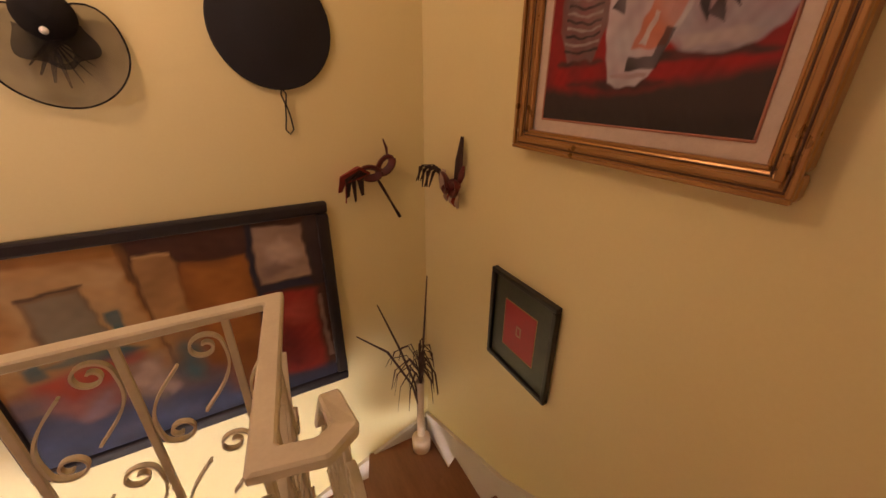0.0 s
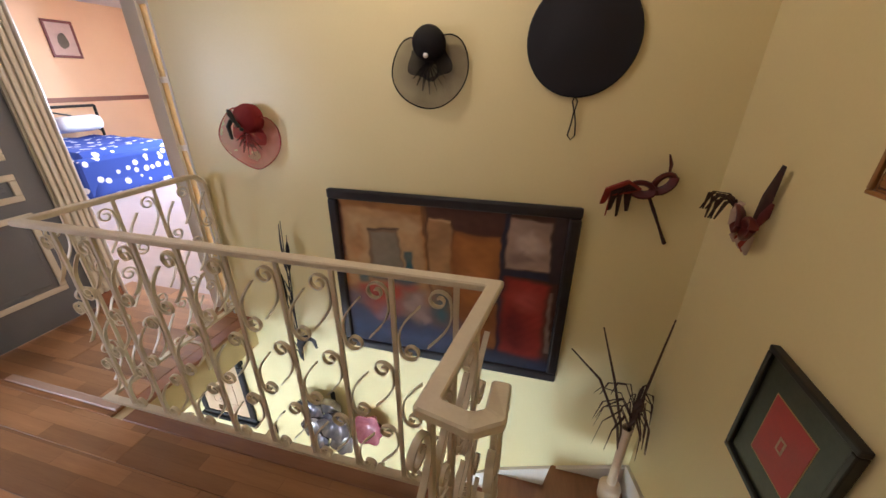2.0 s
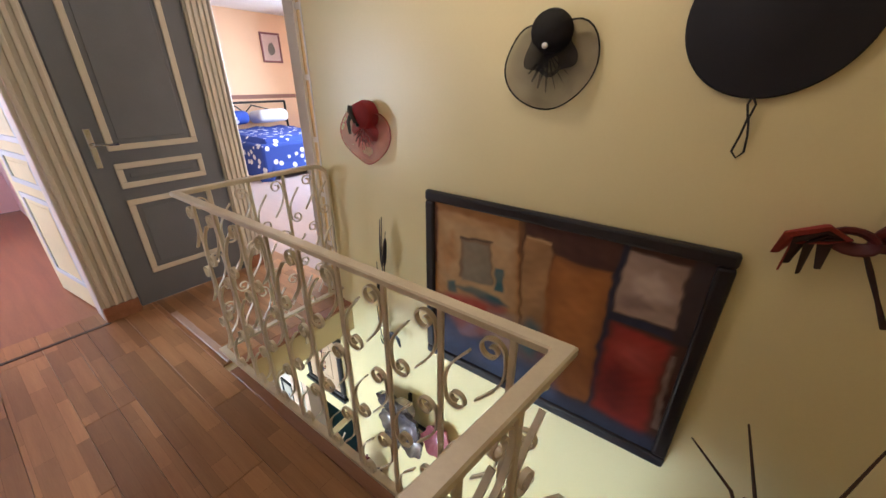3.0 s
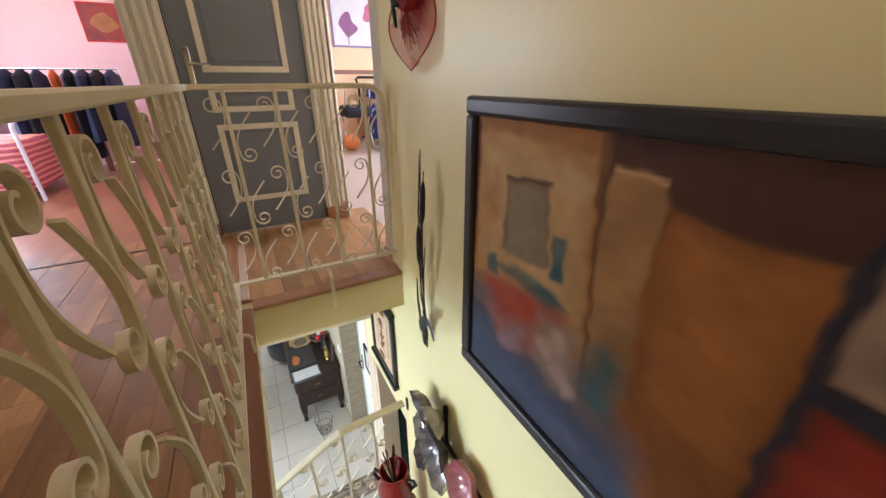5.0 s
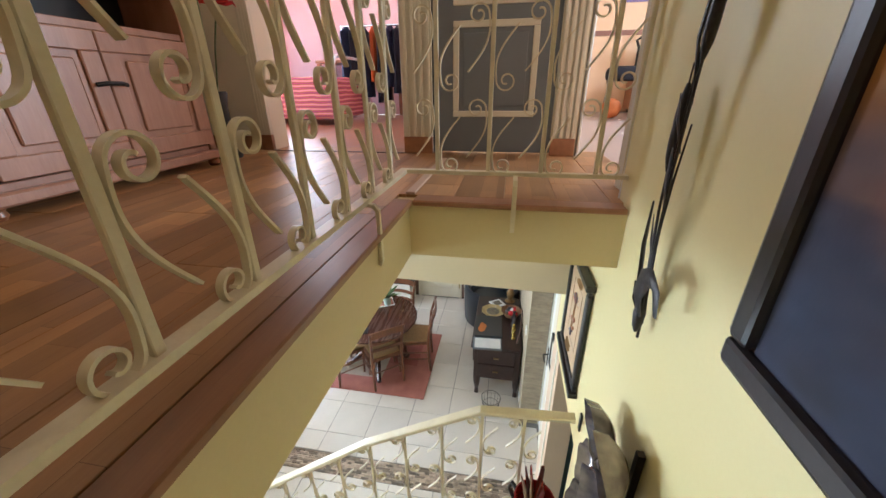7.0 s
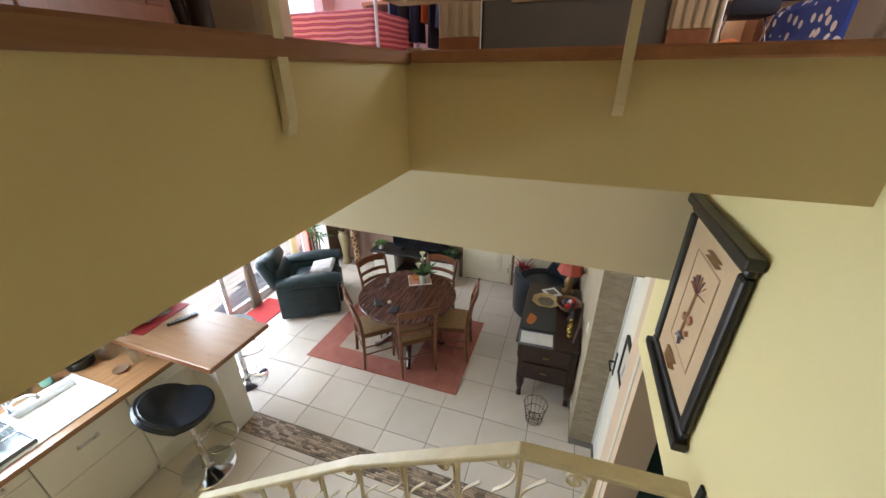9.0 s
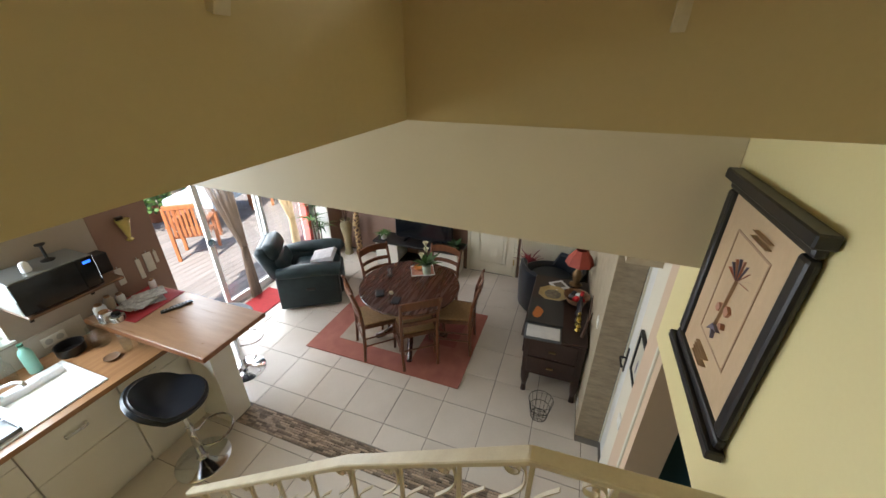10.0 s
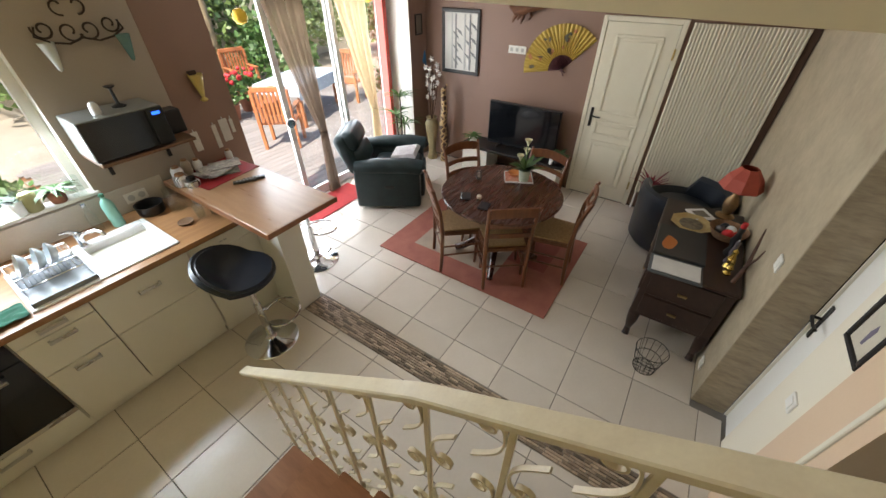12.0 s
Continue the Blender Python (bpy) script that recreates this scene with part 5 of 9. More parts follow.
for i, (x, lean, m) in enumerate(((-1.93, 3, M_BLACK), (-1.86, -3, M_STEM))):
    st = thing("leaning_rod" if i else "rolled_umbrella", (x, -0.50, F), "dark rolled umbrella leaning at the wall" if not i else "green rod leaning against the wall", "umbrella" if not i else "rod")
    bm = bmesh.new()
    lathe(bm, [(0.006, 0), (0.012, 0.05), (0.030, 0.25), (0.034, 0.55), (0.016, 0.66), (0.010, 0.74)], 12) if not i else rod(bm, (0, 0, 0), (0, -0.05, 0.78), 0.008)
    b = part("body", bm, m, st, "", True)
    b.matrix_basis = pose(0, 0, 0, 6, lean, 0)

# ---- pink room ----
M_TUBE = mat("white_tube", (0.78, 0.78, 0.80), None, 0.3, 6, 0, 60)
M_STRIPE = bpy.data.materials.new("pink_striped_cover")
M_STRIPE.use_nodes = True
t = M_STRIPE.node_tree
wv, rp, tc = t.nodes.new("ShaderNodeTexWave"), t.nodes.new("ShaderNodeValToRGB"), t.nodes.new("ShaderNodeTexCoord")
wv.bands_direction = "Z"
wv.inputs["Scale"].default_value, wv.inputs["Distortion"].default_value, wv.inputs["Detail"].default_value = 6.5, 1.6, 2
rp.color_ramp.elements[0].color, rp.color_ramp.elements[1].color = (0.75, 0.10, 0.22, 1), (0.80, 0.36, 0.42, 1)
e = rp.color_ramp.elements.new(0.55)
e.color = (0.75, 0.22, 0.07, 1)
e = rp.color_ramp.elements.new(0.12)
e.color = (0.13, 0.05, 0.12, 1)
t.links.new(tc.outputs["Object"], wv.inputs["Vector"])
t.links.new(wv.outputs["Fac"], rp.inputs["Fac"])
t.links.new(rp.outputs["Color"], t.nodes["Principled BSDF"].inputs["Base Color"])
t.nodes["Principled BSDF"].inputs["Roughness"].default_value = 0.8
pb = thing("single_bed", (-3.9, -1.55, F), "white tubular bed with a pink striped cover", "bed")
bm = bmesh.new()
box(bm, -0.85, 0.10, -0.35, 1.10, 0.06, 0.50, bevel=0.05, seg=3)
part("cover", bm, M_STRIPE, pb, "pink striped cover", True)
bm = bmesh.new()
sweep(bm, [(-0.85, 1.14, 0.0), (-0.85, 1.14, 0.62), (-0.80, 1.14, 0.70), (0.05, 1.14, 0.70), (0.12, 1.14, 0.62), (0.12, 1.14, 0.0)], 0.016, 10)
part("footboard", bm, M_TUBE, pb, "white tube frame", True)
for x in (-0.75, 0.05):
    bm = bmesh.new()
    rod(bm, (x, -0.30, 0), (x, -0.30, 0.30), 0.02)
    part("leg", bm, M_TUBE, pb)
rack = thing("clothes_rack", (-4.75, -0.28, F), "rack hung with dark blue jackets and an orange scarf", "clothes rack")
bm = bmesh.new()
for y in (-0.42, 0.52):
    rod(bm, (0, y, 0.02), (0, y, 1.10), 0.012)
    rod(bm, (-0.20, y, 0.012), (0.20, y, 0.012), 0.012)
rod(bm, (0, -0.42, 1.09), (0, 0.52, 1.09), 0.012)
part("rack_frame", bm, M_CHROME, rack, "", True)
M_DENIM, M_NAVY2, M_ORANGE = mat("dark_denim", (0.02, 0.028, 0.075), (0.012, 0.016, 0.04), 0.85, 14, 0.4, 120), mat("black_wool", (0.014, 0.014, 0.022), None, 0.9, 14, 0.4, 120), mat("orange_scarf", (0.65, 0.13, 0.03), None, 0.8, 14, 0.3, 120)
rnd = random.Random(3)
for i in range(8):
    y = -0.36 + 0.115 * i
    m = (M_DENIM, M_NAVY2, M_DENIM, M_ORANGE, M_NAVY2, M_DENIM, M_NAVY2, M_DENIM)[i]
    bm = bmesh.new()
    L = rnd.uniform(0.62, 0.92)
    w = 0.035 if i == 3 else rnd.uniform(0.05, 0.07)
    lathe(bm, [(w * 0.3, 1.08), (w * 1.1, 1.02), (w * 1.2, 0.75), (w * 1.35, 1.08 - L)], 12, (0.0, y, 0), 0.9, lambda a, k: 1 + 0.16 * math.sin(4 * a + k))
    for v in bm.verts:
        v.co.x *= 2.6
    part("scarf" if i == 3 else "jacket", bm, m, rack, "", True)
picture("red_poster", (-5.598, 0.10, F + 1.40), 90, 0.42, 0.40, 0.015, 0.012, M_ROSE, "red picture on the pink wall", [("sheet", rect(0, 0, 1, 1), P_RED), ("figure_shape", blob(0.5, 0.5, 0.3, 0.25, seed=44), P_OR)], P_RED)
dk = thing("dark_desk", (-5.25, -0.75, F), "dark wooden desk in the pink room", "desk")
part("top", boxes((-0.3, 0.25, -0.5, 0.6, 0.70, 0.74), bevel=0.005), M_TREAD, dk)
for x in (-0.26, 0.21):
    for y in (-0.46, 0.56):
        part("leg", boxes((x - 0.025, x + 0.025, y - 0.025, y + 0.025, 0, 0.70)), M_TREAD, dk)

# ---- bedroom ----
M_DUVET = bpy.data.materials.new("blue_dotted_duvet")
M_DUVET.use_nodes = True
t = M_DUVET.node_tree
vo, rp, tc = t.nodes.new("ShaderNodeTexVoronoi"), t.nodes.new("ShaderNodeValToRGB"), t.nodes.new("ShaderNodeTexCoord")
vo.inputs["Scale"].default_value = 7.5
rp.color_ramp.interpolation = "CONSTANT"
rp.color_ramp.elements[0].color, rp.color_ramp.elements[1].color = (0.75, 0.77, 0.85, 1), (0.03, 0.07, 0.36, 1)
rp.color_ramp.elements[1].position = 0.30
t.links.new(tc.outputs["Object"], vo.inputs["Vector"])
t.links.new(vo.outputs["Distance"], rp.inputs["Fac"])
t.links.new(rp.outputs["Color"], t.nodes["Principled BSDF"].inputs["Base Color"])
t.nodes["Principled BSDF"].inputs["Roughness"].default_value = 0.85
bed = thing("double_bed", (-6.30, 4.10, F), "double bed with a blue duvet and white pillow", "bed")
bm = bmesh.new()
bmesh.ops.create_grid(bm, x_segments=28, y_segments=24, size=0.5)
for v in bm.verts:
    u, w = v.co.x * 2, v.co.y * 2
    drop = max(0, abs(w) - 0.80) * 2.5 + max(0, u - 0.84) * 2.9
    v.co = Vector((0.92 + u * 0.86, w * 0.80, 0.60 - drop + 0.03 * noise.noise(Vector((u * 3, w * 3, 1.0)))))
bmesh.ops.solidify(bm, geom=list(bm.faces), thickness=0.05)
part("duvet", bm, M_DUVET, bed, "blue duvet with white dots", True)
bm = bmesh.new()
box(bm, 0.05, 1.75, -0.75, 0.75, 0.06, 0.53, bevel=0.04, seg=2)
part("mattress", bm, M_DUVET, bed)
for y in (-0.40, 0.35):
    bm = bmesh.new()
    box(bm, 0.06, 0.50, y - 0.30, y + 0.30, 0.60, 0.82, bevel=0.09, seg=3)
    b = part("pillow", bm, M_DUVET if y < 0 else mat("white_linen", (0.80, 0.80, 0.82), None, 0.85, 6, 0.3, 90), bed, "white pillow" if y > 0 else "", True)
    b.matrix_basis = pose(0, 0, 0.05, 0, -8, 0)
bm = bmesh.new()
sweep(bm, [(0, -0.82, 0), (0, -0.82, 0.90), (-0.02, -0.86, 1.00), (0, -0.82, 1.03), (0, 0.82, 1.03)], 0.020, 8)
rod(bm, (0, 0.82, 0), (0, 0.82, 1.03), 0.020)
for s in (-1, 1):
    sweep(bm, [(0, 0.8 * s, 0.65), (0, 0.45 * s, 0.90), (0, 0.15 * s, 0.98), (0, 0.0, 0.85)], 0.012, 8)
part("headboard", bm, M_DARKIRON, bed, "dark iron headboard", True)
nt = thing("bedside_table", (-6.2, 3.40, F), "small dark wooden bedside table", "table")
part("body", boxes((-0.2, 0.2, -0.18, 0.18, 0.05, 0.50), bevel=0.006), M_TREAD, nt)
part("drawer", boxes((0.2, 0.212, -0.16, 0.16, 0.34, 0.47), bevel=0.003), M_TREAD, nt)
solid("trim_border", boxes((-6.45, -6.44, 1.2, 6.0, F + 1.08, F + 1.15)), mat("brown_border", (0.28, 0.13, 0.09), None, 0.6), "brown border on the bedroom wall", "trim")
picture("bedroom_picture", (-6.445, 4.92, F + 1.70), 90, 0.40, 0.50, 0.035, 0.02, mat("dark_rose_frame", (0.20, 0.06, 0.06), None, 0.4), "small picture in a dark red frame", [("sheet", rect(0, 0, 1, 1), paint("blush", (0.62, 0.45, 0.40), None, 9)), ("motif", blob(0.5, 0.45, 0.18, 0.28, seed=51), P_GREY)], M_LINEN)
picture("flower_canvas", (-6.445, 3.42, F + 1.50), 90, 0.95, 0.80, 0.03, 0.02, mat("violet_frame", (0.25, 0.20, 0.42), None, 0.5), "white canvas with purple poppies", [("sheet", rect(0, 0, 1, 1), paint("white_ground", (0.75, 0.72, 0.76), None, 5)), ("flower", blob(0.28, 0.42, 0.16, 0.20, seed=61, wob=0.3), paint("mauve", (0.26, 0.10, 0.24), None, 12)), ("flower", blob(0.75, 0.70, 0.17, 0.18, seed=62, wob=0.3), paint("pink_poppy", (0.55, 0.16, 0.28), None, 12)),
         ("stem", [(0.27, 0.02), (0.285, 0.02), (0.29, 0.3), (0.27, 0.3)], P_GREY), ("stem", [(0.74, 0.02), (0.755, 0.02), (0.76, 0.6), (0.74, 0.6)], P_GREY)], M_LINEN)
ch = thing("folding_chair", (-5.5, 2.95, F), "folding metal chair piled with clothes", "chair")
bm = bmesh.new()
for y in (-0.2, 0.2):
    sweep(bm, [(-0.2, y, 0), (0.1, y, 0.45), (0.25, y, 0.95)], 0.011, 8)
    sweep(bm, [(0.25, y, 0), (-0.1, y, 0.45)], 0.011, 8)
part("chair_frame", bm, M_CHROME, ch, "", True)
bm = bmesh.new()
box(bm, -0.22, 0.2, -0.22, 0.22, 0.44, 0.62, bevel=0.06, seg=2)
part("clothes", bm, M_NAVY2, ch, "dark folded clothes", True)
ball = thing("orange_ball", (-5.0, 2.72, F), "orange ball lying on the floor", "ball")
bm = bmesh.new()
bmesh.ops.create_uvsphere(bm, u_segments=20, v_segments=12, radius=0.12)
b = part("ball_skin", bm, mat("orange_rubber", (0.62, 0.20, 0.06), None, 0.5, 6, 0.1, 60), ball, "", True)
b.matrix_basis = pose(0, 0, 0.12)

# unseen fitting, added only to go with the landing's fill light
cl_ = thing("ceiling_lamp", (0.12, 1.28, TOP), "unseen white ceiling rose added above the landing fill light", "lamp")
bm = bmesh.new()
lathe(bm, [(0.05, 0.0), (0.05, -0.03), (0.012, -0.035), (0.012, -0.12)], 16)
part("rose", bm, M_WHITE, cl_, "", True)

# ---- kitchen ----
M_UNIT = mat("white_lacquer_front", (0.78, 0.75, 0.67), (0.75, 0.72, 0.64), 0.32, 3, 0.04, 60)
M_WORK = mat("oiled_oak_worktop", (0.38, 0.20, 0.09), (0.26, 0.125, 0.052), 0.36, 4, 0.1, 50, stretch=(0.5, 7, 7))
M_BARTOP = mat("pale_oak_bar_top", (0.46, 0.28, 0.16), (0.36, 0.20, 0.11), 0.30, 4, 0.08, 50, stretch=(6, 0.6, 6))
M_STEEL = mat("brushed_steel", (0.58, 0.57, 0.55), (0.50, 0.49, 0.47), 0.28, 6, 0.05, 200, metal=1.0, stretch=(1, 20, 1))
M_CERAM = mat("white_ceramic", (0.80, 0.80, 0.80), (0.76, 0.76, 0.76), 0.16, 3, 0.02, 60)
M_BLKGL = mat("black_glass", (0.008, 0.009, 0.011), None, 0.06, 3, 0.0, 60)
M_CLEAR = glass_mat("clear_glass", (0.93, 0.96, 0.96))
YF = -1.49      # fronts of the base units


def handle(parent, x0, x1, z):
    bm = bmesh.new()
    box(bm, x0, x1, YF + 0.030, YF + 0.040, z - 0.013, z + 0.013, bevel=0.004)
    for x in (x0 + 0.006, x1 - 0.006):
        box(bm, x - 0.006, x + 0.006, YF + 0.016, YF + 0.034, z - 0.013, z + 0.013)
    part("handle", bm, M_STEEL, parent, "brushed steel handle")


def base_unit(x0, x1, fronts, label):
    """Fronts as (z0, z1, handle height or None)."""
    u = thing("base_cabinet", (0, 0, 0), label, "cabinet", "kitchen base units")
    part("body", boxes((x0 + 0.002, x1 - 0.002, YK + 0.02, YF - 0.002, 0.10, 0.878)), M_UNIT, u)
    part("plinth", boxes((x0, x1, YF - 0.06, YF - 0.045, 0.0, 0.10)), M_UNIT, u)
    for z0, z1, hz in fronts:
        d = part("drawer_front", boxes((x0 + 0.003, x1 - 0.003, YF, YF + 0.018, z0 + 0.002, z1 - 0.002), bevel=0.002), M_UNIT, u)
        if hz:
            c = (x0 + x1) / 2
            handle(d, c - 0.065, c + 0.065, hz)
    return u


base_unit(-1.36, -0.795, ((0.11, 0.56, None), (0.56, 0.875, 0.765)), "white base unit with wide drawers under the sink")
base_unit(-0.795, -0.43, ((0.11, 0.56, 0.51), (0.56, 0.80, 0.755), (0.80, 0.875, 0.845)), "white base unit with three drawers")
base_unit(0.22, 0.82, ((0.11, 0.45, 0.37), (0.45, 0.76, 0.69), (0.76, 0.875, 0.825)), "white base unit with three drawers")
base_unit(0.82, XE - 0.005, ((0.11, 0.875, 0.80),), "white base unit with one door")
dw = thing("dishwasher", (0, 0, 0), "white dishwasher beside the bar", "dishwasher")
part("body", boxes((-1.855, -1.365, YK + 0.02, YF - 0.002, 0.10, 0.878)), M_UNIT, dw)
part("door", boxes((-1.853, -1.367, YF, YF + 0.02, 0.13, 0.77), bevel=0.004), M_UNIT, dw)
part("control_panel", boxes((-1.853, -1.367, YF, YF + 0.022, 0.775, 0.875), bevel=0.004), M_UNIT, dw)
for x in (-1.62, -1.585):
    part("button", boxes((x - 0.012, x + 0.012, YF + 0.022, YF + 0.025, 0.82, 0.828)), M_STEEL, dw)
part("kickboard", boxes((-1.85, -1.37, YF - 0.05, YF - 0.03, 0.0, 0.12)), M_UNIT, dw)
ov = thing("oven", (0, 0, 0), "built-in oven with a black glass door", "oven")
part("body", boxes((-0.428, 0.218, YK + 0.02, YF - 0.002, 0.10, 0.878)), M_UNIT, ov)
part("oven_door", boxes((-0.422, 0.212, YF, YF + 0.022, 0.27, 0.74), bevel=0.003), M_BLKGL, ov, "black glass oven door")
part("control_panel", boxes((-0.422, 0.212, YF, YF + 0.02, 0.745, 0.872), bevel=0.003), M_BLKGL, ov)
part("sill", boxes((-0.422, 0.212, YF, YF + 0.024, 0.235, 0.268), bevel=0.003), M_STEEL, ov, "steel strip")
dr = part("drawer_front", boxes((-0.422, 0.212, YF, YF + 0.018, 0.112, 0.232), bevel=0.002), M_UNIT, ov)
handle(dr, -0.16, -0.02, 0.18)
bm = bmesh.new()
rod(bm, (-0.33, YF + 0.06, 0.69), (0.15, YF + 0.06, 0.69), 0.010)
for x in (-0.31, 0.13):
    rod(bm, (x, YF + 0.02, 0.69), (x, YF + 0.06, 0.69), 0.007)
part("oven_handle", bm, M_STEEL, ov, "steel bar handle", True)
part("plinth", boxes((-0.428, 0.218, YF - 0.06, YF - 0.045, 0.0, 0.10)), M_UNIT, ov)

SX0, SX1, SY0, SY1 = -1.36, -0.60, -2.06, -1.545
wt = thing("worktop", (0, 0, 0), "continuous oiled oak kitchen worktop", "worktop")
for w4 in ((-1.858, SX0, YK + 0.002, YF + 0.03), (SX1, XE - 0.003, YK + 0.002, YF + 0.03), (SX0, SX1, YK + 0.002, SY0), (SX0, SX1, SY1, YF + 0.03)):
    part("board", boxes((*w4, 0.88, 0.92)), M_WORK, wt)
sk = thing("sink", (0, 0, 0), "white ceramic sink with one bowl and a drainer", "sink")
BX = -0.96
bm = boxes((SX0 - 0.012, SX0 + 0.02, SY0 - 0.012, SY1 + 0.012, 0.915, 0.932), (SX1 - 0.02, SX1 + 0.012, SY0 - 0.012, SY1 + 0.012, 0.915, 0.932), (SX0 + 0.02, SX1 - 0.02, SY0 - 0.012, SY0 + 0.06, 0.915, 0.932), (SX0 + 0.02, SX1 - 0.02, SY1 - 0.02, SY1 + 0.012, 0.915, 0.932), bevel=0.004)
part("rim", bm, M_CERAM, sk, "", True)
bm = boxes((SX0 + 0.02, SX0 + 0.028, SY0 + 0.06, SY1 - 0.02, 0.75, 0.925), (BX - 0.008, BX + 0.05, SY0 + 0.06, SY1 - 0.02, 0.75, 0.927), (SX0 + 0.028, BX - 0.008, SY0 + 0.06, SY0 + 0.068, 0.75, 0.925), (SX0 + 0.028, BX - 0.008, SY1 - 0.028, SY1 - 0.02, 0.75, 0.925), (SX0 + 0.02, BX + 0.0, SY0 + 0.06, SY1 - 0.02, 0.742, 0.752))
part("bowl", bm, M_CERAM, sk)
bm = boxes((BX + 0.05, SX1 - 0.02, SY0 + 0.06, SY1 - 0.02, 0.905, 0.915))
part("drainer", bm, M_CERAM, sk)
for i in range(7):
    part("drainer_rib", boxes((BX + 0.09 + 0.032 * i, BX + 0.10 + 0.032 * i, SY0 + 0.09, SY1 - 0.05, 0.914, 0.919), bevel=0.002), M_CERAM, sk)
bm = bmesh.new()
rod(bm, (-1.16, -1.80, 0.752), (-1.16, -1.80, 0.756), 0.035, seg=20)
part("plug", bm, M_STEEL, sk)
tap = thing("kitchen_tap", (-0.99, SY0 + 0.03, 0.932), "chrome mixer tap with a lever", "tap")
bm = bmesh.new()
lathe(bm, [(0.028, 0), (0.026, 0.01), (0.021, 0.02), (0.021, 0.075), (0.024, 0.085), (0.018, 0.105), (0.0001, 0.11)], 20)
part("tap_body", bm, M_CHROME, tap, "", True)
bm = bmesh.new()
sweep(bm, [(0, 0, 0.05), (-0.03, 0.05, 0.10), (-0.08, 0.13, 0.125), (-0.10, 0.165, 0.115), (-0.103, 0.17, 0.09)], [0.013, 0.012, 0.011, 0.012, 0.013], 12)
part("spout", bm, M_CHROME, tap, "", True)
bm = bmesh.new()
sweep(bm, [(0, 0, 0.10), (0.03, 0.02, 0.135), (0.075, 0.045, 0.15)], [0.010, 0.009, 0.007], 10)
part("lever", bm, M_CHROME, tap, "", True)

rackd = thing("dish_rack", (-0.76, -1.80, 0.932), "steel wire dish rack on a grey tray", "dish rack")
part("tray", boxes((-0.155, 0.155, -0.17, 0.24, 0.0, 0.012), (-0.155, -0.145, -0.17, 0.24, 0.012, 0.03), (0.145, 0.155, -0.17, 0.24, 0.012, 0.03), (-0.155, 0.155, 0.23, 0.24, 0.012, 0.03), bevel=0.002), mat("grey_tray", (0.22, 0.24, 0.26), None, 0.25, 6, 0.05, 60), rackd)
for i in range(13):
    bm = bmesh.new()
    x = -0.14 + 0.0233 * i
    sweep(bm, [(x, -0.16, 0.10), (x, -0.15, 0.03), (x, 0.05, 0.03), (x, 0.06, 0.10)], 0.0025, 6)
    part("wire", bm, M_CHROME, rackd, "", True)
bm = bmesh.new()
for z in (0.03, 0.10):
    sweep(bm, [(-0.15, -0.16, z), (0.15, -0.16, z), (0.15, 0.06, z), (-0.15, 0.06, z), (-0.15, -0.16, z)], 0.004, 6)
part("rim_wire", bm, M_CHROME, rackd, "", True)
for i, x in enumerate((-0.09, -0.03, 0.05)):
    pl = thing("glass_bowl", (-0.76 + x, -1.86, 0.965), "clear glass bowl standing in the dish rack", "bowl", "bowls in the rack")
    bm = bmesh.new()
    lathe(bm, [(0.025, 0.0), (0.045, 0.006), (0.064, 0.030), (0.070, 0.045), (0.067, 0.045), (0.060, 0.032), (0.042, 0.010), (0.0001, 0.006)], 28)
    b = part("bowl_body", bm, mat("pale_glassware", (0.60, 0.64, 0.66), (0.50, 0.54, 0.56), 0.08, 6, 0.0, 60), pl, "", True)
    b.matrix_basis = pose(0, 0, 0.072, 0, 70, 0)


def jar(name, at, prof, m, label, cat, lid=None, seg=20):
    j = thing(name, at, label, cat)
    bm = bmesh.new()
    lathe(bm, prof, seg)
    part("vessel", bm, m, j, "", True)
    if lid:
        z, r, h, lm = lid
        bm = bmesh.new()
        lathe(bm, [(r, z), (r * 1.04, z + h * 0.3), (r * 1.0, z + h), (0.0001, z + h)], seg)
        part("lid", bm, lm, j, "", True)
    return j


M_TURQ = mat("turquoise_plastic", (0.30, 0.62, 0.52), (0.26, 0.56, 0.47), 0.35, 5, 0.05, 60)
jar("soap_bottle", (-1.24, -2.13, 0.92), [(0.036, 0), (0.039, 0.01), (0.039, 0.17), (0.030, 0.20), (0.014, 0.22), (0.014, 0.235)], M_TURQ, "turquoise plastic bottle beside the sink", "bottle", (0.235, 0.016, 0.02, mat("dark_green_cap", (0.05, 0.16, 0.10), None, 0.4)))
jar("glass_bottle", (-1.13, -2.17, 0.92), [(0.030, 0), (0.032, 0.01), (0.032, 0.13), (0.012, 0.17), (0.012, 0.20)], M_CLEAR, "small clear glass bottle", "bottle", (0.20, 0.014, 0.015, M_STEEL))
jar("drinking_glass", (-1.63, -1.72, 0.92), [(0.026, 0), (0.030, 0.005), (0.037, 0.11), (0.034, 0.11), (0.027, 0.012), (0.0001, 0.01)], M_CLEAR, "clear drinking glass on the worktop", "glass")
jar("drinking_glass", (-1.72, -1.69, 0.92), [(0.026, 0), (0.030, 0.005), (0.037, 0.10), (0.034, 0.10), (0.027, 0.012), (0.0001, 0.01)], M_CLEAR, "clear drinking glass on the worktop", "glass")
jar("coaster_bowl", (-1.52, -1.74, 0.92), [(0.040, 0), (0.052, 0.012), (0.053, 0.020), (0.046, 0.016), (0.030, 0.008), (0.0001, 0.008)], mat("brown_stoneware", (0.20, 0.12, 0.07), None, 0.4, 20, 0.2, 60), "small brown stoneware bowl", "bowl")
jar("glass_jug", (-1.60, -2.00, 0.92), [(0.055, 0), (0.065, 0.02), (0.070, 0.09), (0.052, 0.15), (0.056, 0.18)], M_CLEAR, "round clear glass jug", "jug")
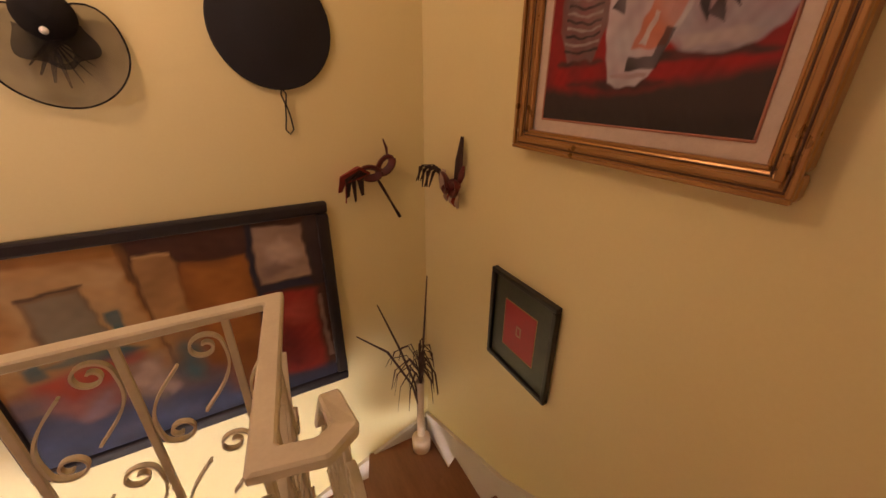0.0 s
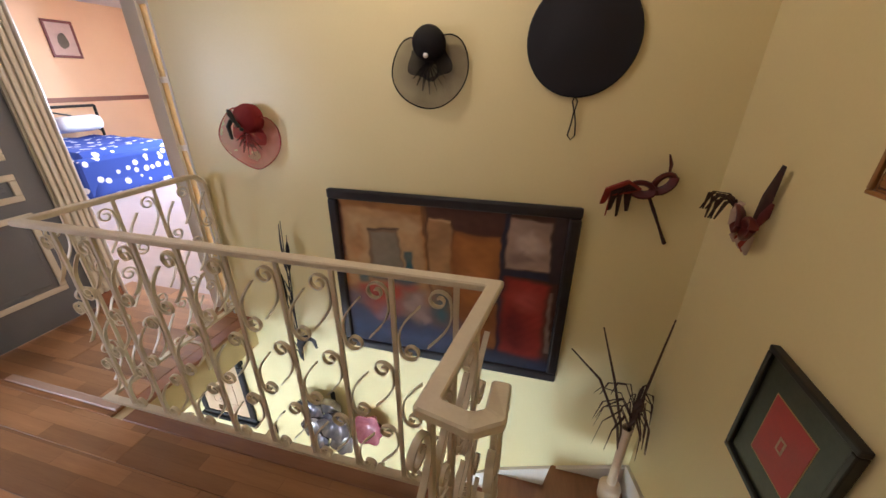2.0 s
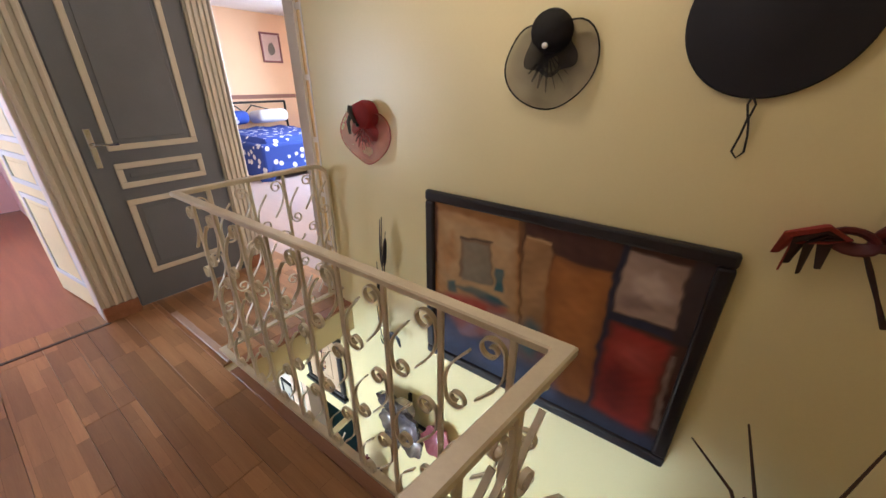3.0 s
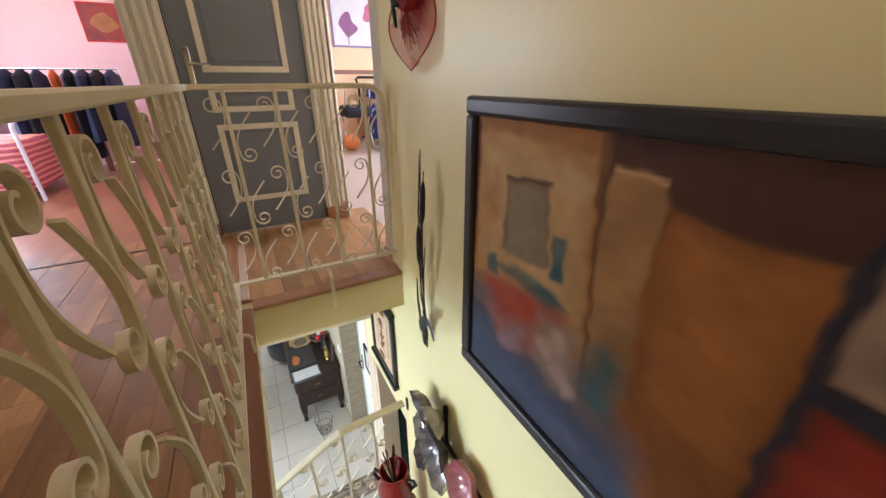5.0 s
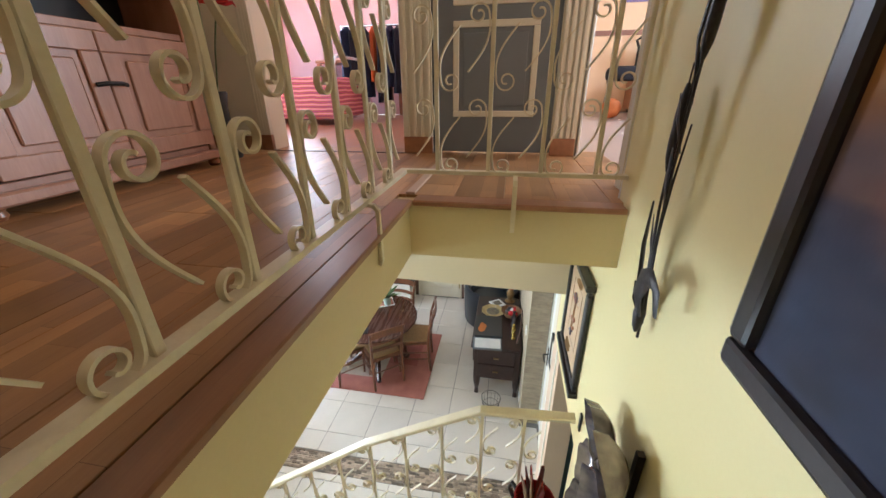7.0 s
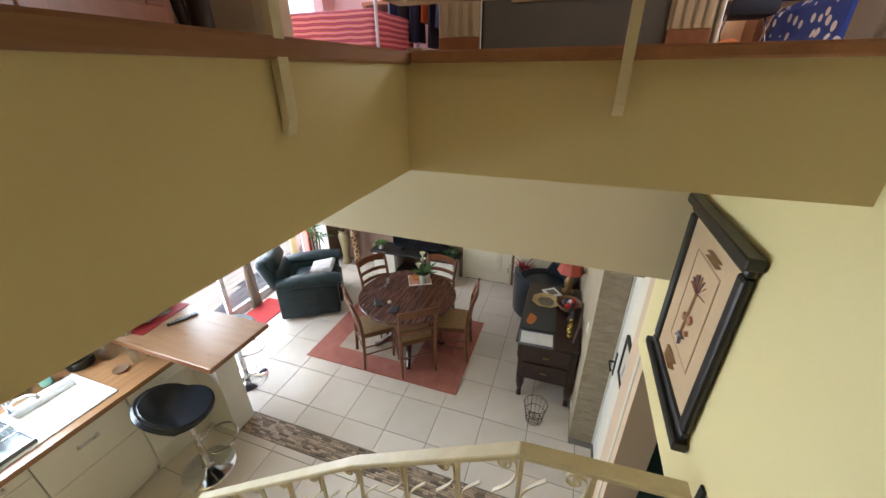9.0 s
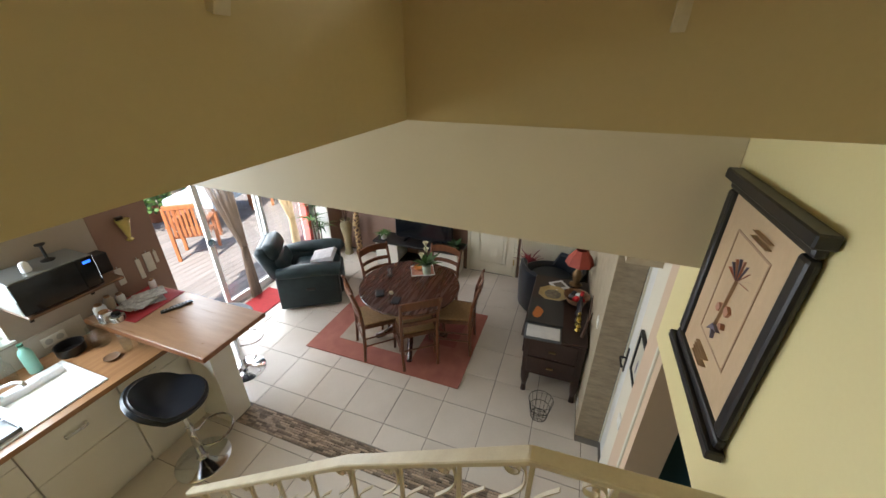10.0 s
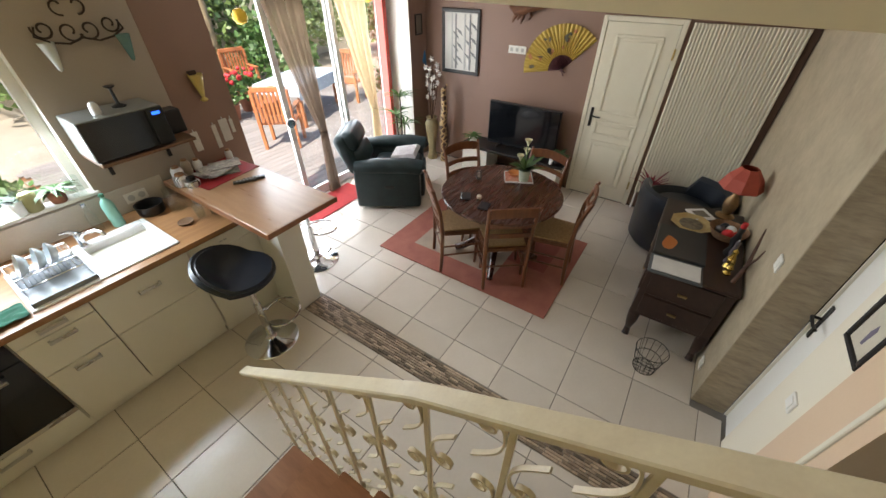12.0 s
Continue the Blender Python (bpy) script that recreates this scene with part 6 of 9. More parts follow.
jar("steel_pan", (-1.46, -2.12, 0.92), [(0.085, 0), (0.090, 0.01), (0.092, 0.075), (0.096, 0.078), (0.088, 0.075), (0.084, 0.012), (0.0001, 0.010)], M_BLACK, "dark saucepan beside the wall", "pan")
jar("coffee_pot", (-1.76, -1.98, 0.92), [(0.06, 0), (0.062, 0.02), (0.045, 0.10), (0.055, 0.17), (0.05, 0.18), (0.0001, 0.19)], M_STEEL, "steel coffee pot under the bar", "pot", (0.18, 0.03, 0.03, M_BLACK))
cl = thing("dish_cloth", (-0.48, -1.60, 0.922), "crumpled dark green dish cloth", "cloth")
bm = bmesh.new()
bmesh.ops.create_grid(bm, x_segments=16, y_segments=14, size=0.5)
for v in bm.verts:
    v.co = Vector((v.co.x * 0.20, v.co.y * 0.15, 0.018 + 0.016 * noise.noise(Vector((v.co.x * 5, v.co.y * 5, 3)))))
bmesh.ops.solidify(bm, geom=list(bm.faces), thickness=0.004)
part("cloth_sheet", bm, mat("green_cloth", (0.015, 0.12, 0.07), (0.01, 0.07, 0.04), 0.9, 20, 0.4, 200), cl, "", True)

# socket, window, shelf, microwave
so = thing("double_socket", (-1.45, YK + 0.012, 1.02), "white double wall socket", "socket")
part("plate", boxes((-0.075, 0.075, 0, 0.010, -0.04, 0.04), bevel=0.003), M_WHITE, so)
for x in (-0.036, 0.036):
    bm = bmesh.new()
    rod(bm, (x, 0.0101, 0), (x, 0.012, 0), 0.024, seg=20)
    part("socket_face", bm, mat("socket_grey", (0.55, 0.54, 0.52), None, 0.5), so)
win = tagged(new("window_kitchen"), "white framed kitchen window above the sink", "window", "", "structure")
WX0, WX1, WZ0, WZ1 = -1.25, -0.10, 1.13, 2.16
bm = boxes((WX0, WX0 + 0.065, YK - 0.15, YK - 0.09, WZ0, WZ1), (WX1 - 0.065, WX1, YK - 0.15, YK - 0.09, WZ0, WZ1), (WX0 + 0.065, WX1 - 0.065, YK - 0.15, YK - 0.09, WZ0, WZ0 + 0.06), (WX0 + 0.065, WX1 - 0.065, YK - 0.15, YK - 0.09, WZ1 - 0.06, WZ1), (-0.70, -0.65, YK - 0.15, YK - 0.09, WZ0 + 0.06, WZ1 - 0.06), bevel=0.004)
part("window_frame", bm, M_WHITE, win)
part("window_sill", boxes((WX0 - 0.02, WX1 + 0.02, YK - 0.09, YK + 0.025, WZ0, WZ0 + 0.022), bevel=0.004), M_WHITE, win)
for x0, x1 in ((WX0 + 0.065, -0.70), (-0.65, WX1 - 0.065)):
    p = part("pane", boxes((x0, x1, YK - 0.123, YK - 0.119, WZ0 + 0.06, WZ1 - 0.06)), glass_mat("window_glass"), win)
    p.visible_shadow = False
part("reveal", boxes((WX0 - 0.0, WX0 + 0.004, YK - 0.09, YK, WZ0 + 0.022, WZ1)), M_WHITE, win)
sh = thing("wall_shelf", (0, 0, 0), "dark wooden shelf under the microwave", "shelf")
part("board", boxes((-1.90, -1.30, YK + 0.001, -1.93, 1.393, 1.415), bevel=0.003), mat("dark_shelf_wood", (0.16, 0.085, 0.045), (0.11, 0.055, 0.03), 0.45, 6, 0.1, 50), sh)
for x in (-1.80, -1.40):
    part("shelf_bracket", boxes((x - 0.012, x + 0.012, YK + 0.001, -2.02, 1.37, 1.385), (x - 0.012, x + 0.012, YK + 0.001, YK + 0.016, 1.22, 1.37)), M_DARKIRON, sh)
mw = thing("microwave", (0.04, 0, 1.415), "silver microwave oven with a dark glass door", "microwave")
part("case", boxes((-1.81, -1.33, YK + 0.03, -1.945, 0.012, 0.265), bevel=0.006), mat("silver_case", (0.24, 0.24, 0.22), None, 0.35, 5, 0.03, 80, metal=0.5), mw)
part("door", boxes((-1.70, -1.332, -1.945, -1.925, 0.016, 0.262), bevel=0.004), M_BLKGL, mw, "black glass door")
part("control_panel", boxes((-1.808, -1.704, -1.945, -1.927, 0.016, 0.262), bevel=0.003), M_BLKGL, mw)
part("display", boxes((-1.785, -1.735, -1.927, -1.925, 0.215, 0.235)), mat("blue_display", (0.02, 0.12, 0.9), None, 0.4, emit=1.2), mw, "lit blue display")
for x in (-1.78, -1.36):
    for y in (-2.2, -1.98):
        part("foot", boxes((x - 0.012, x + 0.012, y - 0.012, y + 0.012, 0, 0.012)), M_BLACK, mw)
jar("egg_timer", (-1.45, -2.05, 1.68), [(0.026, 0), (0.030, 0.01), (0.026, 0.06), (0.014, 0.075), (0.0001, 0.078)], M_CERAM, "small white figure on the microwave", "ornament")
jar("candlestick", (-1.60, -2.12, 1.68), [(0.04, 0), (0.042, 0.006), (0.010, 0.02), (0.008, 0.11), (0.030, 0.125), (0.032, 0.13), (0.0001, 0.13)], M_DARKIRON, "dark candlestick on the microwave", "candlestick")
cam_box = thing("black_radio", (-1.90, -2.17, 1.415), "small black radio beside the microwave", "radio")
part("case", boxes((-0.04, 0.07, -0.06, 0.06, 0, 0.17), bevel=0.006), M_BLACK, cam_box)

sc = thing("iron_wall_sconce", (-1.64, YK + 0.004, 2.07), "wrought-iron wall sconce with glass cones", "sconce")


def curl(cx, cz, r, a0, turns, flip=1, y=0.02):
    return [(cx + flip * r * (1 - 0.7 * i / 24) * math.cos(radians(a0) + 2 * math.pi * turns * i / 24), y, cz + r * (1 - 0.7 * i / 24) * math.sin(radians(a0) + 2 * math.pi * turns * i / 24)) for i in range(25)]


M_RUST = mat("brown_wrought_iron", (0.06, 0.035, 0.02), (0.03, 0.018, 0.012), 0.5, 20, 0.3, 120, metal=0.4)
for f in (-1, 1):
    for c in (curl(f * 0.05, 0.04, 0.06, 200, 1.1, f), curl(f * 0.17, 0.06, 0.055, 20, -1.2, f), curl(f * 0.045, 0.17, 0.05, 260, 0.7, f), [(0, 0.02, 0.0), (f * 0.08, 0.025, -0.025), (f * 0.16, 0.03, -0.01), (f * 0.23, 0.04, 0.03), (f * 0.21, 0.05, 0.08)]):
        bm = bmesh.new()
        sweep(bm, c, 0.006, 6)
        part("scrollwork", bm, M_RUST, sc, "", True)
    bm = bmesh.new()
    lathe(bm, [(0.0001, -0.16), (0.012, -0.15), (0.042, 0.0), (0.040, 0.0), (0.010, -0.145)], 20, (f * 0.20, 0.06, 0.0))
    part("glass_cone", bm, mat("milky_glass", (0.62, 0.64, 0.60), None, 0.15, 5, 0.02, 40) if f > 0 else mat("teal_glass", (0.14, 0.26, 0.24), None, 0.15, 5, 0.02, 40), sc, "", True)
ys = thing("yellow_wall_lamp", (-2.19, YK + 0.004, 1.56), "yellow glass cone wall lamp", "wall lamp")
bm = bmesh.new()
lathe(bm, [(0.020, 0.0), (0.030, 0.012), (0.012, 0.03), (0.020, 0.06), (0.052, 0.19), (0.054, 0.20), (0.048, 0.19), (0.0001, 0.07)], 24, (0, 0.06, 0))
part("shade", bm, mat("amber_glass", (0.58, 0.46, 0.14), (0.50, 0.38, 0.11), 0.25, 6, 0.05, 60), ys, "", True)
part("bracket", boxes((-0.03, 0.03, 0, 0.03, 0.19, 0.22), bevel=0.004), M_RUST, ys)

# bar
post = tagged(new("wall_bar"), "white low wall carrying the bar", "wall", "", "structure")
part("core", boxes((-2.07, -1.862, -2.28, -1.19, 0.0, 1.008)), M_WHITE, post)
bar_top = thing("breakfast_bar", (0, 0, 0), "pale oak bar top on a low white wall", "bar")
bm = boxes((-2.26, -1.665, YK + 0.006, -0.915, 1.010, 1.052), bevel=0.006)
part("board", bm, M_BARTOP, bar_top)
part("edge_strip", boxes((-2.262, -1.663, -0.917, -0.911, 1.012, 1.050), (-1.667, -1.661, YK + 0.01, -0.917, 1.012, 1.050)), M_TREAD, bar_top, "dark edge strip")
M_REDMAT = mat("red_placemat", (0.36, 0.02, 0.025), (0.28, 0.015, 0.02), 0.7, 14, 0.3, 180)
pm = thing("red_placemat", (-1.98, -2.03, 1.053), "red placemat under newspapers", "placemat", rz=6)
part("mat_sheet", boxes((-0.26, 0.22, -0.22, 0.20, 0, 0.004)), M_REDMAT, pm)
M_PAPER = mat("newsprint", (0.60, 0.58, 0.54), (0.24, 0.23, 0.22), 0.8, 26, 0.1, 140)
rnd = random.Random(9)
for i in range(6):
    nw = thing("newspaper", (-2.03 + rnd.uniform(-0.06, 0.08), -1.98 + rnd.uniform(-0.10, 0.08), 1.058 + 0.008 * i), "folded newspaper lying on the bar", "newspaper", "papers on the bar", rnd.uniform(-30, 35))
    bm = bmesh.new()
    bmesh.ops.create_grid(bm, x_segments=8, y_segments=6, size=0.5)
    for v in bm.verts:
        v.co = Vector((v.co.x * 0.24, v.co.y * 0.17, 0.006 + 0.006 * noise.noise(Vector((v.co.x * 3, v.co.y * 3, i)))))
    bmesh.ops.solidify(bm, geom=list(bm.faces), thickness=0.006)
    part("sheet", bm, M_PAPER, nw)
for i, x in enumerate((-2.02, -2.09)):
    rc = thing("remote_control", (x, -1.70 + 0.02 * i, 1.053), "black remote control on the bar", "remote control", "", 62)
    part("case", boxes((-0.022, 0.022, -0.085, 0.085, 0, 0.018), bevel=0.006), M_BLACK, rc)
    for k in range(5):
        part("button", boxes((-0.012, 0.012, -0.06 + 0.026 * k, -0.048 + 0.026 * k, 0.018, 0.0205)), mat("grey_button", (0.25, 0.25, 0.26), None, 0.5), rc)
for i, (x, y, r, h, m, nm) in enumerate(((-1.75, -2.16, 0.045, 0.11, M_CERAM, "sugar_jar"), (-1.84, -2.19, 0.035, 0.13, mat("beige_pot", (0.48, 0.40, 0.30), None, 0.4), "spice_jar"), (-1.93, -2.20, 0.035, 0.10, M_CERAM, "spice_jar"), (-1.72, -2.05, 0.055, 0.09, M_STEEL, "steel_bowl"), (-2.20, -2.19, 0.03, 0.09, M_CERAM, "spice_jar"))):
    jar(nm, (x, y, 1.052), [(r * 0.8, 0), (r, 0.01), (r, h * 0.8), (r * 0.7, h), (0.0001, h)], m, "small pale kitchen jar on the bar", "jar", (h, r * 0.6, 0.012, M_WORK))
for i, (x, z, w, h) in enumerate(((-2.03, 1.26, 0.055, 0.16), (-2.20, 1.25, 0.04, 0.20), (-2.29, 1.28, 0.075, 0.19), (-2.36, 1.30, 0.03, 0.12))):
    ht = thing("hanging_card", (x, YK + 0.005, z), "pale card hung on the brown pier", "card", "cards on the pier")
    part("card_sheet", boxes((-w / 2, w / 2, 0, 0.006, -h / 2, h / 2), bevel=0.002), mat("pale_card", (0.66, 0.62, 0.55), None, 0.6, 12, 0.05, 90), ht)
    bm = bmesh.new()
    rod(bm, (0, 0.003, h / 2), (0, 0.003, h / 2 + 0.02), 0.004)
    part("nail", bm, M_STEEL, ht)


def leaves(bm, at, n, L, w, seed, droop=0.5, up=0.6, spread=1.0):
    """Long curved leaves from one root."""
    rnd = random.Random(seed)
    for k in range(n):
        a = 2 * math.pi * k / n + rnd.uniform(-0.3, 0.3)
        l = L * rnd.uniform(0.65, 1.1)
        e = up * rnd.uniform(0.6, 1.25)
        prev = None
        for i in range(7):
            s = i / 6
            rr = l * s * spread * math.cos(e * (1 - s * droop))
            zz = l * (math.sin(e) * s - droop * 0.75 * s * s)
            ww = w * math.sin(math.pi * (0.12 + 0.86 * s)) * 0.5
            c = Vector((at[0] + rr * math.cos(a), at[1] + rr * math.sin(a), at[2] + zz))
            sd = Vector((-math.sin(a), math.cos(a), 0)) * ww
            cur = (bm.verts.new(c - sd), bm.verts.new(c + Vector((0, 0, -ww * 0.4))), bm.verts.new(c + sd))
            if prev:
                bm.faces.new((prev[0], prev[1], cur[1], cur[0]))
                bm.faces.new((prev[1], prev[2], cur[2], cur[1]))
            prev = cur


M_LEAF = mat("green_leaf", (0.085, 0.17, 0.04), (0.045, 0.10, 0.022), 0.45, 12, 0.2, 60, island=0.25)
M_LEAFD = mat("dark_leaf", (0.035, 0.075, 0.025), (0.018, 0.042, 0.014), 0.4, 12, 0.2, 60, island=0.25)
M_POTT = mat("terracotta_pot", (0.34, 0.14, 0.075), (0.26, 0.10, 0.055), 0.75, 14, 0.3, 60)
M_SOIL = mat("potting_soil", (0.03, 0.02, 0.014), None, 0.95, 30, 0.6, 90)


def potted(name, at, r, h, L, n, m, pm, label, w=0.03, up=0.8, droop=0.6, seed=1):
    p = thing(name, at, label, "plant")
    bm = bmesh.new()
    lathe(bm, [(r * 0.72, 0), (r * 0.75, 0.005), (r, h), (r * 1.06, h), (r * 1.06, h * 0.86), (r * 0.92, h * 0.92), (0.0001, h * 0.9)], 22)
    part("pot", bm, pm, p, "", True)
    bm = bmesh.new()
    leaves(bm, (0, 0, h * 0.85), n, L, w, seed, droop, up)
    part("foliage", bm, m, p, "", True)
    return p


potted("window_plant", (-1.06, YK - 0.02, 1.152), 0.055, 0.09, 0.17, 26, M_LEAF, M_POTT, "small green plant on the window sill", 0.028, 0.7, 0.8, 4)
potted("window_plant", (-0.86, YK - 0.02, 1.152), 0.05, 0.10, 0.10, 14, M_LEAFD, M_CERAM, "small plant in a white pot on the sill", 0.03, 0.9, 0.6, 5)
jar("sill_jar", (-0.93, YK - 0.01, 1.152), [(0.04, 0), (0.045, 0.01), (0.045, 0.11), (0.03, 0.13), (0.0001, 0.13)], mat("olive_jar", (0.30, 0.28, 0.12), None, 0.3), "olive jar on the window sill", "jar")
jar("sill_glass", (-1.17, YK - 0.01, 1.152), [(0.035, 0), (0.04, 0.01), (0.04, 0.14), (0.0001, 0.14)], M_CLEAR, "glass jar on the window sill", "jar")


# ---- bar stools ----
M_LEATHER = mat("black_leather", (0.014, 0.019, 0.028), (0.008, 0.011, 0.017), 0.33, 9, 0.25, 80)


def bar_stool(at, rz, label):
    s = thing("bar_stool", at, label, "stool", "bar stools", rz)
    bm = bmesh.new()
    lathe(bm, [(0.205, 0.0), (0.208, 0.006), (0.19, 0.014), (0.10, 0.026), (0.045, 0.045), (0.030, 0.07), (0.030, 0.09)], 40)
    part("base_plate", bm, M_CHROME, s, "chrome disc base", True)
    bm = bmesh.new()
    rod(bm, (0, 0, 0.08), (0, 0, 0.42), 0.027, seg=18)
    rod(bm, (0, 0, 0.40), (0, 0, 0.66), 0.018, seg=18)
    part("column", bm, M_CHROME, s, "chrome column", True)
    bm = bmesh.new()
    sweep(bm, [(0.03, 0, 0.33)] + [(0.15 * math.sin(a), 0.06 + 0.13 * -math.cos(a) + 0.10, 0.31) for a in (0.3 + 5.68 * k / 14 for k in range(15))] + [(-0.03, 0, 0.33)], 0.009, 8)
    part("footrest", bm, M_CHROME, s, "", True)
    bm = bmesh.new()
    n, mrow = 28, 9
    rows = []
    for j in range(mrow):
        q = j / (mrow - 1)
        ring = []
        for k in range(n):
            a = 2 * math.pi * k / n
            x, y = 0.235 * q * math.cos(a), 0.215 * q * math.sin(a)
            back = max(0.0, -math.sin(a)) ** 1.1
            z = 0.022 * q * q + back ** 0.7 * (q ** 4.5) * 0.15 + max(0, math.sin(a)) * -0.02 * q ** 3
            ring.append(bm.verts.new((x, y - 0.03 * back * q ** 3, 0.735 + z)))
        rows.append(ring)
    for a, b in zip(rows[1:], rows[2:]):
        for k in range(n):
            bm.faces.new((a[k], a[(k + 1) % n], b[(k + 1) % n], b[k]))
    cen = bm.verts.new((0, 0, 0.735))
    for k in range(n):
        bm.faces.new((cen, rows[1][k], rows[1][(k + 1) % n]))
    for v in rows[0]:
        bm.verts.remove(v)
    bmesh.ops.recalc_face_normals(bm, faces=bm.faces)
    bmesh.ops.solidify(bm, geom=list(bm.faces), thickness=0.058)
    bmesh.ops.bevel(bm, geom=[e for e in bm.edges if e.calc_face_angle(0) > 1.0], offset=0.018, segments=3, affect="EDGES")
    part("seat", bm, M_LEATHER, s, "black leather shell seat", True)
    bm = bmesh.new()
    lathe(bm, [(0.02, 0.655), (0.07, 0.665), (0.09, 0.69)], 20)
    part("seat_plate", bm, M_BLACK, s, "", True)
    return s


bar_stool((-1.515, -1.14, 0), 42, "black leather bar stool with a chrome disc base")
bar_stool((-2.42, -1.62, 0), 100, "black leather bar stool behind the bar")

# ---- living room: doors, radiator, glazing ----
M_IVORY = mat("ivory_door_paint", (0.80, 0.75, 0.60), (0.76, 0.70, 0.55), 0.38, 4, 0.06, 90)
ld = panel_door("door_living", (XL + 0.045, 0.065, 0.012), 90, 0.685, 1.95, M_IVORY, M_IVORY, "ivory panelled living room door with a black handle", ((0.16, 0.72), (0.78, 0.96), (1.04, 1.84)), 0.03)
lever(ld, 0.055, 0.98, M_DARKIRON)
for z in (0.25, 1.7):
    part("hinge", boxes((0.682, 0.700, -0.016, 0, z - 0.05, z + 0.05), bevel=0.003), mat("brass", (0.55, 0.40, 0.16), None, 0.3, metal=1.0), ld)
solid("trim_living_door", boxes((XL, XL + 0.05, 0.015, 0.062, 0, 2.01), (XL, XL + 0.05, 0.753, 0.80, 0, 2.01), (XL, XL + 0.05, 0.062, 0.753, 1.965, 2.01), bevel=0.004), M_IVORY, "ivory frame of the living room door", "trim")
rad = thing("radiator", (XL + 0.03, 0, 0), "tall white ribbed radiator on the wall", "radiator")
part("back_panel", boxes((0.0, 0.02, 0.84, 1.71, 0.22, 1.99)), M_IVORY, rad)
for i in range(29):
    y = 0.855 + 0.030 * i
    bm = bmesh.new()
    box(bm, 0.02, 0.046, y - 0.0105, y + 0.0105, 0.22, 1.99, bevel=0.005)
    part("rib", bm, M_IVORY, rad)
for y in (0.86, 1.69):
    bm = bmesh.new()
    rod(bm, (0.03, y, 0.0), (0.03, y, 0.23), 0.012)
    part("pipe", bm, M_WHITE, rad)
solid("trim_radiator", boxes((XL + 0.001, XL + 0.03, 1.715, 1.775, 0.0, 2.05)), mat("dark_brown_board", (0.10, 0.05, 0.035), None, 0.5), "dark brown board beside the radiator", "trim")
nd = tagged(new("door_passage"), "narrow white door with a black handle", "door", "", "structure")
nd.matrix_basis = pose(-2.81, 1.992, 0.01)
part("leaf", boxes((0.0, 0.205, 0, 0.04, 0, 1.905), bevel=0.003), M_WHITE, nd)
part("strip", boxes((-0.010, 0.0, -0.014, 0.03, 0, 1.905), bevel=0.002), M_TRIM, nd)
lever(nd, 0.045, 1.0, M_DARKIRON)
sw = thing("light_switch", (-2.41, 1.975, 0.76), "white square light switch", "switch")
part("plate", boxes((-0.042, 0.042, -0.010, 0, -0.042, 0.042), bevel=0.003), M_WHITE, sw)
part("rocker", boxes((-0.026, 0.026, -0.014, -0.010, -0.026, 0.026), bevel=0.002), M_WHITE, sw)
for x, z in ((-3.0, 1.13), (-3.06, 0.14)):
    sw2 = thing("wall_socket", (x, YS - 0.001, z), "white plate on the stone-effect wall", "socket", "plates on the stone wall")
    part("plate", boxes((-0.042, 0.042, -0.010, 0, -0.042, 0.042), bevel=0.003), M_WHITE, sw2)
    part("insert", boxes((-0.024, 0.024, -0.013, -0.010, -0.024, 0.024), bevel=0.002), M_WHITE, sw2)

slide = tagged(new("window_terrace"), "white framed sliding terrace door, one side open", "window", "", "structure")
M_ALU = mat("white_aluminium", (0.74, 0.74, 0.72), None, 0.35, 4, 0.03, 60)
part("window_frame", boxes((-4.98, -2.45, YG - 0.06, YG + 0.05, 0.0, 0.025), (-4.98, -2.45, YG - 0.06, YG + 0.05, 2.22, 2.28), (-2.49, -2.44, YG - 0.06, YG + 0.05, 0.025, 2.22), (-4.98, -4.93, YG - 0.06, YG + 0.05, 0.025, 2.22)), M_ALU, slide)
for x0, x1, y in ((-4.10, -3.17, YG + 0.02), (-4.93, -4.02, YG - 0.03)):
    sash = part("sash", boxes((x1 - 0.065, x1, y - 0.02, y + 0.02, 0.03, 2.22), (x0, x0 + 0.055, y - 0.02, y + 0.02, 0.03, 2.22), (x0 + 0.055, x1 - 0.065, y - 0.02, y + 0.02, 0.03, 0.12), (x0 + 0.055, x1 - 0.065, y - 0.02, y + 0.02, 2.15, 2.22), bevel=0.003), M_ALU, slide)
    p = part("pane", boxes((x0 + 0.055, x1 - 0.065, y - 0.003, y + 0.003, 0.12, 2.15)), glass_mat("window_glass"), sash)
    p.visible_shadow = False
bm = bmesh.new()
lathe(bm, [(0.05, 0), (0.055, 0.006), (0.05, 0.014), (0.030, 0.014), (0.028, 0.004), (0.0001, 0.004)], 24)
b = part("pull", bm, M_CHROME, slide, "round recessed pull", True)
b.matrix_basis = pose(-3.20, YG + 0.042, 1.0, -90, 0, 0)
part("red_post", boxes((-4.93, -4.86, YG - 0.02, YG + 0.10, 0.03, 2.26)), mat("red_lacquer", (0.55, 0.06, 0.035), None, 0.4, 5, 0.05, 60), slide, "red painted post")


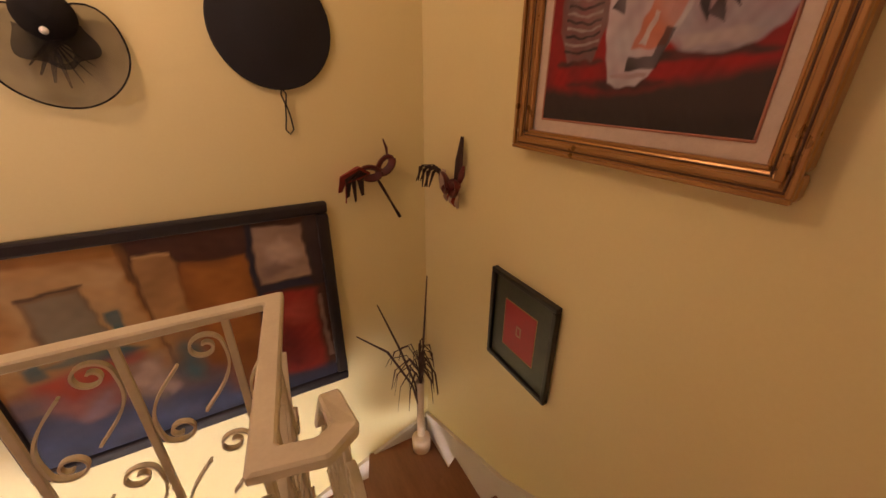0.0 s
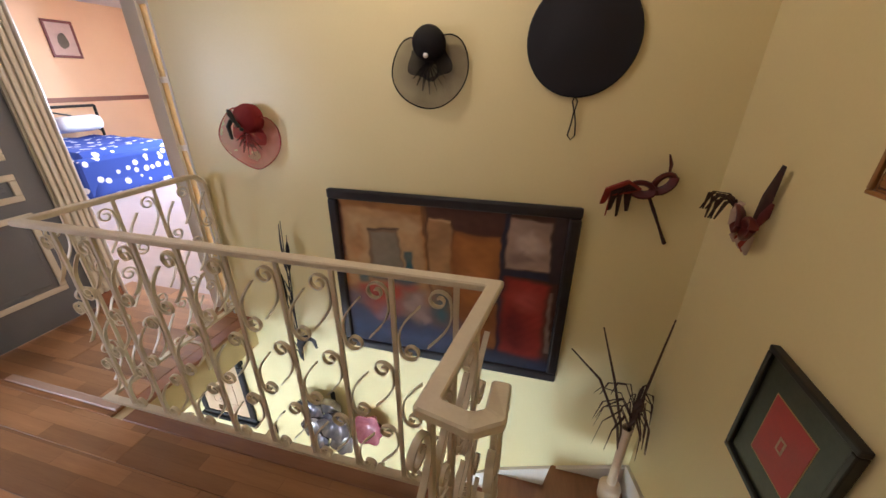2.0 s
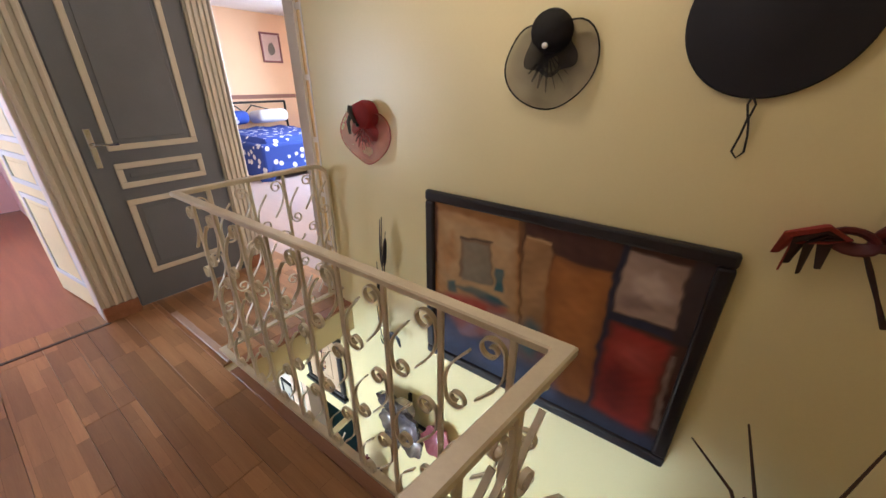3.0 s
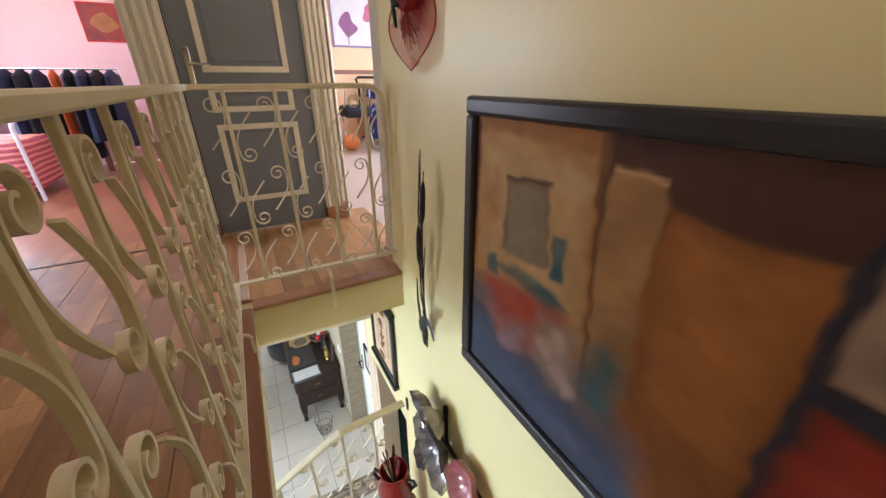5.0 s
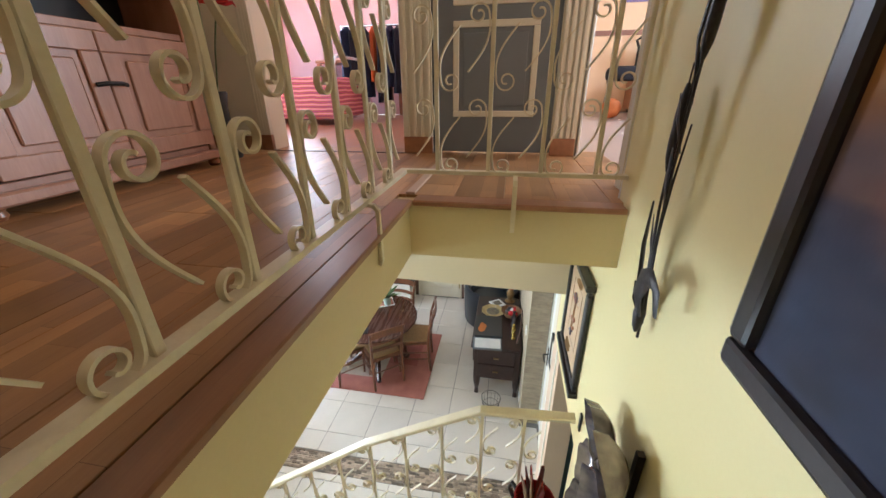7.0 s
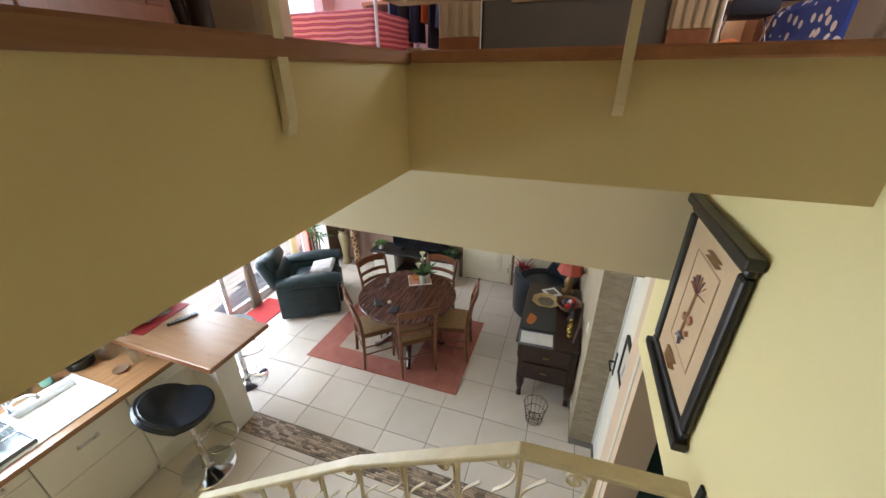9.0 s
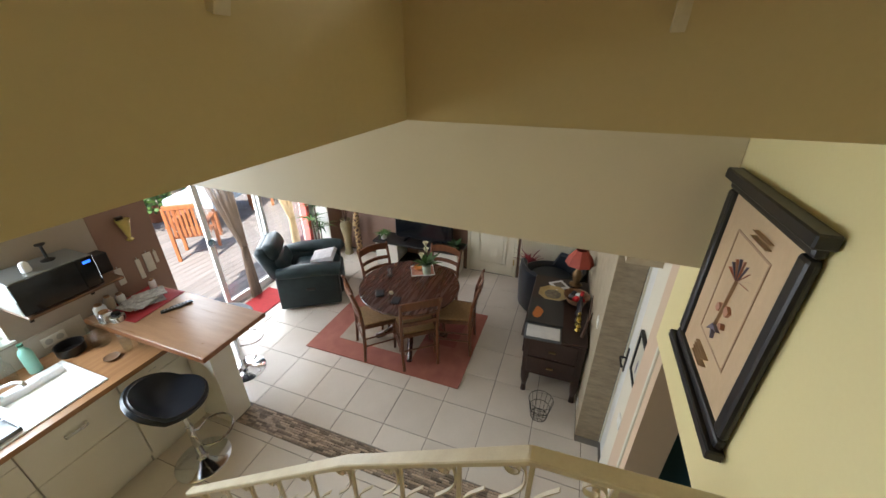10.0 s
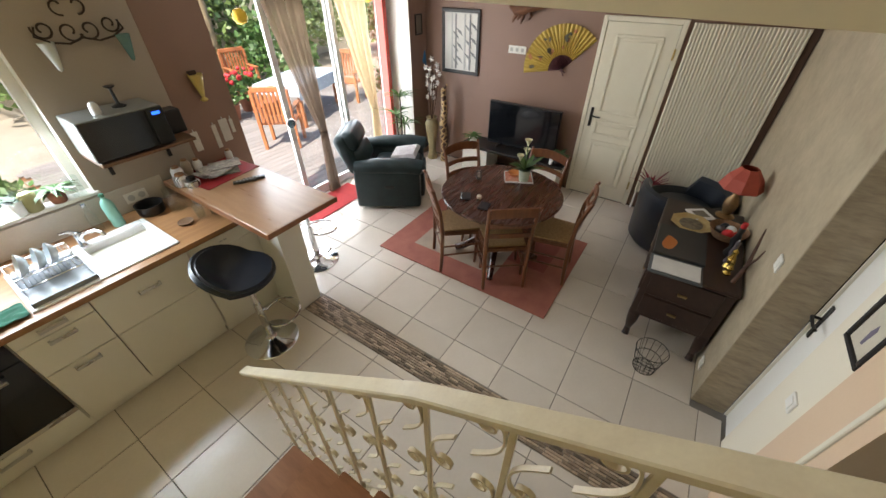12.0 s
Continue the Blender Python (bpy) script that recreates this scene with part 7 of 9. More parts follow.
def curtain(at, w_top, w_tie, z_top, z_tie, m, label, rows=26, cols=56, seed=1, skew=0.0):
    c = thing("curtain", at, label, "curtain", "terrace curtains")
    bm = bmesh.new()
    grid = []
    for i in range(rows):
        z = z_top * (1 - i / (rows - 1)) + 0.02
        if z > z_tie:
            s = (z - z_tie) / (z_top - z_tie)
            w = w_tie + (w_top - w_tie) * s ** 0.8
            off = skew * max(0.0, 1 - s) ** 1.2
        else:
            s = (z_tie - z) / z_tie
            w = w_tie + w_tie * 0.9 * s ** 0.6
            off = skew
        row = []
        for k in range(cols):
            u = k / (cols - 1) - 0.5
            fold = 0.022 * math.sin(u * 44 + seed) + 0.012 * math.sin(u * 71 + 2 * z + seed)
            row.append(bm.verts.new((off + u * w, fold * (0.5 + 0.5 * min(1, w / w_tie / 3)), z)))
        grid.append(row)
    for a, b in zip(grid, grid[1:]):
        for k in range(cols - 1):
            bm.faces.new((a[k], a[k + 1], b[k + 1], b[k]))
    part("cloth", bm, m, c, "", True)
    bm = bmesh.new()
    pts = [(skew + w_tie * 0.56 * math.cos(a), 0.045 * math.sin(a), z_tie) for a in (2 * math.pi * k / 16 for k in range(17))]
    sweep(bm, pts, 0.010, 6)
    part("tie_back", bm, m, c, "", True)
    for k in range(6):
        bm = bmesh.new()
        x = (-0.5 + (k + 0.5) / 6) * w_top
        sweep(bm, [(x, -0.012, z_top), (x, 0.02, z_top + 0.05), (x, 0.0, z_top + 0.07)], 0.008, 6, 0.5)
        part("loop", bm, m, c)
    return c


curtain((-3.40, YG + 0.13, 0), 0.46, 0.085, 2.16, 0.82, gauze_mat("brown_voile", (0.17, 0.115, 0.075), 0.93), "sheer dark brown curtain tied to one side", seed=2, skew=-0.16)
curtain((-4.28, YG + 0.12, 0), 0.50, 0.090, 2.16, 0.86, gauze_mat("sand_voile", (0.62, 0.50, 0.32), 0.94), "sheer sand-coloured curtain tied to one side", seed=5, skew=-0.22)
cr = thing("curtain_rod", (0, 0, 0), "dark curtain rod above the terrace door", "curtain rod")
bm = bmesh.new()
rod(bm, (-4.95, YG + 0.125, 2.235), (-2.50, YG + 0.125, 2.235), 0.010)
for x in (-4.9, -2.55):
    rod(bm, (x, YG + 0.05, 2.235), (x, YG + 0.13, 2.235), 0.006)
part("rod_tube", bm, M_DARKIRON, cr, "", True)
for x, z in ((-2.93, 2.06), (-4.62, 2.13)):
    la = thing("paper_lantern", (x, YG + 0.10, z), "small round yellow paper lantern", "lantern", "yellow lanterns")
    bm = bmesh.new()
    lathe(bm, [(0.02, -0.062), (0.045, -0.048), (0.062, -0.018), (0.062, 0.018), (0.045, 0.048), (0.02, 0.062)], 24, (0, 0, 0), 1.0, lambda a, k: 1 + 0.02 * math.sin(12 * a))
    part("globe", bm, mat("yellow_paper", (0.72, 0.48, 0.03), (0.66, 0.42, 0.02), 0.7, 8, 0.1, 60), la, "", True)
    bm = bmesh.new()
    rod(bm, (0, 0, 0.06), (0, 0, 2.23 - z), 0.002, seg=6)
    part("string", bm, M_CORD, la)
mt = thing("door_mat", (-3.28, -2.37, 0.001), "red doormat in front of the terrace door", "mat")
part("mat_sheet", boxes((-0.52, 0.42, -0.22, 0.20, 0, 0.010), bevel=0.004), mat("red_doormat", (0.42, 0.03, 0.03), (0.32, 0.02, 0.02), 0.9, 20, 0.5, 200), mt)

# ---- rug, table, chairs ----
rug = thing("rug", (0, 0, 0), "dusty pink rug with a beige centre", "rug")
M_RUGP, M_RUGB = mat("dusty_pink_pile", (0.42, 0.16, 0.12), (0.32, 0.11, 0.085), 0.95, 7, 0.6, 160), mat("beige_pile", (0.46, 0.38, 0.30), (0.38, 0.31, 0.24), 0.95, 7, 0.6, 160)
part("rug_field", boxes((-4.24, -2.945, -1.24, 0.64, 0.0, 0.011), bevel=0.004), M_RUGP, rug)
part("centre_panel", boxes((-3.98, -3.20, -0.95, 0.02, 0.0105, 0.0125)), M_RUGB, rug, "beige centre panel")
part("inner_square", boxes((-4.10, -3.50, 0.02, 0.42, 0.0105, 0.0125)), mat("deep_rose_pile", (0.33, 0.10, 0.085), (0.26, 0.075, 0.06), 0.95, 7, 0.6, 160), rug, "deeper pink panel")

M_MAHOG = mat("dark_mahogany", (0.085, 0.026, 0.014), (0.045, 0.014, 0.008), 0.27, 5, 0.08, 50, stretch=(0.6, 5, 5))
M_CHAIRW = mat("warm_cherry_wood", (0.20, 0.075, 0.030), (0.12, 0.042, 0.018), 0.33, 6, 0.1, 50, stretch=(5, 5, 0.6))
M_RUSH = mat("woven_rush", (0.42, 0.27, 0.12), (0.28, 0.16, 0.07), 0.8, 40, 0.7, 120)
tb = thing("dining_table", (-3.50, -0.12, 0.011), "round dark mahogany pedestal dining table", "table")
bm = bmesh.new()
lathe(bm, [(0.0001, 0.725), (0.53, 0.725), (0.555, 0.735), (0.560, 0.748), (0.552, 0.758), (0.0001, 0.760)], 64)
part("tabletop", bm, M_MAHOG, tb, "", True)
bm = bmesh.new()
lathe(bm, [(0.43, 0.655), (0.445, 0.660), (0.445, 0.725), (0.425, 0.725), (0.425, 0.655)], 48)
part("apron", bm, M_MAHOG, tb, "", True)
bm = bmesh.new()
lathe(bm, [(0.075, 0.12), (0.095, 0.16), (0.085, 0.22), (0.055, 0.30), (0.060, 0.42), (0.085, 0.50), (0.060, 0.56), (0.07, 0.62), (0.16, 0.70), (0.16, 0.725)], 28)
part("pedestal", bm, M_MAHOG, tb, "", True)
for k in range(4):
    a = radians(20 + 90 * k)
    bm = bmesh.new()
    sweep(bm, [(0.06 * math.cos(a), 0.06 * math.sin(a), 0.24), (0.20 * math.cos(a), 0.20 * math.sin(a), 0.17), (0.34 * math.cos(a), 0.34 * math.sin(a), 0.06), (0.42 * math.cos(a), 0.42 * math.sin(a), 0.030)], [0.040, 0.036, 0.028, 0.030], 10, 1.2)
    part("leg", bm, M_MAHOG, tb, "", True)


def dining_chair():
    c = thing("dining_chair", (0, 0, 0), "cherry wood dining chair with a woven rush seat", "chair", "chairs round the table")
    for x in (-0.19, 0.19):
        bm = bmesh.new()
        sweep(bm, [(x, -0.20, 0.0), (x, -0.185, 0.22), (x, -0.18, 0.46), (x * 1.02, -0.20, 0.68), (x * 1.06, -0.255, 0.88), (x * 1.10, -0.275, 0.915)], [0.016, 0.019, 0.020, 0.018, 0.016, 0.012], 10)
        part("back_leg", bm, M_CHAIRW, c, "", True)
        bm = bmesh.new()
        sweep(bm, [(x * 1.12, 0.20, 0.0), (x * 1.08, 0.205, 0.12), (x * 1.06, 0.20, 0.30), (x * 1.06, 0.195, 0.44)], [0.013, 0.015, 0.019, 0.020], 10)
        part("front_leg", bm, M_CHAIRW, c, "", True)
        bm = bmesh.new()
        rod(bm, (x * 1.07, 0.20, 0.20), (x, -0.185, 0.20), 0.009)
        rod(bm, (x * 1.07, 0.20, 0.30), (x, -0.185, 0.30), 0.009)
        part("stretcher", bm, M_CHAIRW, c, "", True)
    bm = bmesh.new()
    rod(bm, (-0.20, 0.20, 0.24), (0.20, 0.20, 0.24), 0.010)
    rod(bm, (-0.19, -0.185, 0.26), (0.19, -0.185, 0.26), 0.009)
    part("stretcher", bm, M_CHAIRW, c, "", True)
    bm = bmesh.new()
    prism(bm, [(-0.20, -0.20), (0.20, -0.20), (0.235, 0.225), (-0.235, 0.225)], 0.43, 0.462)
    bmesh.ops.bevel(bm, geom=list(bm.edges), offset=0.012, segments=2, affect="EDGES")
    part("seat_frame", bm, M_CHAIRW, c, "", True)
    bm = bmesh.new()
    prism(bm, [(-0.17, -0.165), (0.17, -0.165), (0.20, 0.19), (-0.20, 0.19)], 0.46, 0.474)
    bmesh.ops.bevel(bm, geom=list(bm.edges), offset=0.006, segments=1, affect="EDGES")
    part("seat", bm, M_RUSH, c, "woven rush seat", True)
    for z, h, y in ((0.86, 0.085, -0.250), (0.72, 0.045, -0.213), (0.61, 0.04, -0.195)):
        bm = bmesh.new()
        pts = [(0.195 * s, y - 0.030 * (1 - s * s), z + (0.022 * (1 - s * s) if z > 0.8 else 0.015 * (1 - s * s))) for s in (-1, -0.66, -0.33, 0, 0.33, 0.66, 1)]
        bar(bm, pts, 0.016, h, None)
        part("back_slat", bm, M_CHAIRW, c, "", True)
    return c


chair = dining_chair()
chair.matrix_basis = pose(-3.24, -0.44, 0.012, 0, 0, 45)
for x, y, rz in ((-3.25, 0.05, 128), (-3.60, 0.40, 188), (-3.80, -0.60, -30), (-3.97, 0.02, -97)):
    copy_thing(chair, pose(x, y, 0.012, 0, 0, rz))

TZ = 0.772
tray = thing("serving_tray", (-3.82, -0.10, TZ), "square tray with a coloured pattern", "tray", rz=28)
part("tray_plate", boxes((-0.11, 0.11, -0.13, 0.13, 0, 0.008), bevel=0.003), mat("patterned_tray", (0.60, 0.32, 0.22), (0.35, 0.08, 0.06), 0.35, 30, 0.05, 60), tray)
part("tray_rim", boxes((-0.115, 0.115, -0.135, -0.128, 0, 0.015), (-0.115, 0.115, 0.128, 0.135, 0, 0.015), (-0.115, -0.108, -0.128, 0.128, 0, 0.015), (0.108, 0.115, -0.128, 0.128, 0, 0.015)), M_CERAM, tray)
jar("fruit_bowl", (-3.83, -0.15, TZ + 0.008), [(0.03, 0), (0.055, 0.02), (0.062, 0.035), (0.05, 0.025), (0.0001, 0.012)], mat("orange_glaze", (0.62, 0.22, 0.05), None, 0.3), "small orange bowl on the tray", "bowl")
lily = thing("calla_lily", (-3.78, -0.03, TZ + 0.008), "white calla lily in a pale green pot", "plant")
bm = bmesh.new()
lathe(bm, [(0.042, 0), (0.045, 0.005), (0.055, 0.11), (0.058, 0.115), (0.050, 0.11), (0.0001, 0.10)], 24)
part("pot", bm, mat("pale_green_pot", (0.52, 0.60, 0.50), None, 0.4), lily, "", True)
bm = bmesh.new()
leaves(bm, (0, 0, 0.09), 15, 0.22, 0.055, 8, 0.35, 1.15)
part("foliage", bm, M_LEAF, lily, "", True)
for x, y, z in ((0.03, 0.01, 0.36), (-0.05, -0.02, 0.24), (0.02, -0.05, 0.20)):
    bm = bmesh.new()
    sweep(bm, [(0, 0, 0.1), (x * 0.5, y * 0.5, z * 0.6), (x, y, z)], 0.005, 6)
    part("stem", bm, M_LEAF, lily, "", True)
    bm = bmesh.new()
    lathe(bm, [(0.006, 0), (0.012, 0.02), (0.026, 0.05), (0.034, 0.062), (0.024, 0.05), (0.010, 0.025), (0.0001, 0.01)], 16, (x, y, z), 1.0, lambda a, k: 1 + 0.25 * math.cos(a))
    part("blossom", bm, mat("cream_petal", (0.78, 0.74, 0.52), None, 0.5), lily, "", True)
rm = thing("remote_control", (-3.64, -0.44, TZ), "silver and black remote control on the table", "remote control", rz=-62)
part("case", boxes((-0.025, 0.025, -0.10, 0.10, 0, 0.02), bevel=0.006), M_BLACK, rm)
for k in range(5):
    part("button", boxes((-0.014, 0.014, -0.08 + 0.033 * k, -0.062 + 0.033 * k, 0.02, 0.0225)), M_STEEL, rm)
for x, y, rz in ((-3.22, -0.34, 30), (-3.16, -0.12, 10)):
    wl = thing("dark_wallet", (x, y, TZ), "flat dark leather wallet on the table", "wallet", "", rz)
    part("leather", boxes((-0.06, 0.06, -0.045, 0.045, 0, 0.016), bevel=0.006), M_LEATHER, wl)
jar("small_ball", (-3.25, -0.22, TZ), [(0.006, 0), (0.018, 0.006), (0.024, 0.02), (0.020, 0.036), (0.0001, 0.044)], mat("cream_ball", (0.66, 0.58, 0.44), None, 0.4), "small cream ball on the table", "ornament", None, 16)

# ---- recliner ----
M_GRLEATH = mat("dark_teal_leather", (0.020, 0.038, 0.042), (0.009, 0.019, 0.022), 0.40, 8, 0.35, 70, spec=0.3)
rec = thing("recliner", (-3.96, -1.89, 0), "dark teal leather recliner with a white cushion", "armchair", rz=33)


def pad(parent, name, x0, x1, y0, y1, z0, z1, r=0.06, m=None, lab="", tilt=None):
    bm = bmesh.new()
    box(bm, x0, x1, y0, y1, z0, z1, bevel=r, seg=4)
    ob = part(name, bm, m or M_GRLEATH, parent, lab, True)
    if tilt:
        ob.matrix_basis = tilt
    return ob


pad(rec, "base", -0.30, 0.30, -0.36, 0.36, 0.06, 0.34, 0.03)
pad(rec, "seat", -0.27, 0.27, -0.20, 0.40, 0.30, 0.47, 0.07)
pad(rec, "footrest", -0.27, 0.27, 0.36, 0.44, 0.08, 0.40, 0.035)
for s in (-1, 1):
    pad(rec, "arm", s * 0.36 - 0.10, s * 0.36 + 0.10, -0.38, 0.40, 0.04, 0.52, 0.03)
    bm = bmesh.new()
    sweep(bm, [(s * 0.37, -0.36, 0.53), (s * 0.37, -0.1, 0.555), (s * 0.37, 0.25, 0.555), (s * 0.37, 0.42, 0.53), (s * 0.37, 0.44, 0.50)], [0.09, 0.112, 0.115, 0.11, 0.06], 16, 0.75)
    part("arm_cushion", bm, M_GRLEATH, rec, "", True)
pad(rec, "backrest", -0.31, 0.31, -0.10, 0.08, 0.0, 0.50, 0.08, None, "", pose(0, -0.36, 0.40, 22, 0, 0))
pad(rec, "back_cushion", -0.27, 0.27, -0.03, 0.14, 0.03, 0.28, 0.07, None, "", pose(0, -0.34, 0.40, 22, 0, 0))
pad(rec, "head_cushion", -0.28, 0.28, -0.04, 0.16, 0.27, 0.51, 0.085, None, "", pose(0, -0.34, 0.40, 22, 0, 0))
bm = bmesh.new()
box(bm, 0.462, 0.472, -0.02, 0.09, 0.30, 0.34, bevel=0.004)
part("lever", bm, M_BLACK, rec)
cu = thing("cushion", (-4.08, -1.72, 0.475), "white patterned cushion on the recliner seat", "cushion", rz=25)
bm = bmesh.new()
lathe(bm, [(0.0001, 0.0), (0.20, 0.02), (0.235, 0.055), (0.20, 0.10), (0.0001, 0.125)], 4)
bmesh.ops.subdivide_edges(bm, edges=list(bm.edges), cuts=3, use_grid_fill=True, smooth=0.4)
b = part("cushion_cover", bm, mat("white_print_cloth", (0.66, 0.64, 0.64), (0.45, 0.42, 0.44), 0.85, 16, 0.3, 120), cu, "", True)
b.matrix_basis = pose(0, 0, 0.02, 8, -6, 45)

# ---- television wall ----
st = thing("tv_stand", (0, 0, 0), "low dark and white television stand", "tv stand")
part("top", boxes((XL + 0.01, -4.98, -1.48, 0.0, 0.40, 0.435), bevel=0.005), M_BLACK, st)
part("shelf", boxes((XL + 0.02, -5.02, -1.40, -0.10, 0.08, 0.11)), M_BLACK, st)
for y0, y1 in ((-1.44, -1.05), (-0.42, -0.05)):
    part("side_box", boxes((XL + 0.02, -5.0, y0, y1, 0.0, 0.40), bevel=0.004), M_UNIT, st, "white side box")
tv = thing("television", (-5.20, -0.67, 0.435), "large black flat television on a stand", "television")
part("screen", boxes((0.016, 0.020, -0.47, 0.47, 0.045, 0.575)), M_BLKGL, tv, "black glass screen")
part("case", boxes((-0.035, 0.016, -0.482, 0.482, 0.034, 0.587), bevel=0.005), M_BLACK, tv)
for y in (-0.30, 0.30):
    part("foot", boxes((-0.08, 0.10, y - 0.012, y + 0.012, 0, 0.040), bevel=0.004), M_BLACK, tv)
potted("tv_plant", (-5.10, -1.33, 0.435), 0.06, 0.09, 0.17, 24, M_LEAF, M_CERAM, "small green plant in a white pot on the stand", 0.03, 0.8, 0.8, 15)
potted("tv_plant", (-5.10, -0.10, 0.435), 0.06, 0.09, 0.17, 22, M_LEAFD, mat("dark_pot", (0.05, 0.06, 0.06), None, 0.3), "dark leafy plant in a dark pot on the stand", 0.05, 0.9, 0.7, 16)
jar("white_bottle", (-5.02, -0.16, 0.435), [(0.02, 0), (0.024, 0.01), (0.024, 0.06), (0.012, 0.09), (0.0001, 0.095)], M_CERAM, "small white ornament on the stand", "ornament")
P_BAM = paint("bamboo_ink", (0.20, 0.20, 0.20), (0.12, 0.12, 0.12), 20)
BAM = [("sheet", rect(0, 0, 1, 1), paint("rice_paper", (0.62, 0.60, 0.55), (0.50, 0.49, 0.45), 4))]
for k, u in enumerate((0.22, 0.34, 0.62, 0.78)):
    BAM.append(("stroke", [(u, 0.02), (u + 0.05, 0.02), (u + 0.03, 0.98), (u - 0.01, 0.98)], P_BAM if k % 2 else paint("pale_ink", (0.40, 0.40, 0.38), None, 9)))
    for j in range(3):
        v = 0.22 + 0.24 * j + 0.05 * k
        BAM.append(("leaf", [(u + 0.03, v), (u + 0.16, v - 0.05), (u + 0.24, v - 0.14), (u + 0.10, v - 0.07)], P_BAM))
picture("bamboo_picture", (XL + 0.002, -1.74, 1.235), 90, 0.575, 0.755, 0.045, 0.025, M_BLACK, "ink bamboo picture in a black frame", BAM, M_LINEN)
picture("small_photo", (-5.20, -2.298, 1.68), 180, 0.15, 0.24, 0.018, 0.015, M_BLACK, "small framed photograph on the brown pier", [("sheet", rect(0, 0, 1, 1), P_GREY)], M_LINEN)
fan = thing("wall_fan", (XL + 0.006, -0.345, 1.44), "large yellow painted hand fan on the wall", "fan")
M_FANY, M_FANP = mat("yellow_fan_paper", (0.52, 0.36, 0.06), (0.40, 0.26, 0.04), 0.6, 9, 0.15, 70), mat("plum_fan_wood", (0.10, 0.035, 0.045), None, 0.5)
A0, A1, NF = radians(190), radians(45), 24
for k in range(NF):
    a, b2 = A0 + (A1 - A0) * k / NF, A0 + (A1 - A0) * (k + 1) / NF
    lift = 0.012
    for r0, r1, mm, nm in ((0.16, 0.47, M_FANY, "paper_fold"), (0.02, 0.16, M_FANP, "rib")):
        bm = bmesh.new()
        ma = (a + b2) / 2
        q = [bm.verts.new((0.004, r * math.cos(t_), r * math.sin(t_))) for r, t_ in ((r0, a), (r1, a))] + [bm.verts.new((0.004 + lift, r * math.cos(ma), r * math.sin(ma))) for r in (r1, r0)] + [bm.verts.new((0.004, r * math.cos(b2), r * math.sin(b2))) for r in (r1, r0)]
        bm.faces.new((q[0], q[1], q[2], q[3]))
        bm.faces.new((q[3], q[2], q[4], q[5]))
        part(nm, bm, mm, fan)
rnd = random.Random(77)
for k in range(16):
    a, r = rnd.uniform(radians(75), radians(182)), rnd.uniform(0.22, 0.42)
    bm = bmesh.new()
    pts = blob(r * math.cos(a), r * math.sin(a), rnd.uniform(0.012, 0.035), rnd.uniform(0.010, 0.028), 10, 0.3, k)
    vs = [bm.verts.new((0.0185, u, v)) for u, v in pts]
    ws = [bm.verts.new((0.0165, u, v)) for u, v in pts]
    bm.faces.new(vs)
    for i in range(len(vs)):
        bm.faces.new((vs[i], ws[i], ws[(i + 1) % len(vs)], vs[(i + 1) % len(vs)]))
    part("painted_flower", bm, mat("dark_blossom_paint", (0.10, 0.08, 0.04), None, 0.6) if k % 3 else mat("ochre_blossom_paint", (0.40, 0.16, 0.05), None, 0.6), fan)
bm = bmesh.new()
rod(bm, (0.002, 0, 0), (0.024, 0, 0), 0.016, seg=14)
part("pivot", bm, M_FANP, fan)
for k, (a, L) in enumerate(((radians(-60), 0.07), (radians(-25), 0.06))):
    bm = bmesh.new()
    rod(bm, (0.012, 0, 0), (0.012, L * math.cos(a), L * math.sin(a)), 0.006)
    part("tassel", bm, M_FANP, fan)
drg = thing("wall_ornament", (XL + 0.004, -0.86, 1.98), "carved wooden animal ornament on the wall", "wall decor")
bm = bmesh.new()
sweep(bm, [(0.05, -0.20, 0.06), (0.06, -0.10, 0.02), (0.07, 0.0, 0.04), (0.05, 0.12, 0.07), (0.04, 0.28, 0.08)], [0.02, 0.06, 0.065, 0.045, 0.012], 10, 0.8)
for y, z in ((-0.12, -0.09), (-0.02, -0.10), (-0.06, -0.06), (0.08, -0.05)):
    sweep(bm, [(0.06, y * 0.7, 0.01), (0.075, y, z * 0.5), (0.07, y - 0.02, z)], [0.026, 0.020, 0.010], 8)
part("carving", bm, mat("carved_wood", (0.22, 0.09, 0.04), (0.09, 0.035, 0.018), 0.5, 18, 0.5, 70), drg, "", True)
tsw = thing("triple_switch", (XL + 0.002, -0.93, 1.60), "white triple switch plate", "switch")
part("plate", boxes((0, 0.010, -0.115, 0.115, -0.042, 0.042), bevel=0.003), M_WHITE, tsw)
for y in (-0.072, 0, 0.072):
    part("rocker", boxes((0.010, 0.014, y - 0.018, y + 0.018, -0.02, 0.02), bevel=0.002), mat("switch_grey", (0.50, 0.48, 0.45), None, 0.5), tsw)
vs_ = thing("floor_vase", (-5.17, -2.09, 0), "tall gilded floor vase with white orchids", "vase")
bm = bmesh.new()
lathe(bm, [(0.075, 0), (0.08, 0.02), (0.055, 0.10), (0.065, 0.30), (0.095, 0.48), (0.10, 0.55), (0.07, 0.60), (0.085, 0.64), (0.06, 0.63), (0.0001, 0.55)], 28)
part("vase_body", bm, mat("antique_gold_ceramic", (0.36, 0.29, 0.15), (0.22, 0.17, 0.09), 0.35, 9, 0.2, 50), vs_, "", True)
rnd = random.Random(13)
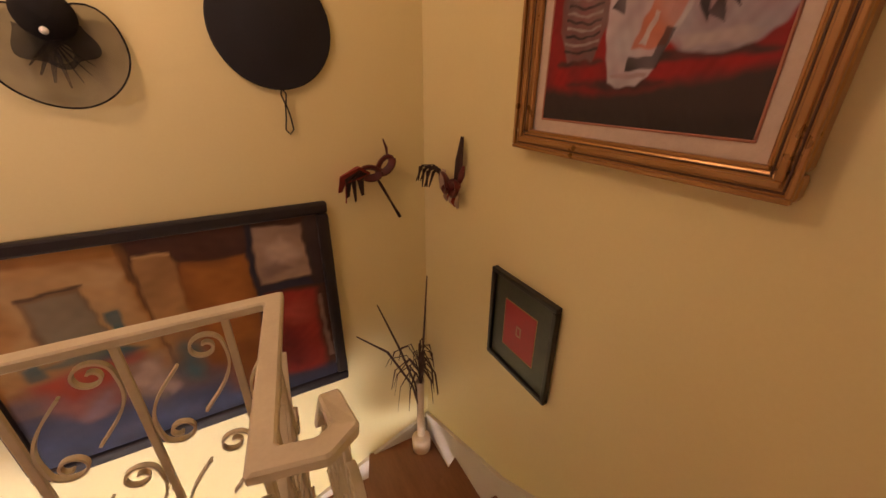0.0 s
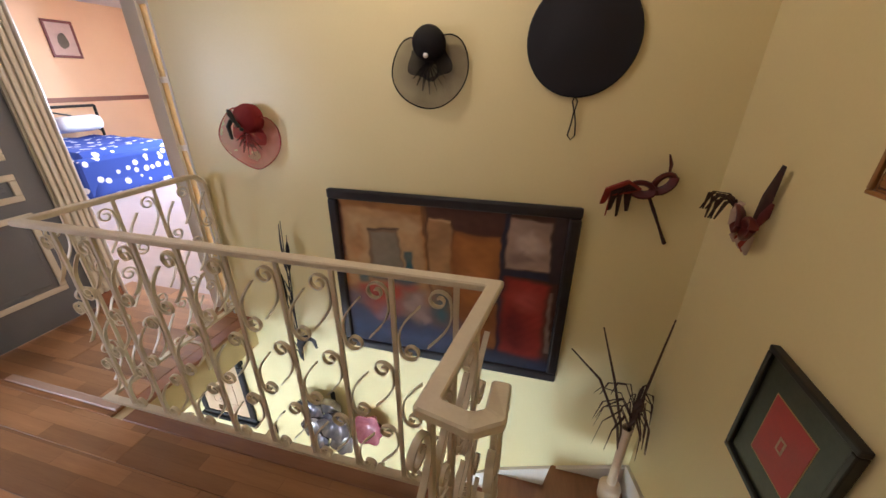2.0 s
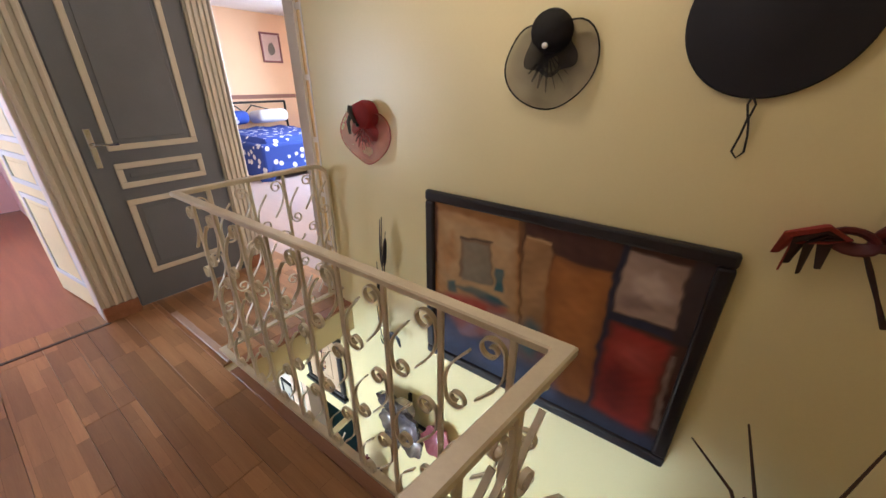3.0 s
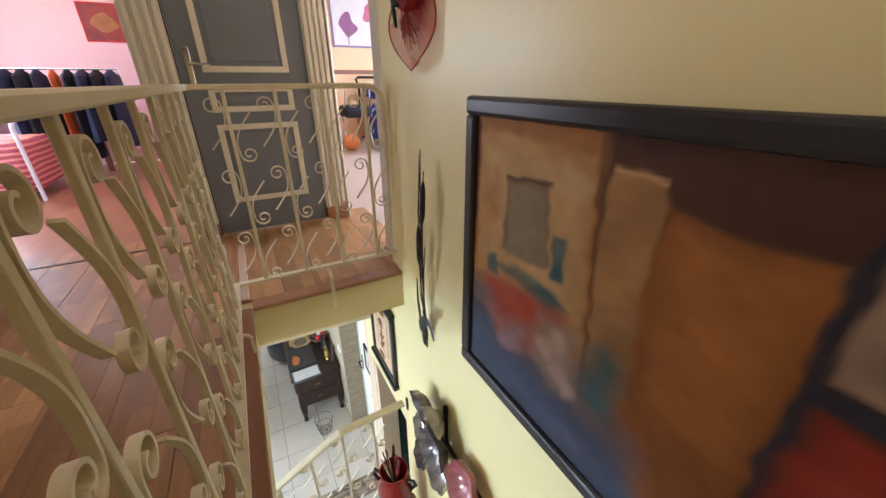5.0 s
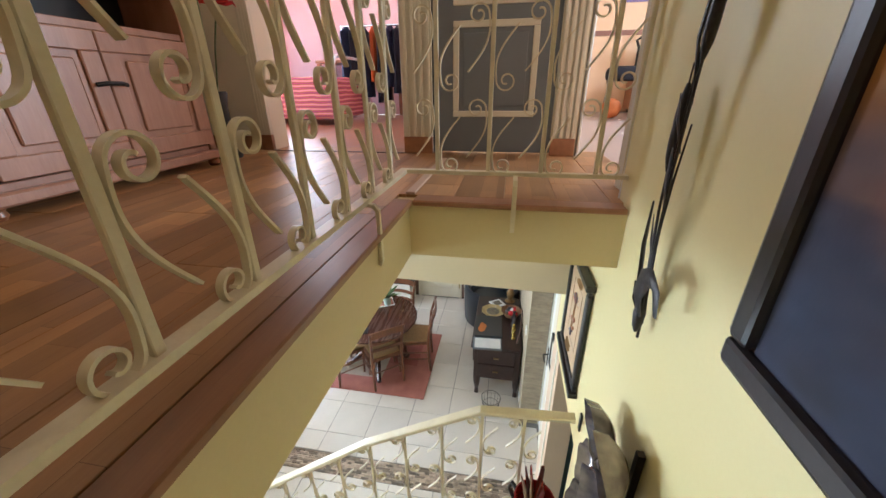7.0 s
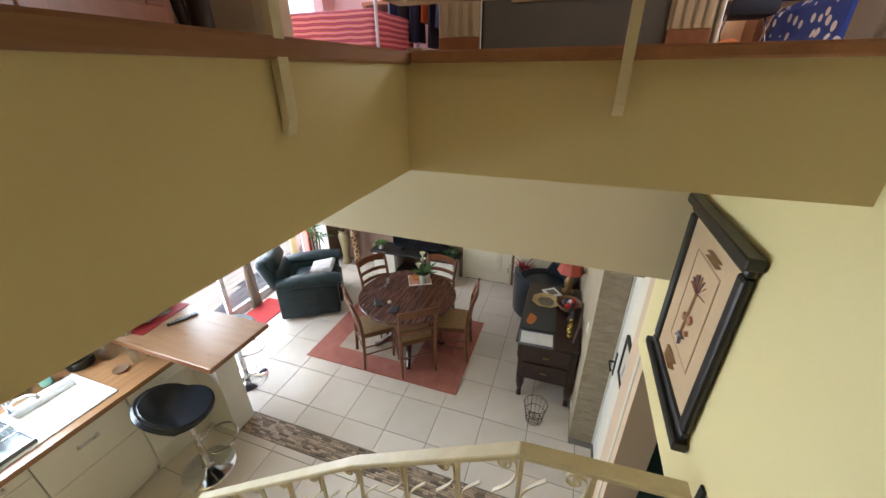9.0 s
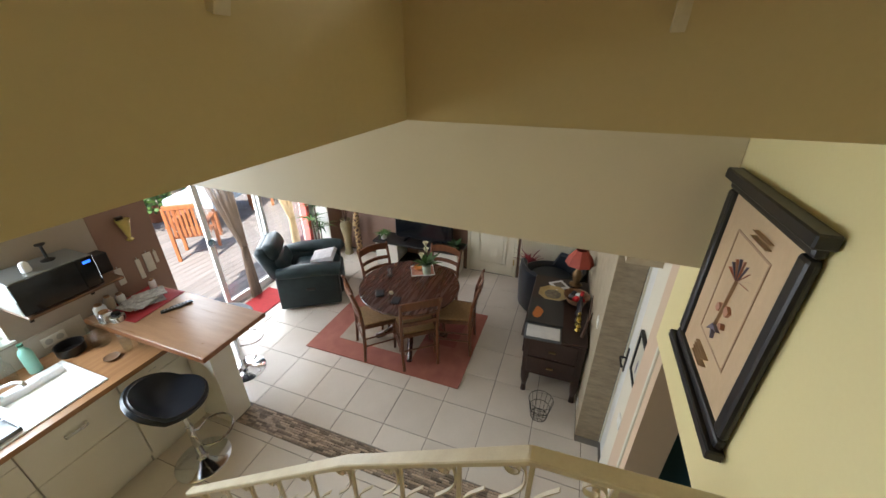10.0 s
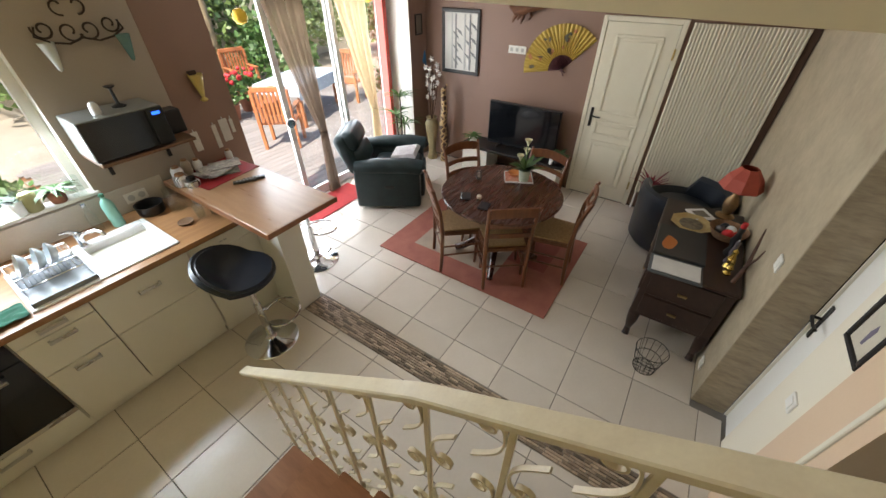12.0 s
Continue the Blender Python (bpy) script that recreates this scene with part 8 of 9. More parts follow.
for k in range(7):
    x, y, z = rnd.uniform(-0.08, 0.12), rnd.uniform(-0.13, 0.16), rnd.uniform(0.95, 1.45)
    bm = bmesh.new()
    sweep(bm, [(0, 0, 0.55), (x * 0.4, y * 0.4, 0.8), (x, y, z)], 0.005, 6)
    part("branch", bm, M_TWIG, vs_, "", True)
    for j in range(3):
        f = 0.72 + 0.14 * j
        c0 = Vector((x * f + rnd.uniform(-0.03, 0.05), y * f + rnd.uniform(-0.04, 0.04), 0.55 + (z - 0.55) * f))
        bm = bmesh.new()
        for q in range(5):
            a = q * 1.257 + j
            d = Vector((0.4, math.cos(a), math.sin(a))).normalized()
            sweep(bm, [c0, c0 + d * 0.022, c0 + d * 0.042], [0.006, 0.018, 0.006], 6, 0.3)
        part("orchid", bm, mat("white_orchid", (0.72, 0.68, 0.64), None, 0.6), vs_, "", True)
bm = bmesh.new()
sweep(bm, [(0.05, -0.04, 1.30), (0.06, -0.06, 1.40), (0.06, -0.05, 1.52)], [0.01, 0.04, 0.01], 8, 0.4)
part("blue_feather", bm, mat("blue_feather", (0.02, 0.12, 0.26), None, 0.6), vs_, "blue feather", True)
gir = thing("carved_statue", (-5.18, -1.88, 0), "tall carved wooden giraffe statue with pale spots", "statue")
bm = bmesh.new()
sweep(bm, [(0, 0, 0.0), (0.0, 0.01, 0.25), (0.01, -0.01, 0.55), (0.0, 0.01, 0.80), (0.01, 0.0, 0.98), (0.04, 0.02, 1.06), (0.09, 0.03, 1.05)], [0.055, 0.05, 0.055, 0.045, 0.035, 0.035, 0.015], 14)
sweep(bm, [(0.02, 0.03, 1.07), (0.01, 0.06, 1.13)], [0.012, 0.006], 8)
sm = bpy.data.materials.new("spotted_carved_wood")
sm.use_nodes = True
t = sm.node_tree
vo, rp, tc = t.nodes.new("ShaderNodeTexVoronoi"), t.nodes.new("ShaderNodeValToRGB"), t.nodes.new("ShaderNodeTexCoord")
vo.feature = "DISTANCE_TO_EDGE"
vo.inputs["Scale"].default_value = 13
rp.color_ramp.elements[0].color, rp.color_ramp.elements[1].color = (0.42, 0.28, 0.13, 1), (0.06, 0.025, 0.014, 1)
rp.color_ramp.elements[0].position, rp.color_ramp.elements[1].position = 0.10, 0.16
t.links.new(tc.outputs["Object"], vo.inputs["Vector"])
t.links.new(vo.outputs["Distance"], rp.inputs["Fac"])
t.links.new(rp.outputs["Color"], t.nodes["Principled BSDF"].inputs["Base Color"])
t.nodes["Principled BSDF"].inputs["Roughness"].default_value = 0.45
part("carving", bm, sm, gir, "", True)
palm = thing("dracaena", (-4.86, -2.44, 0), "slender green dracaena beside the terrace door", "plant")
bm = bmesh.new()
lathe(bm, [(0.10, 0), (0.11, 0.02), (0.13, 0.20), (0.12, 0.20), (0.0001, 0.17)], 22)
part("pot", bm, M_BLACK, palm, "dark pot", True)
for k, (x, y, z) in enumerate(((0.0, 0.02, 0.95), (0.06, -0.02, 0.70), (-0.06, 0.03, 0.55))):
    bm = bmesh.new()
    sweep(bm, [(x * 0.3, y * 0.3, 0.16), (x * 0.7, y, z * 0.6), (x, y, z)], [0.014, 0.012, 0.010], 8)
    part("trunk", bm, M_TWIG, palm, "", True)
    bm = bmesh.new()
    leaves(bm, (x, y, z - 0.02), 18, 0.34, 0.030, 20 + k, 0.75, 0.95)
    part("crown", bm, M_LEAF, palm, "", True)

# ---- desk corner ----
M_DKWOOD = mat("very_dark_stained_wood", (0.040, 0.018, 0.014), (0.022, 0.010, 0.008), 0.34, 5, 0.1, 50, stretch=(0.6, 5, 5))
dk = thing("writing_desk", (0, 0, 0), "dark stained wooden chest with curved legs", "chest")
DZ = 0.76
bm = boxes((-4.24, -3.11, 1.185, YS - 0.015, DZ - 0.03, DZ), bevel=0.008)
part("top", bm, M_DKWOOD, dk)
part("body", boxes((-4.20, -3.16, 1.22, YS - 0.02, 0.26, DZ - 0.03), bevel=0.006), M_DKWOOD, dk)
for z0, z1 in ((0.30, 0.48), (0.50, 0.70)):
    d = part("end_panel", boxes((-3.16, -3.146, 1.26, 1.70, z0, z1), bevel=0.004), M_DKWOOD, dk)
    part("pull", boxes((-3.146, -3.128, 1.45, 1.51, z0 + 0.08, z0 + 0.095), bevel=0.003), mat("aged_brass", (0.42, 0.32, 0.16), None, 0.35, metal=1.0), d, "brass pull")
for i in range(3):
    d = part("drawer_front", boxes((-4.17 + 0.34 * i, -3.85 + 0.34 * i, 1.206, 1.22, 0.50, 0.70), bevel=0.004), M_DKWOOD, dk)
    part("pull", boxes((-4.04 + 0.34 * i, -3.98 + 0.34 * i, 1.19, 1.206, 0.59, 0.605), bevel=0.003), mat("aged_brass", (0.42, 0.32, 0.16), None, 0.35, metal=1.0), d, "brass pull")
for x, y in ((-3.20, 1.26), (-3.20, 1.73), (-4.16, 1.26), (-4.16, 1.73)):
    bm = bmesh.new()
    sx = 1 if x > -3.6 else -1
    sweep(bm, [(x, y, 0.28), (x + sx * 0.02, y, 0.18), (x - sx * 0.01, y, 0.06), (x + sx * 0.02, y, 0.0)], [0.045, 0.040, 0.022, 0.028], 10)
    part("leg", bm, M_DKWOOD, dk, "", True)
fo = thing("dark_folder", (-3.50, 1.36, DZ), "large dark folder with an orange motif", "folder", rz=2)
part("cover", boxes((-0.21, 0.21, -0.16, 0.17, 0, 0.030), bevel=0.004), mat("charcoal_card", (0.035, 0.035, 0.034), None, 0.5, 6, 0.1, 80), fo)
bm = bmesh.new()
prism(bm, blob(0.05, -0.07, 0.075, 0.055, 16, 0.25, 3), 0.030, 0.032)
part("motif", bm, mat("orange_print", (0.48, 0.15, 0.03), None, 0.6), fo, "orange motif")
pb2 = thing("photo_book", (-3.17, 1.37, DZ), "open book with a white page", "book", rz=3)
part("cover", boxes((-0.115, 0.11, -0.165, 0.165, 0, 0.012), bevel=0.003), mat("slate_cover", (0.10, 0.11, 0.12), None, 0.4), pb2)
part("page", boxes((-0.085, 0.085, -0.145, 0.150, 0.012, 0.020), bevel=0.002), mat("white_page", (0.70, 0.69, 0.67), (0.60, 0.59, 0.58), 0.8, 12, 0.03, 70), pb2, "white page")
plt = thing("brass_tray", (-3.85, 1.40, DZ), "octagonal brass tray with a dark centre", "tray", rz=20)
bm = bmesh.new()
lathe(bm, [(0.10, 0.0), (0.115, 0.004), (0.155, 0.022), (0.156, 0.026), (0.112, 0.010), (0.0001, 0.008)], 8)
part("rim", bm, mat("pale_brass", (0.60, 0.48, 0.25), (0.50, 0.38, 0.18), 0.35, 12, 0.1, 60, metal=0.7), plt)
bm = bmesh.new()
lathe(bm, [(0.0001, 0.009), (0.085, 0.010), (0.085, 0.013), (0.0001, 0.014)], 24)
part("centre", bm, mat("etched_centre", (0.30, 0.27, 0.20), (0.12, 0.10, 0.08), 0.4, 40, 0.4, 60, metal=0.6), plt)
cd = thing("white_dish", (-4.06, 1.45, DZ), "square white ceramic dish on the chest", "dish", rz=35)
part("dish_body", boxes((-0.085, 0.085, -0.085, 0.085, 0, 0.012), bevel=0.004), M_CERAM, cd)
part("picture_inlay", boxes((-0.05, 0.05, -0.05, 0.05, 0.012, 0.0135)), P_GREY, cd)
bk = thing("wicker_bowl", (-3.80, 1.635, DZ), "wicker bowl with red and glass ornaments", "bowl")
bm = bmesh.new()
lathe(bm, [(0.07, 0), (0.09, 0.01), (0.125, 0.07), (0.130, 0.085), (0.118, 0.07), (0.08, 0.018), (0.0001, 0.015)], 28)
part("bowl_shell", bm, mat("wicker", (0.30, 0.16, 0.08), (0.16, 0.08, 0.04), 0.7, 50, 0.7, 90), bk, "", True)
for i, (x, y, r, m) in enumerate(((-0.03, 0.02, 0.038, M_CERAM), (0.05, 0.0, 0.042, M_ROSE), (0.0, -0.05, 0.036, M_SILV), (0.05, 0.05, 0.035, M_ROSE), (-0.06, -0.02, 0.034, M_LEATHER))):
    bm = bmesh.new()
    bmesh.ops.create_uvsphere(bm, u_segments=14, v_segments=10, radius=r, matrix=Matrix.Translation((x, y, 0.055)))
    part("ornament", bm, m, bk, "", True)
for i, (x, h, r, m, lab) in enumerate(((-3.58, 0.26, 0.034, M_BLACK, "dark bottle with a red cap"), (-3.47, 0.20, 0.028, M_SILV, "silver figurine"), (-3.40, 0.16, 0.030, mat("gold_figurine", (0.55, 0.38, 0.10), None, 0.25, 10, 0.2, 60, metal=0.9), "gold figurine"), (-3.32, 0.12, 0.026, mat("gold_figurine", (0.55, 0.38, 0.10), None, 0.25, metal=0.9), "small gold figurine"))):
    jar("bottle" if i == 0 else "figurine", (x, 1.665, DZ), [(r * 0.9, 0), (r, 0.01), (r * 0.55, h * 0.25), (r * 0.95, h * 0.45), (r * 0.45, h * 0.7), (r * 0.6, h * 0.85), (0.0001, h)], m, lab + " on the chest", "bottle" if i == 0 else "figurine", (h * 0.86, r * 0.5, h * 0.16, M_ROSE) if i == 0 else None)
dri = thing("driftwood", (-3.36, 1.735, DZ), "thin dark driftwood branch leaning at the wall", "branch")
bm = bmesh.new()
sweep(bm, [(0.12, -0.03, 0.0), (0.06, 0.0, 0.12), (-0.02, 0.01, 0.20), (-0.10, 0.015, 0.32)], [0.014, 0.012, 0.010, 0.004], 8)
sweep(bm, [(0.06, 0.0, 0.12), (0.12, 0.01, 0.22), (0.14, 0.015, 0.30)], [0.010, 0.007, 0.003], 8)
part("branch_body", bm, M_TWIG, dri, "", True)
lamp = thing("table_lamp", (-4.15, 1.62, DZ), "table lamp with a panelled red shade", "lamp")
bm = bmesh.new()
lathe(bm, [(0.065, 0), (0.07, 0.01), (0.03, 0.03), (0.05, 0.09), (0.055, 0.14), (0.025, 0.20), (0.012, 0.24), (0.012, 0.30)], 20)
part("foot", bm, mat("bronze_lamp_foot", (0.28, 0.17, 0.07), (0.14, 0.08, 0.04), 0.4, 12, 0.3, 60, metal=0.6), lamp, "", True)
bm = bmesh.new()
lathe(bm, [(0.150, 0.27), (0.152, 0.275), (0.120, 0.36), (0.060, 0.435), (0.058, 0.435), (0.116, 0.36), (0.146, 0.275)], 8)
part("shade", bm, mat("brick_red_shade", (0.42, 0.075, 0.045), (0.34, 0.055, 0.035), 0.6, 8, 0.2, 90), lamp, "panelled brick-red shade")
tub = thing("tub_chair", (-4.72, 1.34, 0), "black leather tub chair", "armchair")
bm = bmesh.new()
n = 30
rows = []
for r, z in ((0.36, 0.05), (0.40, 0.10), (0.42, 0.60), (0.41, 0.66), (0.37, 0.68), (0.33, 0.64), (0.31, 0.42), (0.0, 0.42)):
    rows.append([bm.verts.new((r * math.cos(2 * math.pi * k / n), r * math.sin(2 * math.pi * k / n), z - (0.16 if z > 0.5 and math.cos(2 * math.pi * k / n - radians(215)) > 0.75 else 0))) for k in range(n)])
for a, b in zip(rows, rows[1:]):
    for k in range(n):
        bm.faces.new((a[k], a[(k + 1) % n], b[(k + 1) % n], b[k]))
bmesh.ops.remove_doubles(bm, verts=bm.verts, dist=0.0005)
part("shell", bm, M_LEATHER, tub, "", True)
bm = bmesh.new()
lathe(bm, [(0.0001, 0.40), (0.27, 0.40), (0.295, 0.44), (0.27, 0.485), (0.0001, 0.49)], 28)
part("seat_cushion", bm, M_LEATHER, tub, "", True)
for a in (45, 135, 225, 315):
    bm = bmesh.new()
    rod(bm, (0.28 * math.cos(radians(a)), 0.28 * math.sin(radians(a)), 0), (0.28 * math.cos(radians(a)), 0.28 * math.sin(radians(a)), 0.07), 0.022)
    part("foot", bm, M_BLACK, tub)
rp_ = potted("red_plant", (-5.18, 1.00, 0.0), 0.10, 0.42, 0.30, 24, mat("crimson_leaf", (0.33, 0.015, 0.03), (0.18, 0.008, 0.018), 0.5, 12, 0.2, 60, island=0.25), mat("dark_red_pot", (0.14, 0.015, 0.022), None, 0.35), "crimson spiky plant in a tall dark red pot", 0.022, 1.1, 0.35, 31)
wb = thing("wire_basket", (-3.00, 1.44, 0), "black wire waste basket", "basket")
wb.matrix_basis = pose(-2.92, 1.45, 0) @ Matrix.Scale(0.76, 4)
for i in range(14):
    a = 2 * math.pi * i / 14
    bm = bmesh.new()
    sweep(bm, [(0.10 * math.cos(a), 0.10 * math.sin(a), 0.004), (0.12 * math.cos(a), 0.12 * math.sin(a), 0.14), (0.145 * math.cos(a), 0.145 * math.sin(a), 0.27)], 0.0022, 5)
    part("wire", bm, M_DARKIRON, wb, "", True)
for r, z in ((0.10, 0.004), (0.12, 0.14), (0.145, 0.27)):
    bm = bmesh.new()
    sweep(bm, [(r * math.cos(2 * math.pi * k / 28), r * math.sin(2 * math.pi * k / 28), z) for k in range(29)], 0.0035, 6)
    part("ring", bm, M_DARKIRON, wb, "", True)
for i in range(4):
    for ax in (0, 1):
        c0, h = -0.06 + 0.04 * i, math.sqrt(0.1 ** 2 - (-0.06 + 0.04 * i) ** 2)
        bm = bmesh.new()
        rod(bm, (c0, -h, 0.004) if ax else (-h, c0, 0.004), (c0, h, 0.004) if ax else (h, c0, 0.004), 0.0025, seg=6)
        part("bottom_wire", bm, M_DARKIRON, wb)

# ---- red vase beside the lower railing ----
rv = thing("red_vase", (-0.885, 1.70, 6 * RISE + 0.001), "glossy red vase with dark handles and plumes on a winder step", "vase")
bm = bmesh.new()
lathe(bm, [(0.070, 0), (0.074, 0.015), (0.062, 0.05), (0.085, 0.16), (0.110, 0.30), (0.118, 0.40), (0.108, 0.49), (0.086, 0.545), (0.082, 0.57), (0.096, 0.60), (0.090, 0.603), (0.074, 0.57), (0.078, 0.54), (0.0001, 0.42)], 36)
part("vase_body", bm, mat("oxblood_glaze", (0.26, 0.022, 0.02), (0.17, 0.014, 0.014), 0.16, 5, 0.03, 40), rv, "", True)
for s in (-1, 1):
    bm = bmesh.new()
    sweep(bm, [(0.7 * s * 0.095, s * 0.07, 0.53), (0.7 * s * 0.145, s * 0.10, 0.54), (0.7 * s * 0.15, s * 0.11, 0.50), (0.7 * s * 0.115, s * 0.085, 0.45)], 0.012, 8)
    part("handle", bm, M_BLACK, rv, "dark handle", True)
rnd = random.Random(41)
for k in range(20):
    a, L = rnd.uniform(0, 6.28), rnd.uniform(0.16, 0.30)
    bm = bmesh.new()
    q = rnd.uniform(0.03, 0.085)
    feather(bm, [(0, 0, 0.45), (0.5 * q * math.cos(a), 0.5 * q * math.sin(a), 0.50 + L * 0.4), (q * math.cos(a), q * math.sin(a), 0.50 + L)], rnd.uniform(0.006, 0.018))
    part("plume", bm, (M_REDPL, M_MASK, M_PALE, M_MASK)[k % 4], rv, "", True)

# ---- terrace and garden ----
M_GROUND = mat("sandy_ground", (0.40, 0.35, 0.28), (0.30, 0.26, 0.20), 0.95, 3, 0.5, 40)
solid("ground", boxes((-400, 400, -800, YG - 0.12, -0.30, -0.16)), M_GROUND, "pale sandy garden ground", "ground")
M_DECK = mat("weathered_deck", (0.30, 0.27, 0.25), (0.20, 0.18, 0.165), 0.75, 4, 0.3, 60, stretch=(0.5, 6, 6), vary=0.14)
deck = tagged(new("deck"), "weathered grey timber terrace deck", "deck", "", "structure")
bm = boxes((-3.2, 3.2, -0.066, 0.066, -0.025, 0.0), bevel=0.004)
plank = finish(bm, "deck_board", M_DECK)
for i in range(31):
    share("deck_board", plank, deck, pose(-4.6 + 0.05 * (i % 3), YG - 0.26 - 0.139 * i, -0.06))
part("joists", boxes((-7.9, -1.3, -7.1, YG - 0.19, -0.16, -0.09)), M_TREAD, deck)
solid("garden_wall", boxes((-14, 4, -11.2, -11.0, -0.16, 2.4)), mat("sunlit_render", (0.70, 0.62, 0.50), (0.60, 0.52, 0.41), 0.9, 2, 0.4, 30), "pale rendered garden wall", "wall")
M_TEAK = mat("orange_teak", (0.46, 0.17, 0.06), (0.34, 0.11, 0.04), 0.5, 6, 0.2, 50, stretch=(5, 5, 0.6))


def garden_chair(at, rz, label):
    c = thing("garden_chair", at, label, "chair", "garden chairs", rz)
    for x in (-0.27, 0.27):
        part("leg", boxes((x - 0.025, x + 0.025, 0.20, 0.26, 0, 0.62), bevel=0.004), M_TEAK, c)
        part("leg", boxes((x - 0.025, x + 0.025, -0.26, -0.20, 0, 0.95), bevel=0.004), M_TEAK, c)
        part("arm", boxes((x - 0.04, x + 0.04, -0.26, 0.30, 0.62, 0.645), bevel=0.005), M_TEAK, c)
    for k in range(6):
        part("seat_slat", boxes((-0.27, 0.27, -0.20 + 0.078 * k, -0.14 + 0.078 * k, 0.40, 0.425), bevel=0.003), M_TEAK, c)
    for k in range(7):
        part("back_slat", boxes((-0.22 + 0.067 * k, -0.18 + 0.067 * k, -0.25, -0.23, 0.45, 0.92), bevel=0.003), M_TEAK, c)
    part("top_rail", boxes((-0.27, 0.27, -0.26, -0.22, 0.92, 1.0), bevel=0.008), M_TEAK, c)
    return c


garden_chair((-4.35, -4.65, -0.06), 130, "orange teak garden chair beside the table")
garden_chair((-4.75, -7.6, -0.06), 15, "orange teak garden chair in the sun")
garden_chair((-5.75, -7.9, -0.06), -10, "orange teak garden chair in the sun")
garden_chair((-6.9, -5.6, -0.06), -70, "orange teak garden chair behind the table")
gt = thing("garden_table", (-5.6, -5.6, -0.06), "garden table covered with a pale blue cloth", "table", rz=20)
for x in (-0.7, 0.7):
    for y in (-0.38, 0.38):
        part("leg", boxes((x - 0.03, x + 0.03, y - 0.03, y + 0.03, 0, 0.72)), M_TEAK, gt)
part("tabletop", boxes((-0.8, 0.8, -0.45, 0.45, 0.72, 0.75), bevel=0.005), M_TEAK, gt)
gc = thing("tablecloth", (-5.6, -5.6, 0.692), "pale blue tablecloth hanging over the edge", "tablecloth", rz=20)
bm = bmesh.new()
bmesh.ops.create_grid(bm, x_segments=26, y_segments=16, size=0.5)
for v in bm.verts:
    u, w = v.co.x * 2, v.co.y * 2
    du, dw2 = max(0, abs(u) - 0.82), max(0, abs(w) - 0.75)
    v.co = Vector((math.copysign(min(abs(u), 0.82) / 0.82 * 0.82, u), math.copysign(min(abs(w), 0.75) / 0.75 * 0.47, w), -0.9 * max(du, dw2) + 0.004))
part("cloth", bm, mat("pale_blue_cloth", (0.52, 0.60, 0.66), (0.42, 0.50, 0.58), 0.8, 12, 0.2, 90), gc, "", True)
jar("garden_pot", (-5.05, -6.0, -0.06), [(0.16, 0), (0.18, 0.02), (0.22, 0.34), (0.24, 0.36), (0.20, 0.34), (0.0001, 0.30)], M_POTT, "large terracotta pot on the deck", "pot")
M_GERAN = mat("geranium_red", (0.60, 0.03, 0.03), (0.45, 0.02, 0.03), 0.6, 20, 0.3, 60, island=0.2)


def bush(name, at, r, h, n, leaf, m, label, seed, flowers=0, pot=None):
    p = thing(name, at, label, "plant", "garden plants")
    rnd = random.Random(seed)
    if pot:
        bm = bmesh.new()
        lathe(bm, [(pot * 0.75, 0), (pot, 0.28), (pot * 1.07, 0.30), (pot * 0.9, 0.28), (0.0001, 0.26)], 18)
        part("pot", bm, M_POTT, p, "", True)
    verts, faces = [], []
    for k in range(n):
        a, e, q = rnd.uniform(0, 6.28), rnd.uniform(-0.3, 1.5), rnd.uniform(0.35, 1.0) ** 0.6
        c = Vector((r * q * math.cos(a) * math.cos(e), r * q * math.sin(a) * math.cos(e), (0.28 if pot else 0) + h * (0.25 + 0.7 * q * abs(math.sin(e)) + rnd.uniform(-0.08, 0.08))))
        d = Vector((rnd.uniform(-1, 1), rnd.uniform(-1, 1), rnd.uniform(-0.5, 1))).normalized()
        s = d.cross(Vector((rnd.uniform(-1, 1), rnd.uniform(-1, 1), 0.3))).normalized()
        l = leaf * rnd.uniform(0.6, 1.3)
        i = len(verts)
        verts += [c, c + d * l * 0.5 + s * l * 0.28, c + d * l, c + d * l * 0.5 - s * l * 0.28]
        faces.append((i, i + 1, i + 2, i + 3))
    me = bpy.data.meshes.new("foliage")
    me.from_pydata(verts, [], faces)
    me.materials.append(m)
    tagged(share("foliage", me, p, Matrix()), "", "", "", "stuff")
    if flowers:
        for k in range(flowers):
            a, q = rnd.uniform(0, 6.28), rnd.uniform(0.3, 0.95)
            bm = bmesh.new()
            bmesh.ops.create_icosphere(bm, subdivisions=2, radius=rnd.uniform(0.035, 0.06))
            for v in bm.verts:
                v.co *= 1 + 0.35 * noise.noise(v.co * 40 + Vector((k, 0, 0)))
            b = part("blossom", bm, M_GERAN, p, "", True)
            b.matrix_basis = pose(r * q * math.cos(a), r * q * math.sin(a), (0.28 if pot else 0) + h * rnd.uniform(0.85, 1.1))
    return p


bush("geranium", (-4.55, -6.6, -0.06), 0.42, 0.50, 500, 0.11, M_LEAF, "potted geranium with red blossoms", 1, 12, 0.20)
bush("geranium", (-5.15, -6.9, -0.06), 0.40, 0.45, 450, 0.11, M_LEAF, "potted geranium with red blossoms", 2, 8, 0.20)
bush("shrub", (-7.2, -8.6, -0.16), 1.1, 1.6, 1500, 0.18, M_LEAF, "leafy green garden shrub", 3)
bush("shrub", (-3.4, -9.6, -0.16), 1.0, 1.8, 1400, 0.18, M_LEAF, "leafy green garden shrub", 4)
bush("shrub", (-12.5, -8.2, -0.16), 1.0, 1.5, 1600, 0.18, M_LEAF, "tall green garden shrub", 5)
